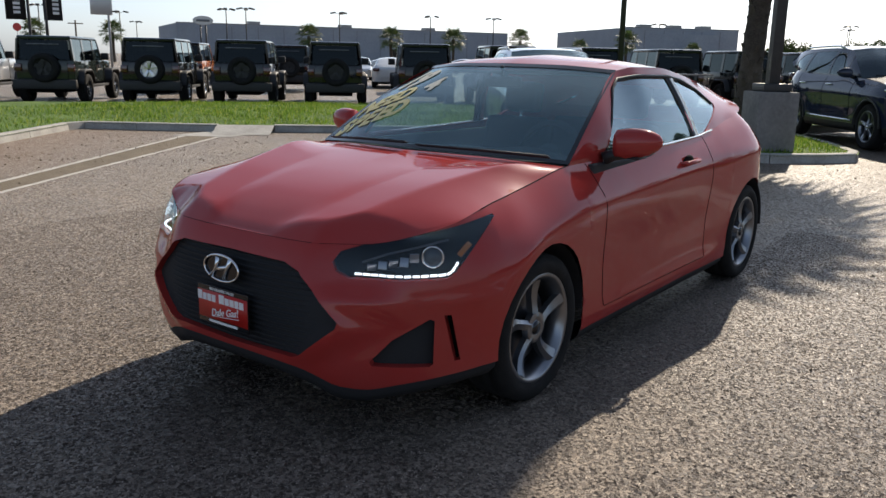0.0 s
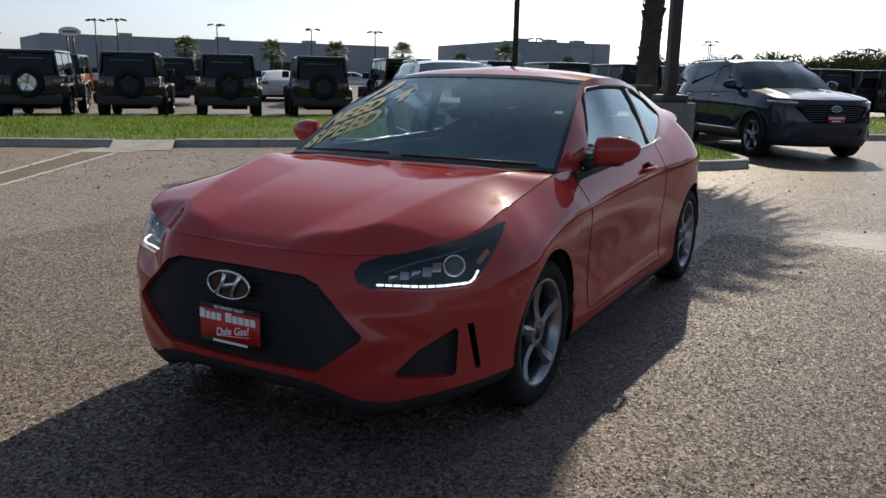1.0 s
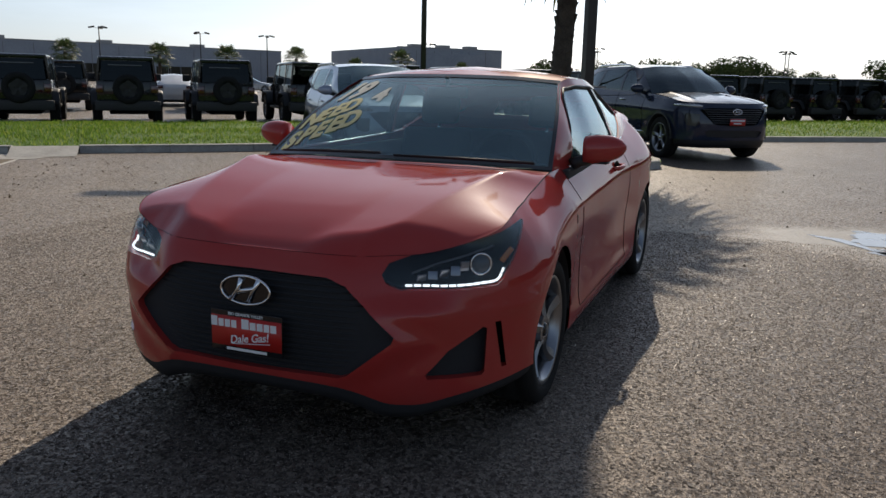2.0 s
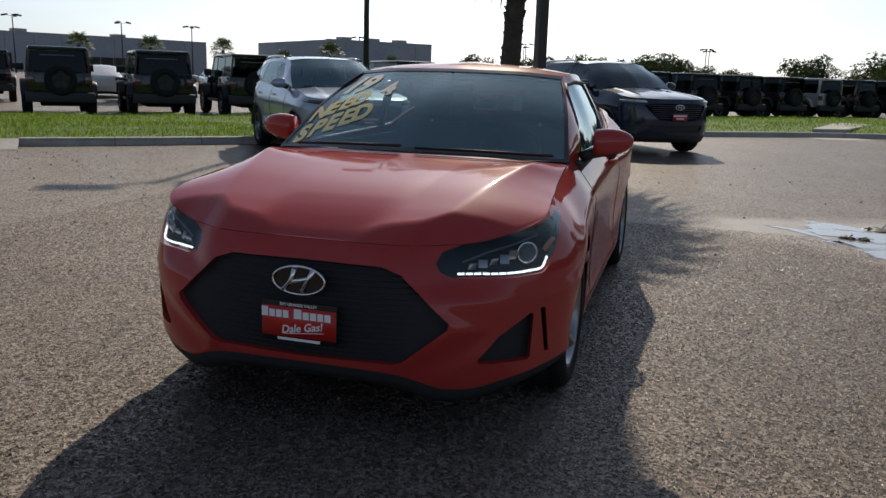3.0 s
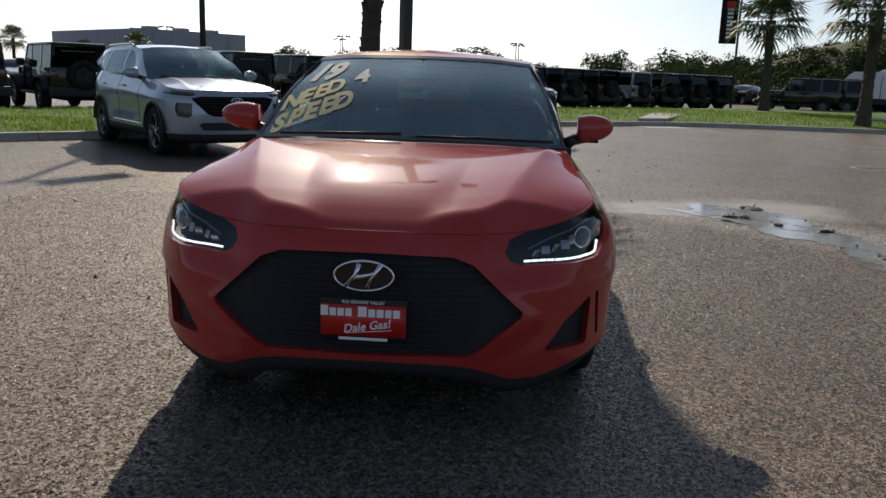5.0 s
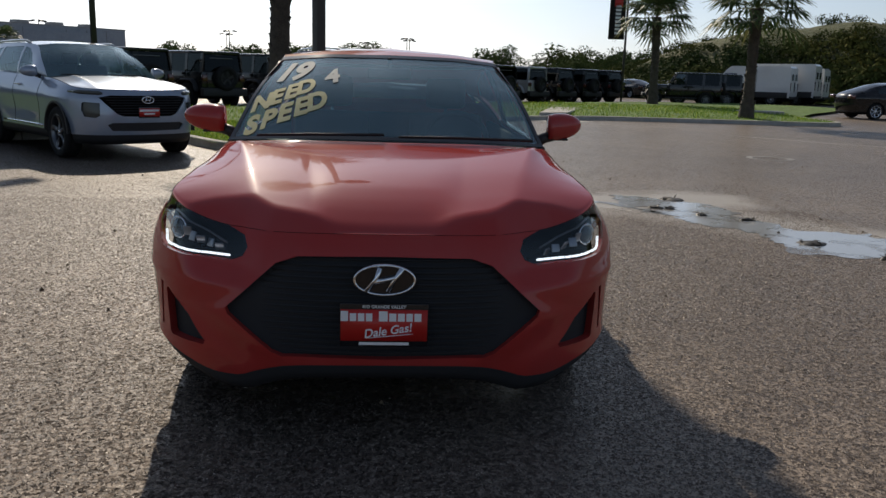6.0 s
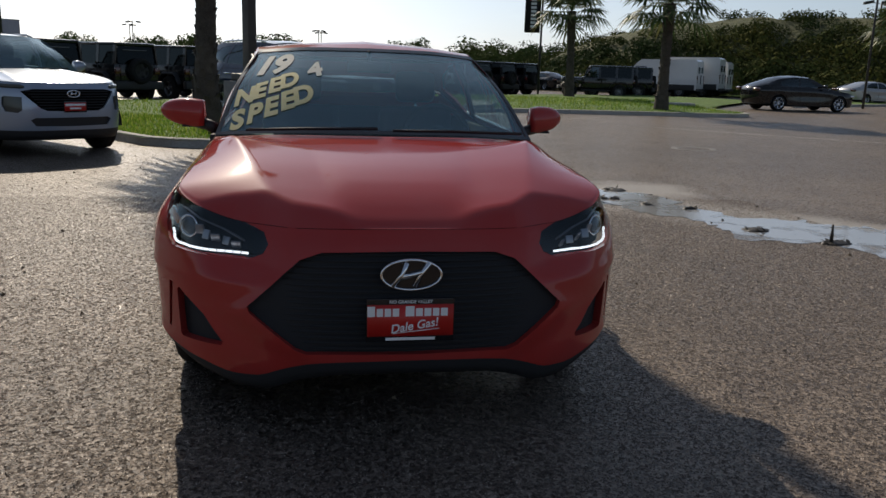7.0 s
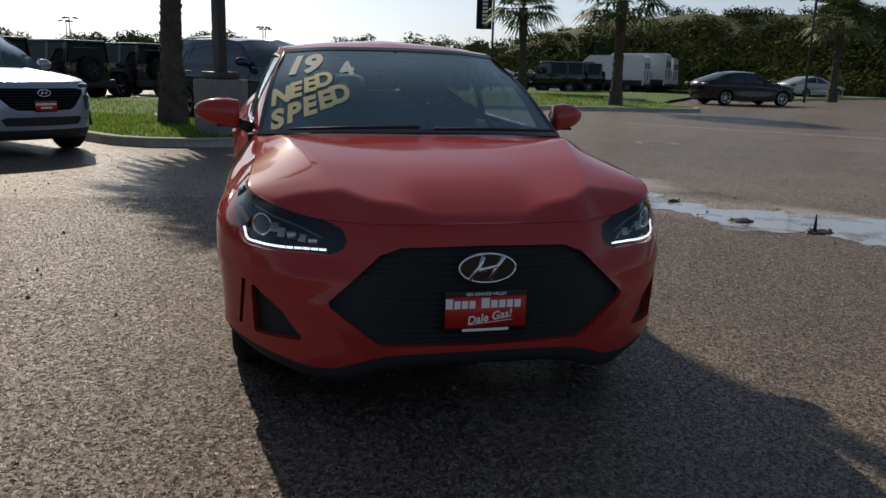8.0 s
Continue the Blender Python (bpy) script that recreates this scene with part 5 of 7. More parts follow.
def litter(x, y, long, wide, turn, seed, twig=0.0):
    """A low heap of matted leaves."""
    rnd = random.Random(seed)
    heap = empty("leaf_litter", pose(x, y, 0.004, 0, 0, turn), "dark sodden clump of leaves lying in the puddle", "leaf litter", "litter in the puddle")
    bm = bmesh.new()
    n = 22
    rows = []
    for i in range(6):
        f = i / 5
        rows.append([Vector((long * (1 - f ** 2) * math.cos(a) * (1 + 0.35 * noise.noise((math.cos(a) * 2, math.sin(a) * 2, seed))), wide * (1 - f ** 2) * math.sin(a) * (1 + 0.35 * noise.noise((math.cos(a) * 2, math.sin(a) * 2, seed + 9))),
                             0.028 * f + 0.006 * noise.noise((a * 2, f * 3, seed)) - 0.002)) for a in (2 * math.pi * k / n for k in range(n))])
    add_grid(bm, rows, close=True)
    part("mat", bm, LITTER, heap, recalc=True)
    for _ in range(7):
        a, r = rnd.uniform(0, 6.28), rnd.uniform(0.3, 1.0)
        p = Vector((long * r * math.cos(a), wide * r * math.sin(a), rnd.uniform(0.008, 0.022)))
        d = Vector((rnd.uniform(-1, 1), rnd.uniform(-1, 1), rnd.uniform(-0.2, 0.5))).normalized() * rnd.uniform(0.03, 0.06)
        q = d.cross(Vector((0, 0, 1))).normalized() * 0.014
        bm = bmesh.new()
        add_grid(bm, [[p - d, p - d], [p - q, p + q + Vector((0, 0, 0.004))], [p + d * 0.4 - q, p + d * 0.4 + q + Vector((0, 0, 0.004))], [p + d, p + d]])
        bmesh.ops.remove_doubles(bm, verts=bm.verts[:], dist=1e-5)
        bmesh.ops.solidify(bm, geom=bm.faces[:], thickness=0.002)
        part("leaf", bm, LITTER, heap, smooth=False)
    if twig:
        part("twig", tubed([(-long * 0.5, 0, 0.0), (-long * 0.5 + 0.006, 0.004, twig * 0.5), (-long * 0.5 - 0.002, 0.0, twig)], [0.016, 0.013, 0.007], 7), LITTER, heap, "upright broken twig")


for k, (x, y, long, wide, turn, twig) in enumerate(((3.16, 5.26, 0.15, 0.11, -40, 0), (2.79, 4.64, 0.08, 0.05, 0, 0), (2.93, 4.60, 0.06, 0.05, 30, 0), (3.13, 4.24, 0.07, 0.06, 70, 0), (3.48, 3.96, 0.08, 0.03, 10, 0),
                                                    (3.55, 2.85, 0.12, 0.10, 0, 0), (3.95, 2.30, 0.13, 0.09, 15, 0.16))):
    litter(x, y, long, wide, turn, k + 3.5, twig)

# drain cover
IRON = speckled("cast_iron", (0.012, 0.012, 0.012), (0.03, 0.028, 0.027), 12, 0.85, 90, 0.4, 0.003, Specular_IOR_Level=0.1)
drain = tagged(new("drain"), "round cast-iron drain cover in a concrete collar", "drain cover", kind="structure")
bm = bmesh.new()
lathe(bm, [(-0.03, 0.42), (0.004, 0.42), (0.008, 0.40), (0.004, 0.31), (-0.02, 0.30)], 40, "z", Matrix.Translation((6.85, 10.65, 0)))
part("collar", bm, CONCRETED, drain, smooth="auto", recalc=True)
bm = bmesh.new()
lathe(bm, [(-0.03, 0.30), (-0.016, 0.295), (-0.020, 0.22), (-0.014, 0.2), (-0.018, 0.001)], 40, "z", Matrix.Translation((6.85, 10.65, 0)))
part("iron_lid", bm, IRON, drain, smooth="auto", recalc=True)

# grass blades
BLADE = principled("grass_blade", (0.08, 0.16, 0.02), 0.6, 0.0, Specular_IOR_Level=0.2)
oi = BLADE.node_tree.nodes.new("ShaderNodeNewGeometry")
blade_tone = ramp(BLADE, oi.outputs["Random Per Island"], (0.0, (0.06, 0.12, 0.012)), (0.6, (0.15, 0.26, 0.03)), (1.0, (0.32, 0.36, 0.08)))
let_through(BLADE, blade_tone, 0.5)


def inside(poly, x, y):
    hit = False
    for (x0, y0), (x1, y1) in zip(poly, poly[1:] + poly[:1]):
        if (y0 > y) != (y1 > y) and x < (x1 - x0) * (y - y0) / (y1 - y0) + x0:
            hit = not hit
    return hit


def blades(poly, count, box2, seed, tall):
    """Loose blades of grass over a patch."""
    rnd = random.Random(seed)
    P, F = [], []
    edge = list(zip(poly, poly[1:] + poly[:1]))
    tries = 0
    while len(F) < count and tries < count * 6:
        tries += 1
        x, y = rnd.uniform(box2[0], box2[1]), rnd.uniform(box2[2], box2[3])
        if not inside(poly, x, y):
            continue
        d = min(math.hypot(x - (a[0] + (b[0] - a[0]) * t), y - (a[1] + (b[1] - a[1]) * t)) for a, b in edge
                for t in [max(0, min(1, ((x - a[0]) * (b[0] - a[0]) + (y - a[1]) * (b[1] - a[1])) / ((b[0] - a[0]) ** 2 + (b[1] - a[1]) ** 2)))])
        if d < 0.15 or rnd.random() < 0.35 * (noise.noise((x * 0.7, y * 0.7, 2)) + 0.5):
            continue
        z = 0.10 + 0.10 * min(1, d / 2.5) + 0.03 * noise.noise((x * 0.8, y * 0.8, 0)) * min(1, d)
        h = tall * rnd.uniform(0.5, 1.25) * (1 + 0.5 * noise.noise((x, y, 9)))
        w = rnd.uniform(0.006, 0.014) * (1 + h * 3)
        a = rnd.uniform(0, 2 * math.pi)
        lx, ly = h * rnd.uniform(-0.5, 0.5), h * rnd.uniform(-0.5, 0.5)
        i = len(P)
        P += [(x - w * math.cos(a), y - w * math.sin(a), z), (x + w * math.cos(a), y + w * math.sin(a), z), (x + lx, y + ly, z + h)]
        F.append((i, i + 1, i + 2))
    return P, F


def blade_stuff(name, poly, jobs, label):
    P, F = [], []
    for count, box2, seed, tall in jobs:
        p, f = blades(poly, count, box2, seed, tall)
        F += [tuple(i + len(P) for i in q) for q in f]
        P += p
    me = bpy.data.meshes.new(name)
    me.from_pydata(P, [], F)
    me.materials.append(BLADE)
    return tagged(new(name, me), label, "grass", kind="stuff")


blade_stuff("grass_blades", MAIN + BACK, [(15000, (-16, -4, 2, 12.5), 1, 0.075), (8000, (-4.8, 0.2, 9.3, 14.5), 2, 0.07), (14000, (-16, -2, 6, 20), 3, 0.08), (16000, (-2, 16, 15, 34), 4, 0.10)], "short green grass blades over the verge")
# fallen leaves, grit and small stones on the asphalt
rnd = random.Random(5)
P, F = [], []
for _ in range(500):
    x, y = rnd.uniform(-9, 7), rnd.uniform(-3, 12)
    if rnd.random() < 0.5:
        x, y = rnd.gauss(-8.3, 1.6), rnd.gauss(4.2, 1.8)
    s = rnd.uniform(0.006, 0.02)
    a = rnd.uniform(0, 6.3)
    i = len(P)
    P += [(x + s * math.cos(a), y + s * math.sin(a), 0.002), (x + s * math.cos(a + 2.1), y + s * math.sin(a + 2.1), 0.002), (x + s * math.cos(a + 4.2), y + s * math.sin(a + 4.2), 0.002), (x, y, 0.002 + s)]
    F += [(i, i + 1, i + 3), (i + 1, i + 2, i + 3), (i + 2, i, i + 3)]
me = bpy.data.meshes.new("grit")
me.from_pydata(P, [], F)
me.materials.append(EARTH)
tagged(new("grit", me), "scattered crumbs of earth and grit on the asphalt", "grit", kind="stuff")

# the stones that stand out of the worn asphalt
CHIP = principled("stone_chip", (0.2, 0.17, 0.13), 0.5, 0.0, Specular_IOR_Level=0.3)
ci = CHIP.node_tree.nodes.new("ShaderNodeNewGeometry")
feed(CHIP, "Base Color", ramp(CHIP, ci.outputs["Random Per Island"], (0.0, (0.080, 0.065, 0.054)), (0.55, (0.108, 0.088, 0.075)), (0.8, (0.189, 0.156, 0.130)), (1.0, (0.472, 0.401, 0.336))))
feed(CHIP, "Roughness", ramp(CHIP, ci.outputs["Random Per Island"], (0.0, (0.35, 0.35, 0.35)), (0.5, (0.7, 0.7, 0.7)), (1.0, (0.4, 0.4, 0.4))))
gen = np.random.default_rng(4)


def chip_field(x0, x1, y0, y1, per_m2, big):
    """Low three-sided stones, pressed into the ground, over a stretch of the plan."""
    n = int((x1 - x0) * (y1 - y0) * per_m2)
    c = np.stack([gen.uniform(x0, x1, n), gen.uniform(y0, y1, n), np.full(n, -0.0008)], 1)
    c = c[~((np.abs(c[:, 0]) < 0.75) & (c[:, 1] > -0.5) & (c[:, 1] < 3.0))]
    n = len(c)
    r, a = gen.uniform(0.55, 1.3, n) * big, gen.uniform(0, 6.283, n)
    v = np.empty((n, 4, 3))
    for k in range(3):
        b = a + k * 2.094 + gen.uniform(-0.35, 0.35, n)
        v[:, k] = c + np.stack([r * np.cos(b), r * np.sin(b), np.zeros(n)], 1)
    v[:, 3] = c + np.stack([gen.uniform(-0.6, 0.6, n) * r, gen.uniform(-0.6, 0.6, n) * r, r * gen.uniform(0.35, 0.95, n) + 0.0008], 1)
    f = np.arange(n)[:, None, None] * 4 + np.array([[0, 1, 3], [1, 2, 3], [2, 0, 3]])[None]
    return v.reshape(-1, 3), f.reshape(-1, 3)


fields = [chip_field(-2.6, 3.2, -2.2, 0.6, 10500, 0.0042), chip_field(-4.2, -0.75, 0.6, 4.6, 5200, 0.0054), chip_field(0.75, 4.4, 0.6, 4.6, 5600, 0.0053), chip_field(-4.2, -2.6, -1.6, 0.6, 5400, 0.0052), chip_field(3.2, 4.6, -1.6, 0.6, 5400, 0.0052)]
V = np.concatenate([v for v, f in fields])
base_i = np.cumsum([0] + [len(v) for v, f in fields])[:-1]
T = np.concatenate([f + o for (v, f), o in zip(fields, base_i)])
me = bpy.data.meshes.new("stone_chips")
me.vertices.add(len(V))
me.vertices.foreach_set("co", V.astype(np.float32).ravel())
me.loops.add(T.size)
me.loops.foreach_set("vertex_index", T.astype(np.int32).ravel())
me.polygons.add(len(T))
me.polygons.foreach_set("loop_start", np.arange(0, T.size, 3, dtype=np.int32))
me.update(calc_edges=True)
me.materials.append(CHIP)
tagged(new("stone_chips", me), "pale and dark stone chips standing out of the worn asphalt", "stone chips", kind="stuff")

# ---- other parked cars with a full skin ----
def flat_form(rows, nu, nv):
    for j, r in enumerate(rows):
        for i, p in enumerate(r):
            p.z += 0.012 * math.exp(-((i / nu - 0.62) / 0.06) ** 2) * min(1, 4 * j / nv)


def plain_sculpt(y, z):
    return 0.012 * math.exp(-abs(z - 0.86) / 0.06) - 0.02 * math.exp(-((z - 0.62) / 0.15) ** 2) * math.exp(-((y - 1.4) / 0.8) ** 4)


SUV = dict(
    super=(3.2, 2.4), y1=0.0, wb=2.765, arch=0.405, hub=0.362, nfront=24, nside=12,
    yf=curve_of((0.22, -0.84), (0.40, -0.90), (0.62, -0.92), (0.80, -0.90), (0.92, -0.86), (0.99, -0.80)),
    yr=curve_of((0.3, 3.70), (0.6, 3.80), (0.95, 3.80), (1.25, 3.68)),
    W=curve_of((-0.95, 0.945), (0, 0.945), (1.4, 0.935), (2.7, 0.945), (3.8, 0.90)),
    zt=curve_of((-0.92, 0.985), (-0.6, 1.0), (-0.3, 1.04), (0, 1.075), (0.5, 1.115), (1.2, 1.13), (2.4, 1.16), (3.2, 1.21), (3.8, 1.20)),
    lean=curve_of((-0.92, 0.0), (-0.5, 0.04), (-0.2, 0.09), (0.2, 0.12), (0.6, 0.12), (1.2, 0.09), (3.2, 0.11), (3.8, 0.13)),
    shoulder=0.28, mid=0.6, tuck=0.10, sculpt=plain_sculpt,
    chin=curve_of((0, 0.36), (0.5, 0.36), (0.95, 0.36)), rearlow=0.36, sill=0.38,
    yK=-0.42, ycowl=0.50, hoodmid=[(0, -0.66, 1.03), (0, -0.3, 1.085), (0, 0.05, 1.13), (0, 0.32, 1.155)], cowl=[(0.45, 0.40, 1.145)], hoodform=flat_form,
    A=(0.83, 0.53, 1.12), pillarbow=(0.01, -0.015, 0.025),
    rail=[(0.665, 1.32, 1.585), (0.68, 1.9, 1.622), (0.67, 2.8, 1.612), (0.63, 3.5, 1.545)],
    screentop=[(0, 1.20, 1.628), (0.36, 1.23, 1.62)], screenbase=[0.36, 1.158, (0.45, 0.425, 1.145)],
    rooftail=[(0, 3.66, 1.60), (0.3, 3.64, 1.585)], roofmid=[(0, 1.8, 1.668), (0, 2.8, 1.66)],
    tail=[(0.74, 3.60, 1.37)], yend=3.45, bulge=0.03)


def dress(S, car, body, cuts, panes, glass_mat):
    """Wall, hood, roof and glass of a car from its shell; cuts: (name, outline, u, facing, sink, material); panes: outlines in (y, z)."""
    wall, skin = S.wall(16), S.skin()
    for name, poly, u, f, sink, mat in cuts:
        piece, rim = cut_out(wall, poly, u, (0, 0, 1), f)
        flange(wall, rim, -Vector(f) * sink)
        for v in piece.verts:
            v.co -= Vector(f) * (sink - 0.004)
        if abs(Vector(f).x) < 0.01:
            both(name, piece, mat, car)
        else:
            pair(name, piece, mat, car)
    both("body", wall, body, car, smooth="auto")
    both("hood", skin["hood"], body, car)
    both("roof", skin["roof"], body, car)
    both("tailgate", skin["hatch"], body, car)
    both("windscreen", skin["screen"], glass_mat, car)
    side = skin["side"]
    for poly in panes:
        piece, rim = cut_out(side, poly, (0, 1, 0), (0, 0, 1), (1, 0, 0))
        flange(side, rim, (-0.02, 0, 0))
        for v in piece.verts:
            v.co.x -= 0.006
        pair("side_window", piece, glass_mat, car)
    pair("side_panel", side, body, car, smooth="auto")
    line = lambda pts, r=0.004: part("shut_line", tubed(pts, r, 4), DARK, car)
    for s in (1, -1):
        m = lambda p: Vector((p.x * s, p.y, p.z))
        line([m(S.nose(t)) for t in np.linspace(0, 1, 10)])
        line([m(S.seam(t)) for t in np.linspace(0, 1, 10)])
    return skin


def suv_detail(S, car, body, chrome_grille):
    P = SUV
    both("lower_cladding", S.skirt(0.14, 0.05), PLASTIC, car, "matt black lower cladding")
    part("underbody", boxed(-0.62, 0.62, -0.62, 3.5, 0.22, 0.55, 0.05), DARK, car)
    for y in (0.0, P["wb"]):
        bm = bmesh.new()
        rows = []
        for k in range(17):
            a = math.pi * k / 16
            c, s = math.cos(a), math.sin(a)
            rows.append([Vector((xx, y + rr * c, P["hub"] + rr * s)) for xx, rr in ((0.955, 0.445), (0.965, 0.42), (0.95, 0.40), (0.62, 0.42), (0.5, 0.2))])
        add_grid(bm, rows)
        pair("arch_trim", bm, PLASTIC, car)
        for s in (1, -1):
            wheel(car, 0.825 * s, y, 0.362, 0.25, 0.235, s, TWOTONE if chrome_grille else GUNMETAL, 5, 0.12, spoke_w=0.06)
    for s in (1, -1):
        m = lambda p: Vector((p.x * s, p.y, p.z))
        for y0, hi in ((0.66, 1.115), (1.72, 1.13), (2.78, 1.16)):
            part("shut_line", tubed([m(S.point(("s", y0, None), z) + Vector((0.001, 0, 0))) for z in np.linspace(0.44, hi, 9)], 0.004, 4), DARK, car)
        for y0 in (1.50, 2.55):
            h = m(S.point(("s", y0, None), 1.0))
            part("door_handle", tubed([h + Vector((-0.01 * s, -0.11, 0)), h + Vector((0.03 * s, -0.08, 0)), h + Vector((0.03 * s, 0.08, 0)), h + Vector((-0.01 * s, 0.11, 0))], 0.012, 6), CHROME, car)
        rail = [S.up(t) for t in np.linspace(0.36, 0.84, 10)]
        part("roof_rail", tubed([Vector((s * (p.x - 0.01), p.y, p.z + (0.035 if 0 < i < 9 else 0.0))) for i, p in enumerate(rail)], 0.020, 6), CHROME if chrome_grille else GREYP, car, "raised roof rail")
        part("sill_trim", tubed([m(S.point(("s", y, None), 0.43) + Vector((0.006, 0, 0))) for y in np.linspace(0.52, 2.2, 9)], 0.016, 6), CHROME, car, "bright sill strip")
        bm = bmesh.new()
        rows = []
        for i in range(9):
            f = i / 8
            r = max(0.08, math.sin(math.pi * min(1, 0.3 + 0.7 * f)) ** 0.5)
            rows.append([Vector((s * (0.90 + 0.22 * f), 0.78 + 0.04 * f + 0.07 * r * math.cos(a), 1.20 + 0.085 * r * math.sin(a))) for a in np.linspace(0, 2 * math.pi, 15)[:-1]])
        vs = add_grid(bm, rows, close=True)
        bm.faces.new(vs[0])
        bm.faces.new(vs[-1][::-1])
        mir = part("door_mirror", bm, body, car, recalc=True)
        part("mirror_foot", tubed([(s * 0.84, 0.76, 1.12), (s * 0.92, 0.78, 1.15)], 0.03, 6), PLASTIC, mir)
        # lit and plain lamps in the corners
        at = lambda x, z, out: next(p for p in [S.point(min((c for c in S.cols if c[0] == "f"), key=lambda c: abs(S.point(c, z).x - x)), z)]) + Vector((0.4 * out, -0.9 * out, 0))
        for z, x0, x1, mat, nm, r in ((0.93, 0.56, 0.88, LENS_SOLID if chrome_grille else PODLENS, "upper_lamp", 0.030),):
            part(nm, tubed([m(at(x, z + 0.05 * (x - x0), 0.0)) for x in np.linspace(x0, x1, 6)], [r * 0.5, r, r, r, r, r * 0.6], 8), mat, car, "slim clear lamp")
    bad = part("badge", bmesh_ring(0.085, 0.045, 0.008, (0, -0.915, 0.845), 20), CHROME, car, "chrome oval badge")
    for x0 in (-0.03, 0.03):
        part("badge_bar", tubed([(x0 - 0.012, -0.915, 0.815), (x0 + 0.012, -0.915, 0.875)], 0.009, 5), CHROME, bad)
    part("badge_bar", tubed([(-0.03, -0.915, 0.841), (0.03, -0.915, 0.849)], 0.008, 5), CHROME, bad)
    plate = part("dealer_plate", boxed(-0.155, 0.155, -0.945, -0.938, 0.60, 0.75, 0.002), GLOSSBLACK, car, "red and black dealer plate")
    part("plate_panel", boxed(-0.15, 0.15, -0.948, -0.945, 0.62, 0.73), SIGNRED, plate)
    part("letter_bar", boxed(-0.14, 0.14, -0.950, -0.948, 0.685, 0.715), SIGNWHITE, plate)
    part("letter_bar", boxed(-0.08, 0.08, -0.950, -0.948, 0.64, 0.665), SIGNWHITE, plate)
    for k in range(7):
        z = 0.66 + k * 0.036
        hw = 0.40 + 0.72 * (z - 0.63)
        part("grille_bar", tubed([(x, (1 - (abs(x) / 0.945) ** 3.2) ** (1 / 2.4) * P["yf"](z) + 0.012, z) for x in np.linspace(-hw, hw, 9)], 0.007, 5), GUNMETAL if chrome_grille else GRILLEBLACK, car)
    # seats and dash seen through the glass
    part("dashboard", boxed(-0.75, 0.75, 0.55, 0.95, 0.85, 1.12, 0.06), INTERIOR, car)
    part("cabin_floor", boxed(-0.85, 0.85, 0.5, 3.6, 0.5, 0.56), INTERIOR, car)
    for x in (-0.4, 0.4):
        for y in (1.6, 2.5):
            seat = part("seat", boxed(x - 0.26, x + 0.26, y - 0.25, y + 0.25, 0.56, 0.78, 0.06), CLOTH, car)
            part("backrest", boxed(-0.25, 0.25, -0.07, 0.07, 0, 0.58, 0.05, m=Matrix.Translation((x, y + 0.24, 0.74)) @ pose(0, 0, 0, -15)), CLOTH, seat)
            part("headrest", boxed(-0.13, 0.13, -0.05, 0.05, 0, 0.2, 0.04, m=Matrix.Translation((x, y + 0.38, 1.30))), CLOTH, seat)
    for s in (1, -1):
        part("tail_light", boxed(s * 0.70 - 0.06, s * 0.70 + 0.06, 3.56, 3.68, 1.0, 1.16, 0.03), REDLENS, car)
        part("wiper", tubed([(s * 0.35 - 0.3, 0.40 + 0.06 * (s < 0), 1.165), (s * 0.35 + 0.3, 0.42 + 0.05 * (s > 0), 1.16)], 0.010, 5), PLASTIC, car)


PODLENS = principled("lamp_pod", (0.05, 0.055, 0.05), 0.1)
LENS_SOLID = principled("lamp_solid", (0.5, 0.52, 0.55), 0.08, 0.6, Coat_Weight=1.0)


def suv(m, body, label, chrome_grille):
    S = Shell(SUV)
    car = empty("sport_utility_car", m, label, "car")
    du, df = (0.8, 0.6, 0), (0.6, -0.8, 0)
    cuts = [("grille", [(-0.1, 0.905), (0.50, 0.905), (0.64, 0.875), (0.58, 0.80), (0.44, 0.655), (0.36, 0.62), (-0.1, 0.61)], (1, 0, 0), (0, -1, 0), 0.03, DARK),
            ("lower_intake", [(-0.1, 0.53), (0.50, 0.53), (0.56, 0.50), (0.50, 0.42), (-0.1, 0.41)], (1, 0, 0), (0, -1, 0), 0.03, PLASTIC),
            ("headlight", [(0.035, 0.80), (0.25, 0.81), (0.285, 0.79), (0.295, 0.70), (0.255, 0.61), (0.09, 0.595), (0.035, 0.63)], du, df, 0.03, PODLENS)]
    panes = [[(0.98, 1.155), (1.33, 1.46), (1.48, 1.535), (1.66, 1.56), (1.70, 1.165)], [(1.76, 1.165), (1.74, 1.565), (2.60, 1.555), (2.72, 1.20)], [(2.80, 1.205), (2.68, 1.55), (3.05, 1.51), (3.30, 1.40), (3.35, 1.32)]]
    dress(S, car, body, cuts, panes, TINTED if chrome_grille else GLASS)
    suv_detail(S, car, body, chrome_grille)
    return car


suv(pose(-3.97, 8.80, 0, 0, 0, 41.5) @ Matrix.Scale(0.985, 4), SILVER, "silver-white sport utility car with black cladding, parked nose out", False)
suv(pose(0.5, 13.7, 0, 0, 0, 37) @ Matrix.Scale(1.09, 4), NIGHT, "dark blue sport utility car with a barred grille, parked nose out", True)

SEDAN = dict(SUV)
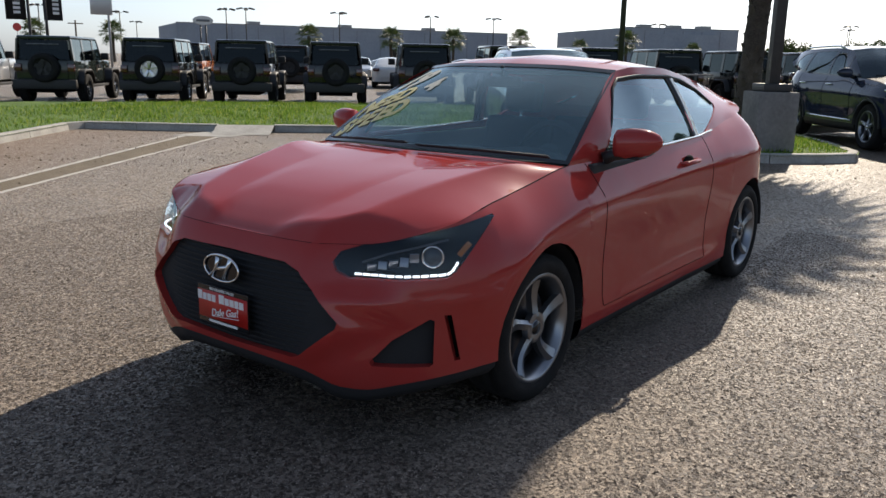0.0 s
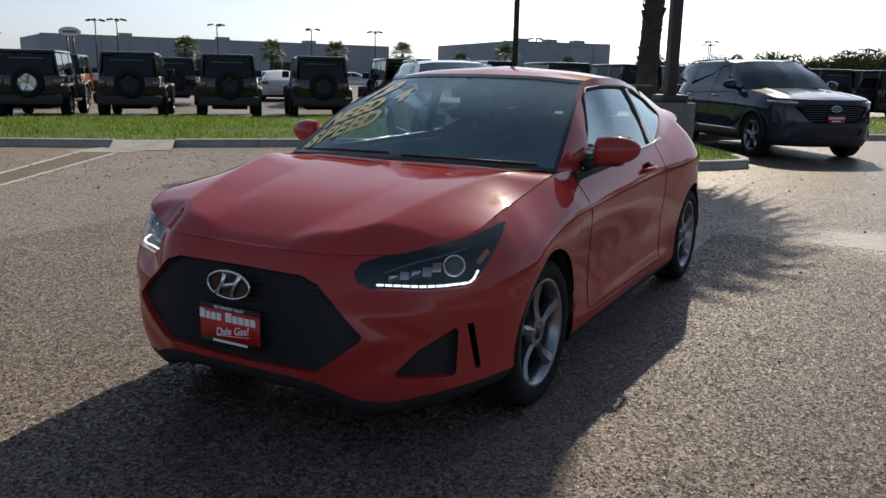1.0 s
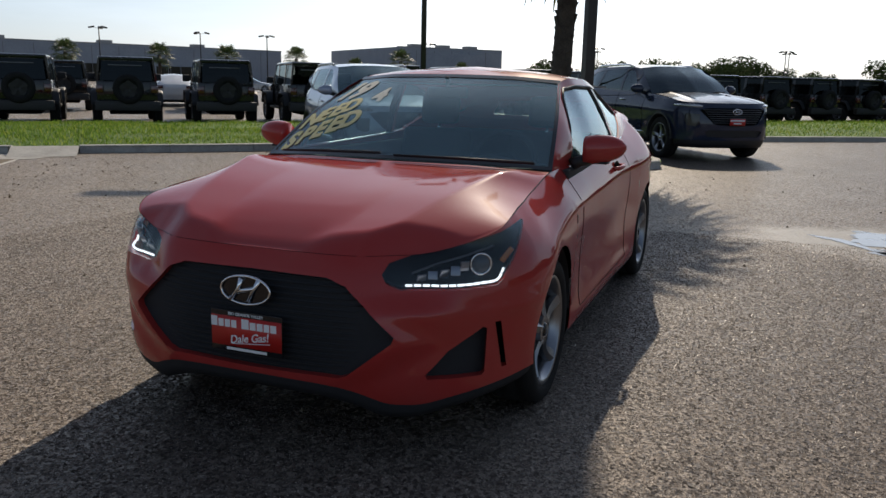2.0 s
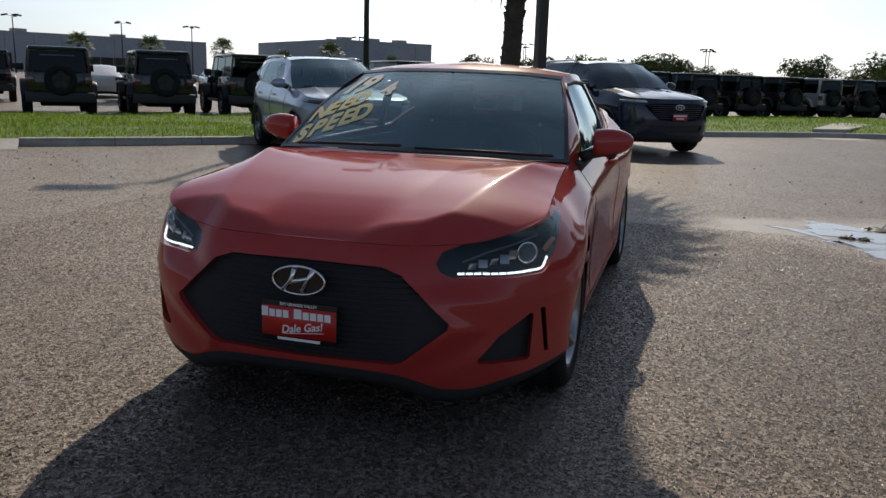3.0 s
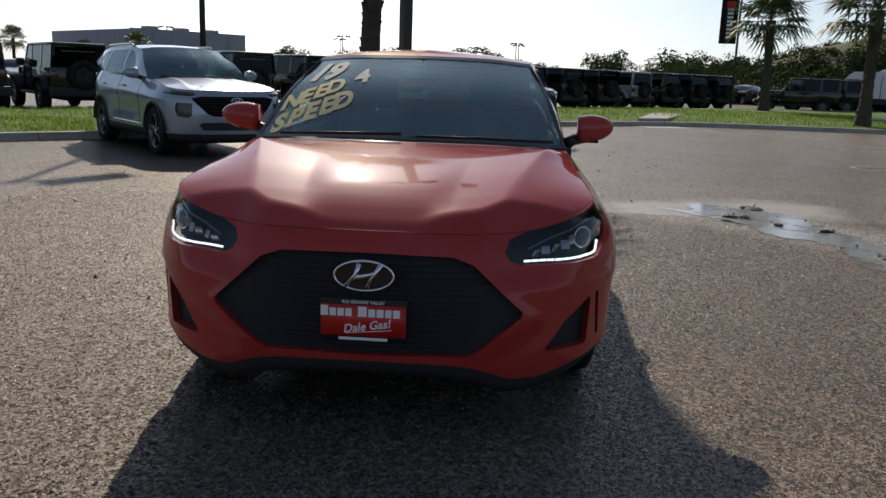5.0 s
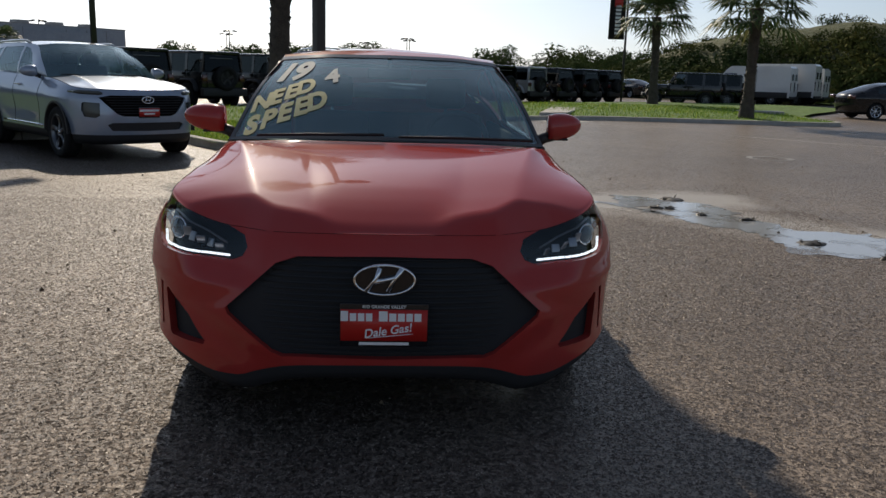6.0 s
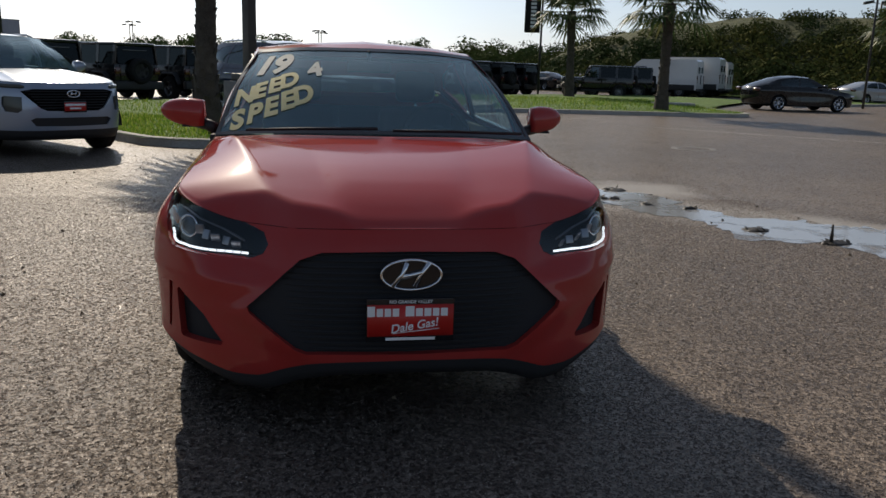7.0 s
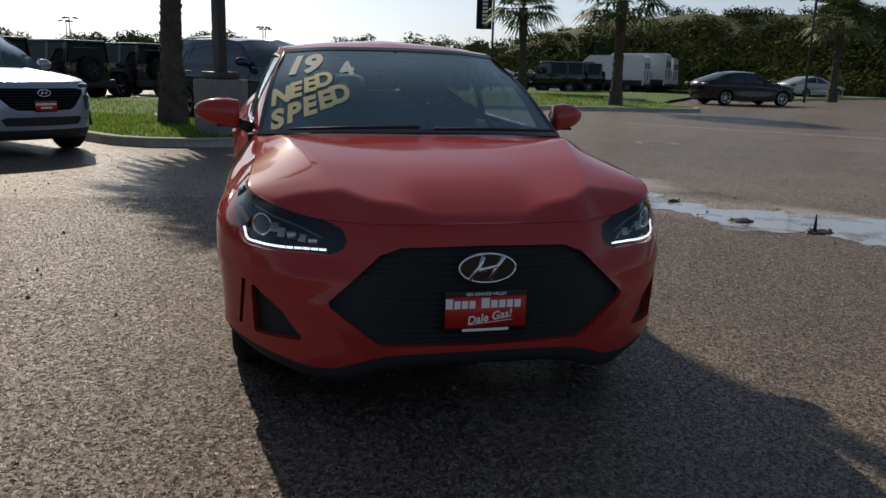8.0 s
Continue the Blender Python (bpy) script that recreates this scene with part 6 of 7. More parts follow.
SEDAN.update(
    wb=2.80, arch=0.36, hub=0.32, nfront=16, nside=8,
    yf=curve_of((0.2, -0.88), (0.4, -0.94), (0.6, -0.94), (0.72, -0.88)), yr=curve_of((0.3, 3.75), (0.6, 3.85), (0.85, 3.85), (1.0, 3.75)),
    W=curve_of((-0.95, 0.91), (3.8, 0.89)), zt=curve_of((-0.94, 0.70), (-0.4, 0.80), (0.0, 0.86), (0.5, 0.94), (1.5, 0.96), (2.6, 1.0), (3.3, 1.02), (3.85, 0.98)),
    chin=curve_of((0, 0.24), (0.9, 0.24)), rearlow=0.3, sill=0.24, mid=0.5, shoulder=0.22,
    hoodmid=[(0, -0.7, 0.78), (0, -0.3, 0.87), (0, 0.1, 0.94), (0, 0.32, 0.97)], cowl=[(0.45, 0.42, 0.96)],
    A=(0.79, 0.53, 0.95), rail=[(0.60, 1.35, 1.36), (0.61, 1.9, 1.385), (0.59, 2.5, 1.34), (0.56, 3.0, 1.20)],
    screentop=[(0, 1.22, 1.41), (0.33, 1.26, 1.40)], screenbase=[0.36, 0.975, (0.45, 0.44, 0.965)],
    rooftail=[(0, 3.05, 1.25), (0.3, 3.03, 1.235)], roofmid=[(0, 1.8, 1.455), (0, 2.4, 1.42)], tail=[(0.68, 3.32, 1.06)], yend=3.42, bulge=0.03)


def sedan(m, body, label, lamps=True):
    S = Shell(SEDAN)
    car = empty("saloon_car", m, label, "car", "far parked saloons" if not lamps else "")
    panes = [[(0.98, 0.985), (1.36, 1.28), (1.52, 1.335), (1.80, 1.345), (1.84, 0.995)], [(1.90, 0.995), (1.86, 1.345), (2.35, 1.31), (2.68, 1.18), (2.75, 1.03)]]
    dress(S, car, body, [], panes, TINTED)
    both("lower_trim", S.skirt(0.06, 0.05), PLASTIC, car)
    part("underbody", boxed(-0.62, 0.62, -0.6, 3.5, 0.18, 0.5, 0.05), DARK, car)
    for y in (0.0, 2.8):
        bm = bmesh.new()
        rows = [[Vector((xx, y + rr * math.cos(a), 0.32 + rr * math.sin(a))) for xx, rr in ((0.90, 0.36), (0.62, 0.37), (0.5, 0.2))] for a in np.linspace(0, math.pi, 13)]
        add_grid(bm, rows)
        pair("arch_liner", bm, PLASTIC, car)
        for s in (1, -1):
            wheel(car, 0.79 * s, y, 0.32, 0.225, 0.21, s, ALLOY, 7, 0.0, spoke_w=0.04)
    for s in (1, -1):
        part("tail_light", boxed(s * 0.66 - 0.16, s * 0.66 + 0.16, 3.66, 3.83, 0.80, 0.94, 0.03), REDLENS, car)
        part("headlight", boxed(s * 0.62 - 0.16, s * 0.62 + 0.16, -0.80, -0.60, 0.60, 0.71, 0.04), LENS_SOLID, car)
        part("door_mirror", boxed(s * 0.95 - 0.1, s * 0.95 + 0.1, 0.72, 0.85, 0.98, 1.10, 0.04), body, car)
        for y0 in (0.62, 1.85, 2.75):
            part("shut_line", tubed([Vector((s * (S.point(("s", y0, None), z).x + 0.001), y0, z)) for z in np.linspace(0.3, 0.95, 6)], 0.005, 4), DARK, car)
    return car


sedan(pose(23.3, 30.8, 0, 0, 0, 91) @ Matrix.Scale(1.06, 4), BLACKP, "black saloon car standing on the lot by the verge")

# ---- boxy off-roaders in the row behind the verge ----
def off_roader(m, body, label, spare=None, top=BLACKP):
    """Long off-roader with hard top; rear bumper at y = 0, nose towards +y."""
    car = empty("off_roader", m, label, "car", "off-roaders in a row")
    b = lambda name, *a, mat=body, bev=0.03, parent=car, lab="", mm=None: part(name, boxed(*a, bev, m=mm), mat, parent, lab, smooth="auto")
    b("tub", -0.78, 0.78, 0.10, 2.95, 0.56, 1.19, bev=0.05)
    b("hood", -0.66, 0.66, 2.95, 4.05, 0.80, 1.17, bev=0.09)
    b("radiator_face", -0.62, 0.62, 4.03, 4.12, 0.70, 1.14, bev=0.05)
    b("tailgate", -0.60, 0.60, 0.06, 0.11, 0.62, 1.16, bev=0.02)
    b("frame_rail", -0.55, 0.55, 0.1, 4.0, 0.40, 0.60, mat=DARK)
    # dark box added to close the bright gap below the tub
    b("gap_filler", -0.48, 0.50, 0.08, 1.4, 0.30, 0.52, mat=DARK, bev=0.04)
    b("rear_bumper", -0.84, 0.84, -0.08, 0.12, 0.40, 0.66, mat=PLASTIC, bev=0.04)
    b("front_bumper", -0.82, 0.82, 4.14, 4.32, 0.50, 0.68, mat=PLASTIC, bev=0.05)
    # hard top: roof, posts and glass
    b("hard_top", -0.71, 0.71, 0.13, 2.45, 1.74, 1.84, mat=top, bev=0.05)
    b("screen_header", -0.69, 0.69, 2.36, 2.56, 1.74, 1.82, mat=top, bev=0.03)
    lean = 0.06
    for s in (1, -1):
        for y0, y1 in ((0.10, 0.22), (0.98, 1.12), (1.95, 2.06)):
            bm = bmesh.new()
            rows = [[Vector((s * x, y, z)) for x, y in ((xo - 0.05, y0), (xo, y0), (xo, y1), (xo - 0.05, y1))] for z, xo in ((1.17, 0.775), (1.76, 0.715))]
            add_grid(bm, rows, close=True)
            part("roof_post", bm, top, car, smooth=False, recalc=True)
        bm = bmesh.new()
        tube(bm, [(s * 0.74, 2.78, 1.17), (s * 0.68, 2.48, 1.77)], 0.045, 6)
        part("screen_post", bm, body, car)
        for y0, y1 in ((0.22, 0.98), (1.12, 1.95), (2.06, 2.55)):
            bm = bmesh.new()
            add_grid(bm, [[Vector((s * 0.762, y0, 1.18)), Vector((s * 0.762, y1 + (0.18 if y0 > 2 else 0), 1.18))], [Vector((s * 0.705, y0, 1.75)), Vector((s * 0.705, y1 - (0.05 if y0 > 2 else 0), 1.75))]], flip=s > 0)
            part("side_window", bm, TINTED if y0 > 2 else PRIVACY, car)
        # flared arches
        for yc in (0.88, 3.62):
            bm = bmesh.new()
            pts = [(-0.58, 0.62), (-0.44, 0.86), (-0.30, 0.95), (0.30, 0.95), (0.44, 0.86), (0.56, 0.62)]
            rows = [[Vector((s * x, yc + y * (1 if x < 0.9 else 1.0), z + dz)) for x, dz in ((0.70, 0.0), (0.90, 0.0), (0.935, -0.03), (0.93, -0.07), (0.70, -0.06))] for y, z in pts]
            add_grid(bm, rows, close=True)
            part("arch_flare", bm, PLASTIC if body in (BLACKP, GREENP, ORANGEP) else body, car, smooth="auto", recalc=True)
            wheel(car, 0.79 * s, yc, 0.405, 0.235, 0.25, s, ALLOY if spare is not None else GUNMETAL, 5, 0.0, spoke_w=0.06)
        tl = b("tail_light", s * 0.70 - 0.09, s * 0.70 + 0.09, 0.02, 0.11, 0.88, 1.08, mat=REDLENS, bev=0.02)
        b("door_mirror", s * 0.92 - 0.11, s * 0.92 + 0.11, 2.52, 2.62, 1.20, 1.40, mat=PLASTIC, bev=0.03)
        for y0, y1 in ((1.05, 1.07), (2.0, 2.02), (2.86, 2.88)):
            part("shut_line", boxed(s * 0.782 - 0.004, s * 0.782 + 0.004, y0, y1 - 0.008, 0.60, 1.18), DARK, car)
        b("step_bar", s * 0.80 - 0.05, s * 0.80 + 0.05, 1.35, 3.05, 0.42, 0.50, mat=PLASTIC, bev=0.02)
    # rear glass and front glass
    bm = bmesh.new()
    add_grid(bm, [[Vector((-0.66, 0.10, 1.20)), Vector((0.66, 0.10, 1.20))], [Vector((-0.62, 0.16, 1.72)), Vector((0.62, 0.16, 1.72))]])
    rg = part("rear_window", bm, PRIVACY, car)
    b("defroster_strip", -0.45, 0.40, 0.125, 0.135, 1.60, 1.625, mat=GUNMETAL, bev=0.004, parent=rg)
    bm = bmesh.new()
    add_grid(bm, [[Vector((-0.70, 2.76, 1.18)), Vector((0.70, 2.76, 1.18))], [Vector((-0.66, 2.48, 1.75)), Vector((0.66, 2.48, 1.75))]], flip=True)
    part("windscreen", bm, TINTED, car)
    # spare wheel on the tailgate
    hold = empty("spare_wheel", pose(0.02, -0.06, 0.98), "", "")
    hold.parent = car
    bm = bmesh.new()
    lathe(bm, [(0.12, 0.22), (0.12, 0.36), (0.08, 0.395), (-0.08, 0.395), (-0.125, 0.36), (-0.13, 0.27), (-0.10, 0.235), (0.06, 0.225)], 36, "y")
    part("tyre", bm, RUBBER, hold, recalc=True)
    bm = bmesh.new()
    lathe(bm, [(-0.10, 0.24), (-0.09, 0.225), (-0.02, 0.20), (-0.02, 0.02)], 30, "y")
    for k in range(5):
        a = 2 * math.pi * k / 5 + 0.3
        rows = [[Vector((r * math.cos(a) - o * math.sin(a), -0.085 + 0.02 * (r < 0.1), r * math.sin(a) + o * math.cos(a))) for o in (-w, w)] for r, w in ((0.03, 0.03), (0.12, 0.028), (0.225, 0.06))]
        add_grid(bm, rows)
    part("rim", bm, spare or PLASTIC, hold, smooth="auto", recalc=True)
    # seats
    for x in (-0.36, 0.36):
        b("seat", x - 0.24, x + 0.24, 1.55, 1.72, 0.8, 1.48, mat=CLOTH, bev=0.05)
    b("rear_bench", -0.6, 0.6, 0.75, 0.92, 0.8, 1.42, mat=CLOTH, bev=0.05)
    return car


row = lambda k, back=0.0: (-14.6 + (k - 4) * 1.83 - 0.72 * back, 14.4 + (k - 4) * 1.91 + 0.69 * back)
black = off_roader(pose(*row(4), 0, 0, 0, 44), BLACKP, "black hard-top off-roader parked in a row behind the grass")
for k in (3, 5, 6, 7, 8, 9, 10, 11, 12, 13, 14, 15, 17, 18, 19):
    copy_thing(black, pose(*row(k), 0, 0, 0, 44 + (k * 37 % 5 - 2) * 0.6))
for k, back in ((3.4, 9.5), (5.6, 10.0), (8.3, 10.0), (11.2, 10.0), (14.0, 10.5)):
    copy_thing(black, pose(*row(k, back), 0, 0, 0, 44))
off_roader(pose(*row(2.05), 0, 0, 0, 44), BLACKP, "black off-roader with a bright alloy spare wheel on its tailgate", ALLOY)
off_roader(pose(*row(1.0), 0, 0, 0, 44), GREENP, "dark green hard-top off-roader parked in a row", None, GREENP)
silver = off_roader(pose(*row(0.0), 0, 0, 0, 46), GREYP, "silver off-roader with a silver hard top in the row", None, GREYP)
copy_thing(silver, pose(*row(16), 0, 0, 0, 44))
off_roader(pose(-23.9, 15.7, 0, 0, 0, 44), ORANGEP, "orange-brown off-roader with a black top in the second row", None, BLACKP)
for x, y in ((27.5, 52.0), (18.4, 41.6), (20.6, 44.0)):
    copy_thing(black, pose(x, y, 0, 0, 0, 75))

# ---- white vans ----
def van(m, label):
    car = empty("panel_van", m, label, "van", "white vans by the bank")
    prof = [(-1.0, 0.55), (-1.02, 0.95), (-0.85, 1.15), (-0.15, 1.35), (0.55, 2.25), (0.85, 2.48), (4.55, 2.52), (4.68, 2.40), (4.75, 1.0), (4.72, 0.5)]
    bm = bmesh.new()
    rows = []
    for y, z in prof:
        t = max(0, (z - 1.2) / 1.3)
        w = 0.99 - 0.12 * t * t
        rows.append([Vector((w * math.sin(a) if abs(math.sin(a)) < 0.999 else w * math.copysign(1, math.sin(a)), y, z)) for a in np.linspace(-math.pi / 2, math.pi / 2, 9)])
    add_grid(bm, rows)
    for s in (1, -1):
        pts = [bm.verts.new((s * (0.99 - 0.12 * max(0, (z - 1.2) / 1.3) ** 2), y, z)) for y, z in prof]
        bm.faces.new(pts if s > 0 else pts[::-1])
    bmesh.ops.remove_doubles(bm, verts=bm.verts[:], dist=0.001)
    part("body", bm, WHITEP, car, smooth="auto", recalc=True)
    part("underbody", boxed(-0.85, 0.85, -0.9, 4.6, 0.28, 0.6, 0.03), DARK, car)
    bm = bmesh.new()
    add_grid(bm, [[Vector((-0.88, -0.10, 1.42)), Vector((0.88, -0.10, 1.42))], [Vector((-0.80, 0.50, 2.20)), Vector((0.80, 0.50, 2.20))]])
    for v in bm.verts:
        v.co.y -= 0.02
    part("windscreen", bm, GLOSSBLACK, car)
    for s in (1, -1):
        part("side_window", boxed(s * 0.975 - 0.02, s * 0.975 + 0.02, 0.45, 1.25, 1.42, 2.0, 0.01), GLOSSBLACK, car)
        part("lower_trim", boxed(s * 0.99 - 0.015, s * 0.99 + 0.015, -0.6, 4.6, 0.48, 0.85, 0.01), PLASTIC, car)
        part("shut_line", boxed(s * 0.985 - 0.008, s * 0.985 + 0.008, 2.55, 2.57, 0.6, 2.2), DARK, car)
        part("tail_light", boxed(s * 0.90 - 0.06, s * 0.90 + 0.06, 4.71, 4.77, 0.95, 1.45, 0.01), REDLENS, car)
        part("rear_window", boxed(s * 0.42 - 0.20, s * 0.42 + 0.20, 4.71, 4.75, 1.62, 2.02, 0.01), TINTED, car)
        part("door_mirror", boxed(s * 1.10 - 0.10, s * 1.10 + 0.10, 0.30, 0.42, 1.35, 1.70, 0.03), PLASTIC, car)
        part("headlight", boxed(s * 0.75 - 0.16, s * 0.75 + 0.16, -1.03, -0.80, 0.85, 1.12, 0.04), LENS_SOLID, car)
        for y in (0.0, 3.6):
            wheel(car, 0.86 * s, y, 0.36, 0.21, 0.22, s, GUNMETAL, 6, 0, spoke_w=0.06)
    part("rear_bumper", boxed(-0.97, 0.97, 4.70, 4.85, 0.42, 0.60, 0.03), PLASTIC, car)
    part("door_latch", boxed(-0.02, 0.02, 4.74, 4.79, 0.9, 1.5, 0.005), PLASTIC, car)
    return car


v = van(pose(22.7, 52.2, 0, 0, 0, -130), "white panel van parked at the foot of the bank")
copy_thing(v, pose(25.05, 53.6, 0.0, 0, 0, -130) @ Matrix.Diagonal((1, 1, 1.09, 1)))
copy_thing(v, pose(26.75, 55.6, 0.0, 0, 0, -130) @ Matrix.Diagonal((1, 1, 1.0, 1)))

# far saloons in the lot behind, each on its own spot
far_silver = sedan(pose(-27.0, 42.0, 0, 0, 0, 40), GREYP, "silver saloon car far off in the lot", False)
far_black = sedan(pose(-30.5, 39.0, 0, 0, 0, 40), BLACKP, "black saloon car far off in the lot", False)
far_white = sedan(pose(-24.0, 45.5, 0, 0, 0, 40), WHITEP, "white saloon car far off in the lot", False)
for i, (x, y, a) in enumerate(((-34, 36, 40), (-37, 33, 40), (-20.5, 48.5, 40), (-44, 27, 40), (-17, 52, 40), (-50, 60, 130), (-45, 66, 130), (-40, 72, 130), (-60, 50, 130), (-33, 80, 130), (40, 48.5, 95), (-26, 30, 220), (37.2, 44.5, 100), (18.2, 62, 200), (22, 66, 200), (26.5, 70, 200))):
    copy_thing((far_silver, far_black, far_white)[i % 3], pose(x, y, 0, 0, 0, a))

# ---- lamp posts, the near post on its concrete base, signs ----
STEEL = speckled("dark_bronze_steel", (0.02, 0.019, 0.018), (0.04, 0.037, 0.034), 6, 0.5, 80, 0.1, 0.001)
GALV = speckled("grey_steel", (0.25, 0.25, 0.25), (0.38, 0.38, 0.38), 6, 0.5)
LAMPGLASS = principled("lamp_glass", (0.5, 0.5, 0.48), 0.2)


def lamp_post(m, high, heads, label, thick=0.07, arm=0.55, slim=1.0):
    post = empty("lamp_post", m, label, "lamp post", "lot lamp posts")
    part("pole", tubed([(0, 0, -0.1), (0, 0, high)], [thick, thick * 0.7], 10), STEEL, post)
    for k in range(heads):
        a = 2 * math.pi * k / heads
        c, s = math.cos(a), math.sin(a)
        part("arm", tubed([(0, 0, high - 0.15), (arm * c, arm * s, high)], 0.03, 6), STEEL, post)
        q = Matrix.Translation((arm * c * 1.5, arm * s * 1.5, high + 0.02)) @ pose(0, 0, 0, 0, 0, math.degrees(a)) @ pose(0, 0, 0, 0, 12)
        head = part("lamp_head", boxed(-0.46, 0.46, -0.32 * slim, 0.32 * slim, -0.13 * slim, 0.13 * slim, 0.05 * slim, m=q), STEEL, post)
        part("lamp_glass", boxed(-0.36, 0.36, -0.25 * slim, 0.25 * slim, -0.145 * slim, -0.128 * slim, 0.0, m=q), LAMPGLASS, head)
    return post


def square_tube(bm, x, y, z0, z1, h):
    box(bm, x - h, x + h, y - h, y + h, z0, z1, 0.012)


base = tagged(part("concrete_plinth", boxed(-0.31, 0.31, -0.31, 0.31, 0.0, 0.90, 0.02, m=pose(-1.2, 10.35, 0.12, 0, 0, 40)), CONCRETED, smooth="auto"), "square cast concrete plinth standing in the grass", "plinth")
near_post = empty("lamp_post", pose(-1.2, 10.35, 1.02, 0, 0, 40), "dark square steel lamp post on a concrete base", "lamp post")
bm = bmesh.new()
square_tube(bm, 0, 0, 0.0, 7.4, 0.082)
part("pole", bm, STEEL, near_post, smooth="auto")
part("base_cover", boxed(-0.22, 0.22, -0.22, 0.22, 0.0, 0.12, 0.02), STEEL, near_post)
for s in (1, -1):
    part("lamp_head", boxed(s * 0.55 - 0.32, s * 0.55 + 0.32, -0.24, 0.24, 7.25, 7.45, 0.04), STEEL, near_post)
lamp_post(pose(-7.75, 18.76, 0.1, 0, 0, 51), 8.35, 2, "dark steel lamp post with two heads in the verge", 0.085, slim=0.55)
tall = lamp_post(pose(-105.9, 107.6, 0), 9.2, 3, "tall lamp post with a cluster of heads over the far lot", 0.13, 0.8)
for x, y in ((-141.5, 70.4), (-147.4, 89.3), (-117.7, 91.5), (-113, 92.0), (-97.1, 123.2), (-89.9, 134), (-67.8, 162.6), (-38.8, 196), (4.2, 200), (-6.8, 230), (-35, 179.4), (3.4, 190), (-7.3, 222), (56.4, 72.0), (-200, 140), (-190, 120), (-180, 128)):
    copy_thing(tall, pose(x, y, 0, 0, 0, (x * 7) % 90))
copy_thing(tall, pose(28.5, 35.2, 0.1, 0, 0, 20) @ Matrix.Diagonal((0.5, 0.5, 1.0, 1)))


def banner(m, wide, z0, z1, label):
    """A black banner on a pole, its lettering as plain bars."""
    post = empty("banner_post", m, label, "banner")
    part("pole", tubed([(0, 0, -0.1), (0, 0, z1 + 0.3)], 0.06, 8), STEEL, post)
    bm = bmesh.new()
    rows = [[Vector((-wide - 0.08 + wide * u, 0.03 * math.sin(3 * u + 4 * v), z0 + (z1 - z0) * v)) for u in np.linspace(0, 1, 6)] for v in np.linspace(0, 1, 12)]
    add_grid(bm, rows)
    bmesh.ops.solidify(bm, geom=bm.faces[:], thickness=0.008)
    flag = part("banner_cloth", bm, speckled("banner_black", (0.012, 0.012, 0.013), (0.02, 0.02, 0.022), 4, 0.8), post, "black cloth banner")
    z = z0 + 0.12 * (z1 - z0)
    for k in range(8):
        h = (z1 - z0) * 0.055
        part("letter_bar", boxed(-wide * 0.72, -wide * 0.38, -0.045, -0.040, z, z + h), SIGNWHITE, flag, smooth=False)
        z += h * 1.6
    part("emblem", boxed(-wide * 0.8, -wide * 0.3, -0.045, -0.040, z1 - 0.25 * (z1 - z0), z1 - 0.06 * (z1 - z0)), SIGNRED, flag)
    return post


banner(pose(12.5, 40.7, 0.1, 0, 0, -12), 0.85, 3.35, 5.6, "tall black banner with red emblem on a dark pole")
banner(pose(-31.6, 14.1, 0.0, 0, 0, 62), 0.75, 2.65, 4.6, "black banner with pale lettering bars on a pole")
banner(pose(-31.2, 14.6, 0.0, 0, 0, 62), -0.70, 2.65, 4.6, "black banner with pale lettering bars on a pole")

sign = empty("pylon_sign", pose(-49.3, 27.8, 0, 0, 0, 60), "pale square pylon sign on a thick white post", "sign")
part("post", tubed([(0.35, 0, 0), (0.35, 0, 5.4)], 0.08, 10), GALV, sign)
part("board", boxed(-0.75, 0.6, -0.12, 0.12, 3.85, 5.3, 0.04), GREYP, sign)
oval = empty("oval_sign", pose(-128.9, 94.9, 0.8, 0, 0, 54), "oval sign board on two posts far off", "sign")
bm = bmesh.new()
lathe(bm, [(-0.2, 0.001), (-0.2, 0.95), (-0.12, 1.0), (0.12, 1.0), (0.2, 0.95), (0.2, 0.001)], 32, "y", Matrix.Translation((0, 0, 6.8)) @ Matrix.Diagonal((1.85, 1, 0.85, 1)))
part("board", bm, GREYP, oval, smooth="auto", recalc=True)
part("emblem", boxed(-1.2, 1.2, -0.26, -0.2, 6.6, 7.0, 0.05), GUNMETAL, oval)
for x in (-0.5, 0.5):
    part("post", tubed([(x, 0, -0.8), (x, 0, 6.2)], 0.14, 8), STEEL, oval)
dot = empty("round_sign", pose(-60.5, 27.5, 0, 0, 0, 62), "small round red sign on a thin post", "sign")
bm = bmesh.new()
lathe(bm, [(-0.04, 0.001), (-0.04, 0.29), (0.04, 0.29), (0.04, 0.001)], 24, "y", Matrix.Translation((0, 0, 3.15)))
part("disc", bm, principled("sign_red_plain", (0.6, 0.06, 0.05), 0.5), dot, smooth="auto", recalc=True)
part("post", tubed([(0, 0.06, 0), (0, 0.06, 3.2)], 0.03, 6), GALV, dot)
util = empty("utility_pole", pose(-158, 86, 0, 0, 0, 60), "wooden utility pole with a crossarm", "utility pole")
part("pole", tubed([(0, 0, 0), (0, 0, 7.6)], 0.16, 8), speckled("weathered_pole", (0.09, 0.07, 0.05), (0.16, 0.13, 0.10), 3, 0.9), util)
part("crossarm", boxed(-1.4, 1.4, -0.08, 0.08, 6.9, 7.1), EARTH, util)
copy_thing(util, pose(-14, 240, 0, 0, 0, 10))
copy_thing(util, pose(60, 190, 0, 0, 0, 10))

# ---- buildings far off ----
STUCCO = speckled("grey_panel_wall", (0.29, 0.315, 0.35), (0.37, 0.395, 0.43), 0.25, 0.85, 20, 0.15, 0.01)


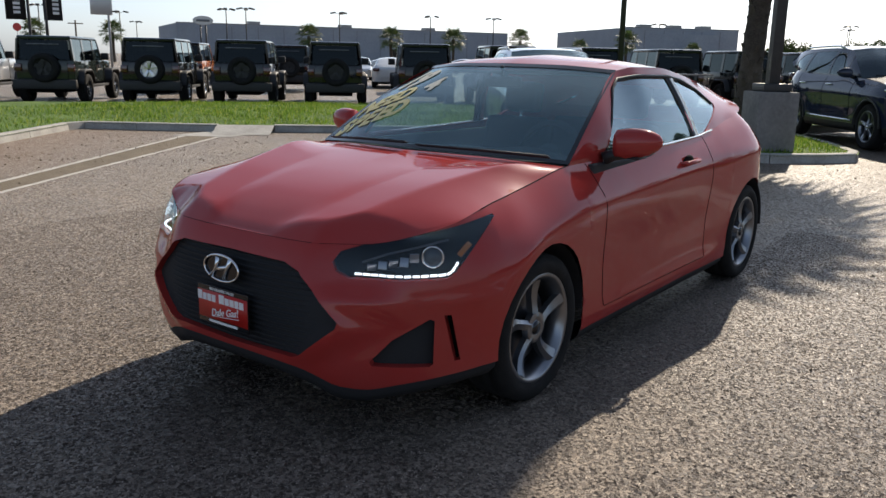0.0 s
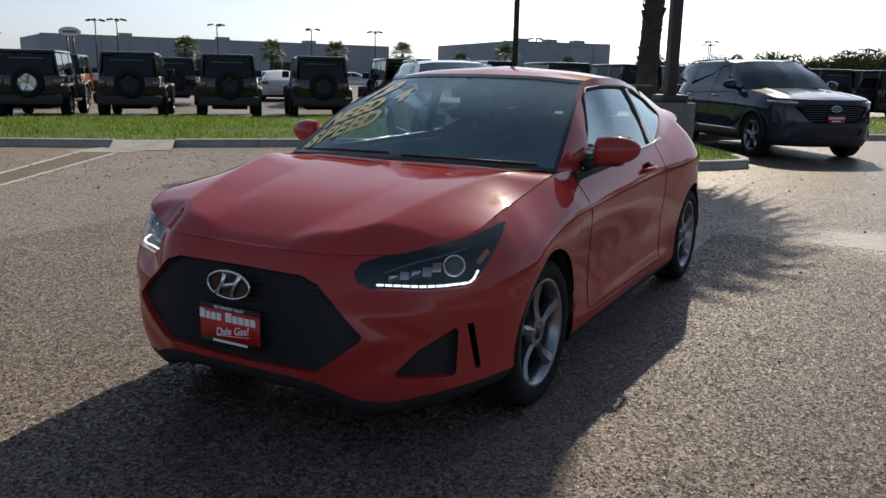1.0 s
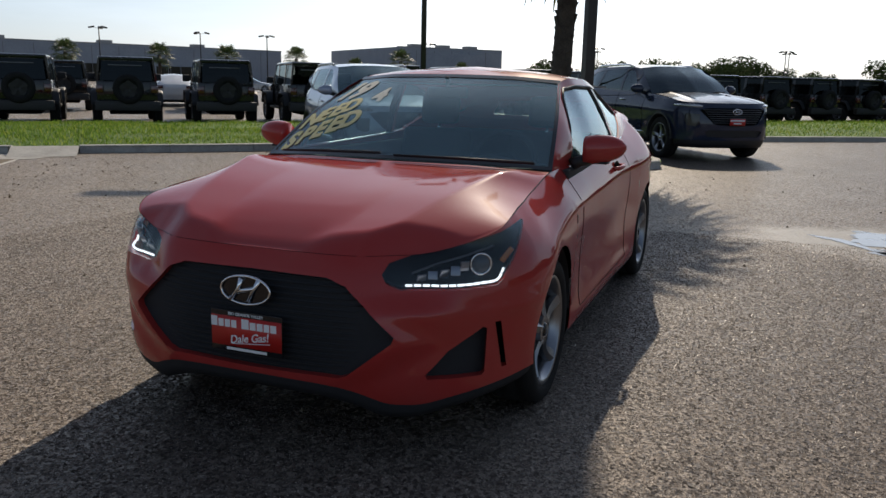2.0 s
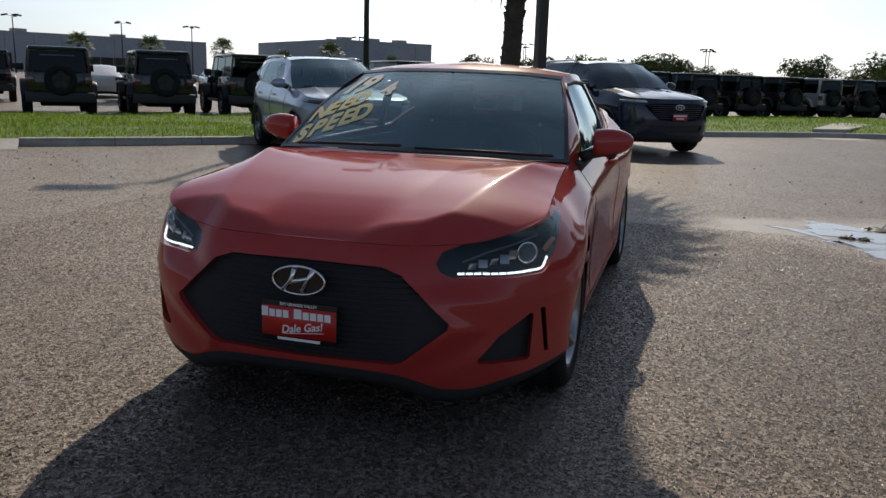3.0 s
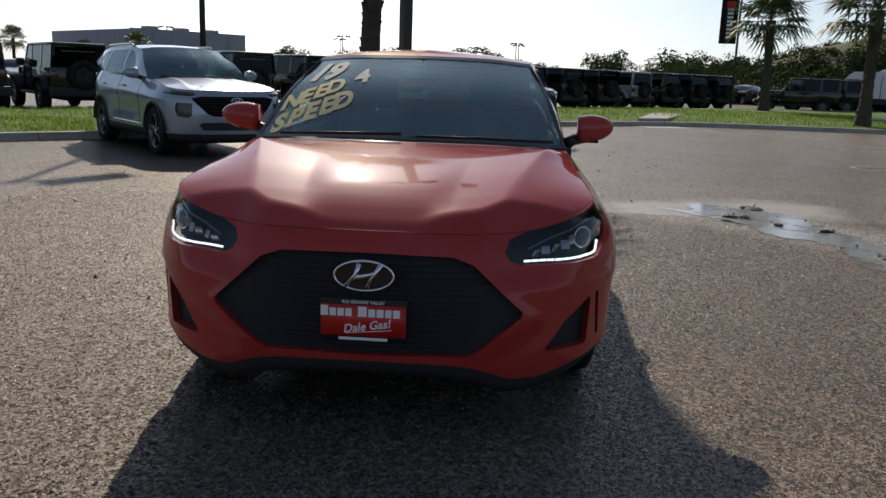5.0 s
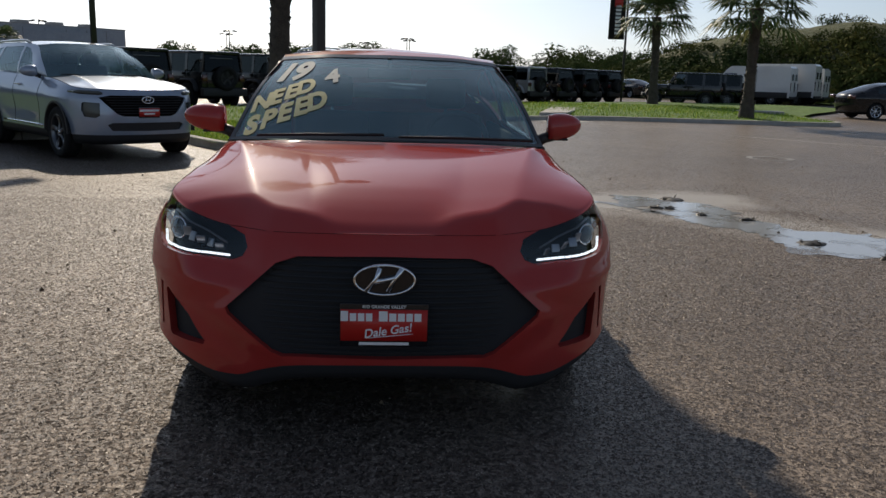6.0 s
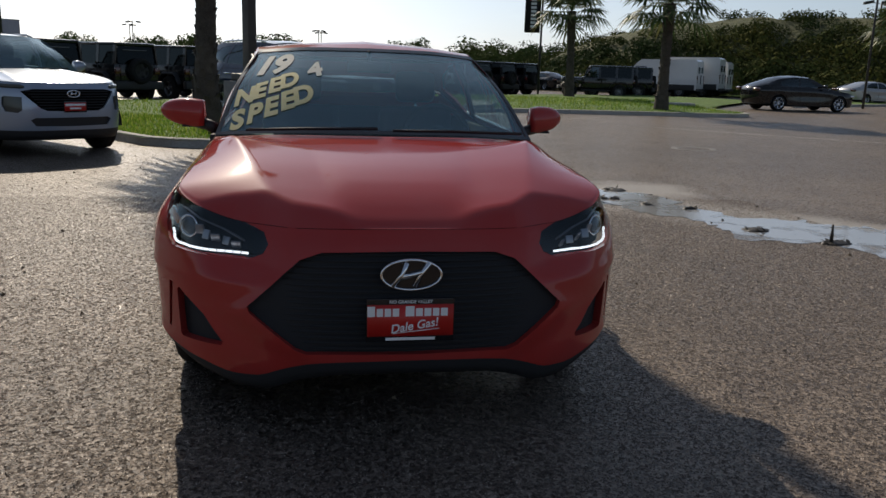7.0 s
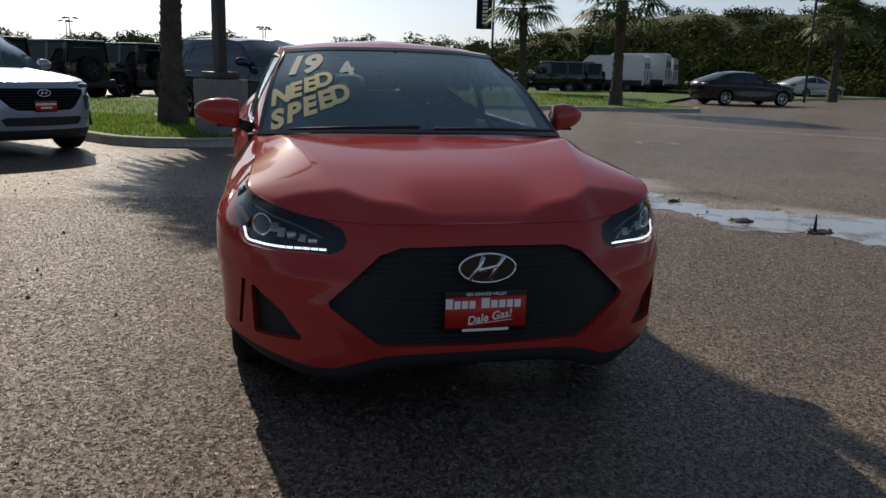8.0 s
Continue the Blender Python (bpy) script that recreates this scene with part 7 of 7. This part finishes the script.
def building(name, corner, along, deep, high, label, doors=(), panels=10):
    """A flat-roofed hall: corner and the far end of its front wall in plan, depth away from the viewer."""
    a, b = Vector((*corner, 0)), Vector((*along, 0))
    L = (b - a).length
    m = Matrix.Translation(a) @ pose(0, 0, 0, 0, 0, math.degrees(math.atan2(b.y - a.y, b.x - a.x)))
    hall = empty(name, m, label, "building")
    x = 0.0
    cuts = sorted(doors)
    for x0, x1, zt in cuts + [(L, L, 0)]:
        if x0 > x:
            part("wall", boxed(x, x0, 0, 0.4, 0, high), STUCCO, hall, smooth=False)
        if x1 > x0:
            part("wall", boxed(x0, x1, 0, 0.4, zt, high), STUCCO, hall, smooth=False)
        x = x1
    for side in ((0, 0.4, 0.4, deep), (L - 0.4, L, 0.4, deep), (0.4, L - 0.4, deep - 0.4, deep)):
        part("wall", boxed(*side, 0, high), STUCCO, hall, smooth=False)
    part("roof", boxed(0.3, L - 0.3, 0.3, deep - 0.3, high - 0.7, high - 0.4), CONCRETED, hall, smooth=False)
    for k in range(1, panels):
        part("wall_joint", boxed(L * k / panels - 0.05, L * k / panels + 0.05, -0.02, 0.0, 0.2, high - 0.5), CONCRETED, hall, smooth=False)
    part("coping", boxed(-0.1, L + 0.1, -0.1, 0.5, high, high + 0.15), GALV, hall, smooth=False)
    for x0, x1, zt in cuts:
        d = part("doorway", boxed(x0, x1, 0.35, 0.45, 0, zt), GLOSSBLACK, hall, "dark glazed doorway", smooth=False)
        n = max(2, int((x1 - x0) / 2.5))
        for k in range(n + 1):
            part("mullion", boxed(x0 + (x1 - x0) * k / n - 0.06, x0 + (x1 - x0) * k / n + 0.06, 0.25, 0.35, 0, zt), GALV, d, smooth=False)
    for k in range(3):
        part("roof_unit", boxed(L * (0.2 + 0.27 * k), L * (0.2 + 0.27 * k) + 2.5, 4, 6.5, high - 0.4, high + 0.9), GALV, hall, smooth=False)
    return hall


building("showroom", (-143, 99), (-108, 167), 30, 7.6, "long flat-roofed grey showroom far across the lot", [(20, 34, 3.6), (46, 60, 3.4)], 14)
building("warehouse", (-72, 155.5), (-55.5, 175), 40, 8.4, "flat-roofed grey hall far across the lot", [(3, 6, 3.0)], 6)
building("warehouse_wing", (-103, 189), (-72.4, 156), 20, 7.3, "lower wing of the grey hall far off", [], 6)

# ---- palms ----
BARK = speckled("palm_bark", (0.035, 0.028, 0.022), (0.11, 0.09, 0.07), 5, 0.95, 40, 0.9, 0.02)
FROND = principled("palm_frond", (0.06, 0.1, 0.03), 0.55)
fr = FROND.node_tree.nodes.new("ShaderNodeNewGeometry")
let_through(FROND, ramp(FROND, fr.outputs["Random Per Island"], (0.0, (0.03, 0.055, 0.015)), (0.7, (0.075, 0.12, 0.035)), (1.0, (0.16, 0.15, 0.06))), 0.25)


def palm(m, high, r0, crown, seed, label, leaves=38, boots=True, blades_n=15, lean=None, droop=125):
    rnd = random.Random(seed)
    tree = empty("palm_tree", m, label, "palm tree", "fan palms")
    bm = bmesh.new()
    free = (rnd.uniform(-0.15, 0.15), rnd.uniform(-0.15, 0.15))
    lean = lean or free
    at = lambda f: Vector((lean[0] * f * f, lean[1] * f * f, -0.15 + (high + 0.15) * f))
    rad = lambda f: r0 * (1.25 - 0.45 * min(1, f * 4)) * (1.0 + 0.06 * math.sin(9 * f)) if f < 0.9 else r0 * 0.95
    tube(bm, [at(i / 20) for i in range(21)], [rad(i / 20) * rnd.uniform(0.95, 1.05) for i in range(21)], 14)
    if boots:
        n = int(high * 26)
        for k in range(n):
            f = 0.10 + 0.9 * k / n
            a = k * 2.399
            p = at(f)
            c, s = math.cos(a), math.sin(a)
            r = rad(f)
            w, h = r * rnd.uniform(0.22, 0.4), rnd.uniform(0.05, 0.16)
            o = r + rnd.uniform(0.01, 0.055)
            q = [p + Vector((r * 0.9 * c - w * s, r * 0.9 * s + w * c, -h * 0.4)), p + Vector((r * 0.9 * c + w * s, r * 0.9 * s - w * c, -h * 0.4)),
                 p + Vector((o * c + w * 0.5 * s, o * s - w * 0.5 * c, h)), p + Vector((o * c - w * 0.5 * s, o * s + w * 0.5 * c, h)), p + Vector((r * 0.85 * c, r * 0.85 * s, h * 1.1))]
            vs = [bm.verts.new(v) for v in q]
            bm.faces.new(vs[:4][::-1])
            bm.faces.new((vs[3], vs[2], vs[4]))
            bm.faces.new((vs[0], vs[3], vs[4]))
            bm.faces.new((vs[2], vs[1], vs[4]))
    part("trunk", bm, BARK, tree, smooth="auto")
    top = at(1.0)
    P, F = [], []
    for k in range(leaves):
        a = k * 2.399 + rnd.uniform(-0.2, 0.2)
        el = radians(80 - droop * (k / leaves) ** 0.9 + rnd.uniform(-8, 8))
        d = Vector((math.cos(a) * math.cos(el), math.sin(a) * math.cos(el), math.sin(el)))
        side = Vector((-math.sin(a), math.cos(a), 0))
        up = side.cross(d) * -1
        stem = crown * rnd.uniform(0.40, 0.55)
        s0, s1 = top + d * 0.08, top + d * stem + Vector((0, 0, -0.05 * crown))
        i = len(P)
        P += [s0 + side * 0.02, s0 - side * 0.02, s1 - side * 0.012, s1 + side * 0.012]
        F.append((i, i + 1, i + 2, i + 3))
        fan = crown * rnd.uniform(0.5, 0.62)
        for j in range(blades_n):
            b = radians(-105 + 210 * j / (blades_n - 1)) + rnd.uniform(-0.05, 0.05)
            v = (d * math.cos(b) + side * math.sin(b)).normalized()
            ln = fan * (1 - 0.25 * abs(b) / 1.83) * rnd.uniform(0.85, 1.08)
            nrm = side * math.cos(b) - d * math.sin(b)
            mid = s1 + v * ln * 0.55 + up * 0.03 * crown
            tip = s1 + v * ln + Vector((0, 0, -ln * rnd.uniform(0.10, 0.4)))
            w = ln * 0.055
            i = len(P)
            P += [s1, mid + nrm * w, tip, mid - nrm * w]
            F.append((i, i + 1, i + 2, i + 3))
    me = bpy.data.meshes.new("fronds")
    me.from_pydata(P, [], F)
    me.materials.append(FROND)
    new("fronds", me).parent = tree
    return tree


palm(pose(-2.1, 12.1, 0.2, 0, 0, 0), 4.45, 0.235, 2.05, 3, "stout fan palm with rough boots on its trunk in the grass", 84, lean=(0.14, 0.30))
pr = palm(pose(12.3, 24.2, 0.2), 3.6, 0.22, 1.95, 5, "fan palm on the grass island near the kerb", 46, droop=108)
palm(pose(12.9, 36.5, 0.2), 4.15, 0.24, 2.1, 8, "fan palm on the verge by the banner", 46, droop=108)
copy_thing(pr, pose(31.9, 37.3, 0.1, 0, 0, 120) @ Matrix.Diagonal((1.1, 1.1, 1.2, 1)))
copy_thing(pr, pose(41.5, 39.0, 0.1, 0, 0, 200) @ Matrix.Diagonal((1.2, 1.2, 1.25, 1)))
copy_thing(pr, pose(-24.8, 9.2, 0, 0, 0, 40) @ Matrix.Diagonal((1.0, 1.0, 1.5, 1)))
fp = palm(pose(-97, 91.5, 0), 4.6, 0.3, 2.6, 11, "fan palm standing before the far showroom", 40, False, 13)
for x, y, s in ((-135, 66, 1.05), (-120, 71, 1.0), (-170, 138, 1.0), (-79.5, 91.5, 0.92), (-75.2, 101.3, 0.95), (-69.4, 111.4, 0.98), (-117.5, 209, 0.85), (-56.6, 123.4, 1.0), (-66, 125, 0.8), (-59.6, 160.5, 0.85), (-48.6, 203.4, 0.9), (-30, 150, 0.7), (-52, 186, 0.8)):
    copy_thing(fp, pose(x, y, 0, 0, 0, x * 13) @ Matrix.Scale(s, 4))
for x, y in ((-152, 128), (-146, 126), (-150, 132), (-147.5, 137), (-144.5, 130)):
    copy_thing(fp, pose(x, y, 0, 0, 0, x * 29) @ Matrix.Diagonal((0.62, 0.62, 1.12 + (x % 3) * 0.04, 1)))

# ---- broad trees ----
LEAF = principled("tree_leaf", (0.04, 0.07, 0.02), 0.9, Specular_IOR_Level=0.1)
lf = LEAF.node_tree.nodes.new("ShaderNodeNewGeometry")
let_through(LEAF, ramp(LEAF, lf.outputs["Random Per Island"], (0.0, (0.026, 0.046, 0.014)), (0.7, (0.058, 0.088, 0.028)), (1.0, (0.10, 0.112, 0.045))), 0.2)
WOOD = speckled("tree_bark", (0.05, 0.04, 0.03), (0.10, 0.085, 0.065), 3, 0.95)


def leaf_cloud(rnd, centre, r, n, size, P, F, squash=0.75):
    for _ in range(n):
        d = Vector((rnd.gauss(0, 1), rnd.gauss(0, 1), rnd.gauss(0, 1))).normalized() * r * rnd.uniform(0.55, 1.05)
        c = centre + Vector((d.x, d.y, d.z * squash))
        u = Vector((rnd.gauss(0, 1), rnd.gauss(0, 1), rnd.gauss(0, 1))).normalized()
        v = u.orthogonal().normalized()
        s = size * rnd.uniform(0.6, 1.4)
        i = len(P)
        P += [c - u * s, c + v * s * 0.55, c + u * s, c - v * s * 0.55]
        F.append((i, i + 1, i + 2, i + 3))


def broad_tree(m, high, wide, seed, label):
    rnd = random.Random(seed)
    tree = empty("broad_tree", m, label, "tree", "trees on the skyline")
    bm = bmesh.new()
    fork = Vector((0, 0, high * 0.35))
    tube(bm, [(0, 0, -0.2), (0.05, 0, high * 0.2), fork], [0.28, 0.22, 0.18], 8)
    P, F = [], []
    for k in range(9):
        a, f = k * 2.399, (k + 0.5) / 9
        end = Vector((math.cos(a) * wide * 0.42 * rnd.uniform(0.5, 1.1), math.sin(a) * wide * 0.42 * rnd.uniform(0.5, 1.1), high * (0.50 + 0.38 * (1 - f) + rnd.uniform(-0.05, 0.08))))
        tube(bm, [fork, fork.lerp(end, 0.5) + Vector((0, 0, 0.1)), end], [0.12, 0.08, 0.03], 6)
        leaf_cloud(rnd, end, wide * rnd.uniform(0.16, 0.27), 170, high * 0.042, P, F)
        leaf_cloud(rnd, fork.lerp(end, 0.7), wide * 0.16, 70, high * 0.042, P, F)
    part("trunk", bm, WOOD, tree)
    me = bpy.data.meshes.new("crown")
    me.from_pydata(P, [], F)
    me.materials.append(LEAF)
    new("crown", me).parent = tree
    return tree


kinds = [broad_tree(pose(25.4, 197.5, 0), 8.0, 12.0, 1, "broad dark green tree on the skyline"), broad_tree(pose(-6.2, 186.9, 0), 7.0, 11.0, 2, "spreading green tree on the skyline"),
         broad_tree(pose(46.6, 205.4, 0), 7.6, 13.0, 3, "rounded green tree on the skyline")]
rnd = random.Random(21)
spots = [(-40, 223, 1.0), (-32.5, 190, 0.85), (-27, 218, 1.0), (1.7, 224, 0.85), (-22.7, 186, 1.0), (-14, 192, 0.8), (-7, 210, 1.0), (12.2, 220, 0.75), (55.6, 209, 1.05), (35.8, 190, 0.75)]
spots += [(60 - 9 * i * 0.6, 175 + 6 * math.sin(i * 2.1), 0.9 + 0.2 * math.sin(i * 1.7)) for i in range(5)]
spots += [(36 + 6 * i, 160 + 8 * math.sin(i * 1.3), 0.6 + 0.1 * math.cos(i * 2.3)) for i in range(3)]
spots += [(-62 + 9 * i, 240 + 10 * math.sin(i * 1.9), 0.75 + 0.15 * math.cos(i * 1.1)) for i in range(9)]
spots += [(-175 + 8 * i, 150 + 9 * i + 5 * math.sin(i * 2.2), 0.7 + 0.12 * math.cos(i)) for i in range(5)]
for i, (x, y, s) in enumerate(spots):
    copy_thing(kinds[i % 3], pose(x, y, 0, 0, 0, i * 67) @ Matrix.Diagonal((s, s, s * rnd.uniform(0.85, 1.1), 1)))

# ---- the overgrown bank ----
bank_h = curve_of((11, 0.0), (14, 1.4), (17, 3.6), (20.5, 6.0), (24, 7.6), (29, 8.6), (36, 8.8), (48, 8.4), (62, 8.0), (75, 7.5))


def bank_z(bear, r):
    f = max(0.0, min(1.0, (r - 66) / 19))
    f = f * f * (3 - 2 * f)
    h = bank_h(bear) * 0.80 * f
    return 0.05 + h + (0.5 * noise.noise((bear * 0.35, r * 0.12, 1)) + 0.25 * noise.noise((bear * 1.2, r * 0.4, 5))) * min(1, h / 2)


def bank_at(bear, r):
    a = radians(bear)
    return Vector((r * math.sin(a), -3 + r * math.cos(a), bank_z(bear, r)))


BUSH = principled("scrub_leaf", (0.03, 0.045, 0.015), 0.95, Specular_IOR_Level=0.05)
bf = BUSH.node_tree.nodes.new("ShaderNodeNewGeometry")
bt = tex(BUSH, "Noise", 0.13, 4)
BUSH.node_tree.links.new(coords(BUSH), bt.inputs["Vector"])
let_through(BUSH, mixed(BUSH, ramp(BUSH, bf.outputs["Random Per Island"], (0.0, (0.036, 0.049, 0.018)), (0.7, (0.056, 0.072, 0.026)), (1.0, (0.086, 0.092, 0.038))), ramp(BUSH, bt.outputs[0], (0.38, (0.65, 0.8, 0.7)), (0.62, (1.75, 1.45, 1.0))), 0.9, "MULTIPLY"), 0.12)
SCRUB = speckled("scrub_bank", (0.055, 0.070, 0.022), (0.12, 0.12, 0.048), 0.14, 0.95, 2.5, 1.0, 0.4)
bm = bmesh.new()
add_grid(bm, [[bank_at(11 + 64 * i / 120, 64 + 96 * j / 46) for i in range(121)] for j in range(47)], flip=True)
tagged(part("bank", bm, SCRUB, recalc=True), "long overgrown earth bank with scrub and dry grass", "hill", kind="structure")
rnd = random.Random(31)
P, F = [], []


def bush(c, s, n, lean):
    """Leaves lying over a low uneven mound, each a little askew."""
    for _ in range(n):
        d = Vector((rnd.gauss(0, 1), rnd.gauss(0, 1), abs(rnd.gauss(0.3, 0.8)))).normalized()
        r = s * (1 + 0.30 * noise.noise(d * 1.9 + c * 0.7)) * rnd.uniform(0.80, 1.04)
        p = c + Vector((d.x * r, d.y * r, d.z * r * 0.8))
        nrm = (d + Vector((rnd.gauss(0, lean), rnd.gauss(0, lean), rnd.gauss(0, lean)))).normalized()
        a = nrm.orthogonal().normalized()
        b = nrm.cross(a)
        g = s * 0.115 * rnd.uniform(0.6, 1.4)
        w = rnd.uniform(0, 6.28)
        a, b = a * math.cos(w) + b * math.sin(w), b * math.cos(w) - a * math.sin(w)
        k = len(P)
        P.extend((p - a * g, p + b * g * 0.6, p + a * g, p - b * g * 0.6))
        F.append((k, k + 1, k + 2, k + 3))


for _ in range(3400):
    bear, r = rnd.uniform(12.5, 66), 66 + 34 * rnd.random() ** 1.4
    if noise.noise((bear * 0.3, r * 0.14, 7)) < (-0.4 if r < 80 else 0.05):
        continue
    s = rnd.uniform(0.4, 1.25) * (1.3 if r < 78 else 0.9 if r < 88 else 0.6)
    bush(bank_at(bear, r) + Vector((0, 0, s * 0.1)), s, 95, 0.34)
me = bpy.data.meshes.new("scrub")
me.from_pydata(P, [], F)
me.materials.append(BUSH)
tagged(new("scrub", me), "dense green scrub bushes over the bank", "bushes", kind="stuff")
# low hedge line along the far edge of the lot
P, F = [], []
for k in range(420):
    x = -70 + 190 * k / 420
    c = Vector((x + rnd.uniform(-1, 1), 232 - abs(x) * 0.12 + rnd.uniform(-5, 5), rnd.uniform(0.6, 2.6)))
    leaf_cloud(rnd, c, rnd.uniform(1.2, 2.4), 16, 0.75, P, F)
me = bpy.data.meshes.new("far_hedge")
me.from_pydata(P, [], F)
me.materials.append(LEAF)
tagged(new("far_hedge", me), "far line of green bushes beyond the lot", "bushes", kind="stuff")
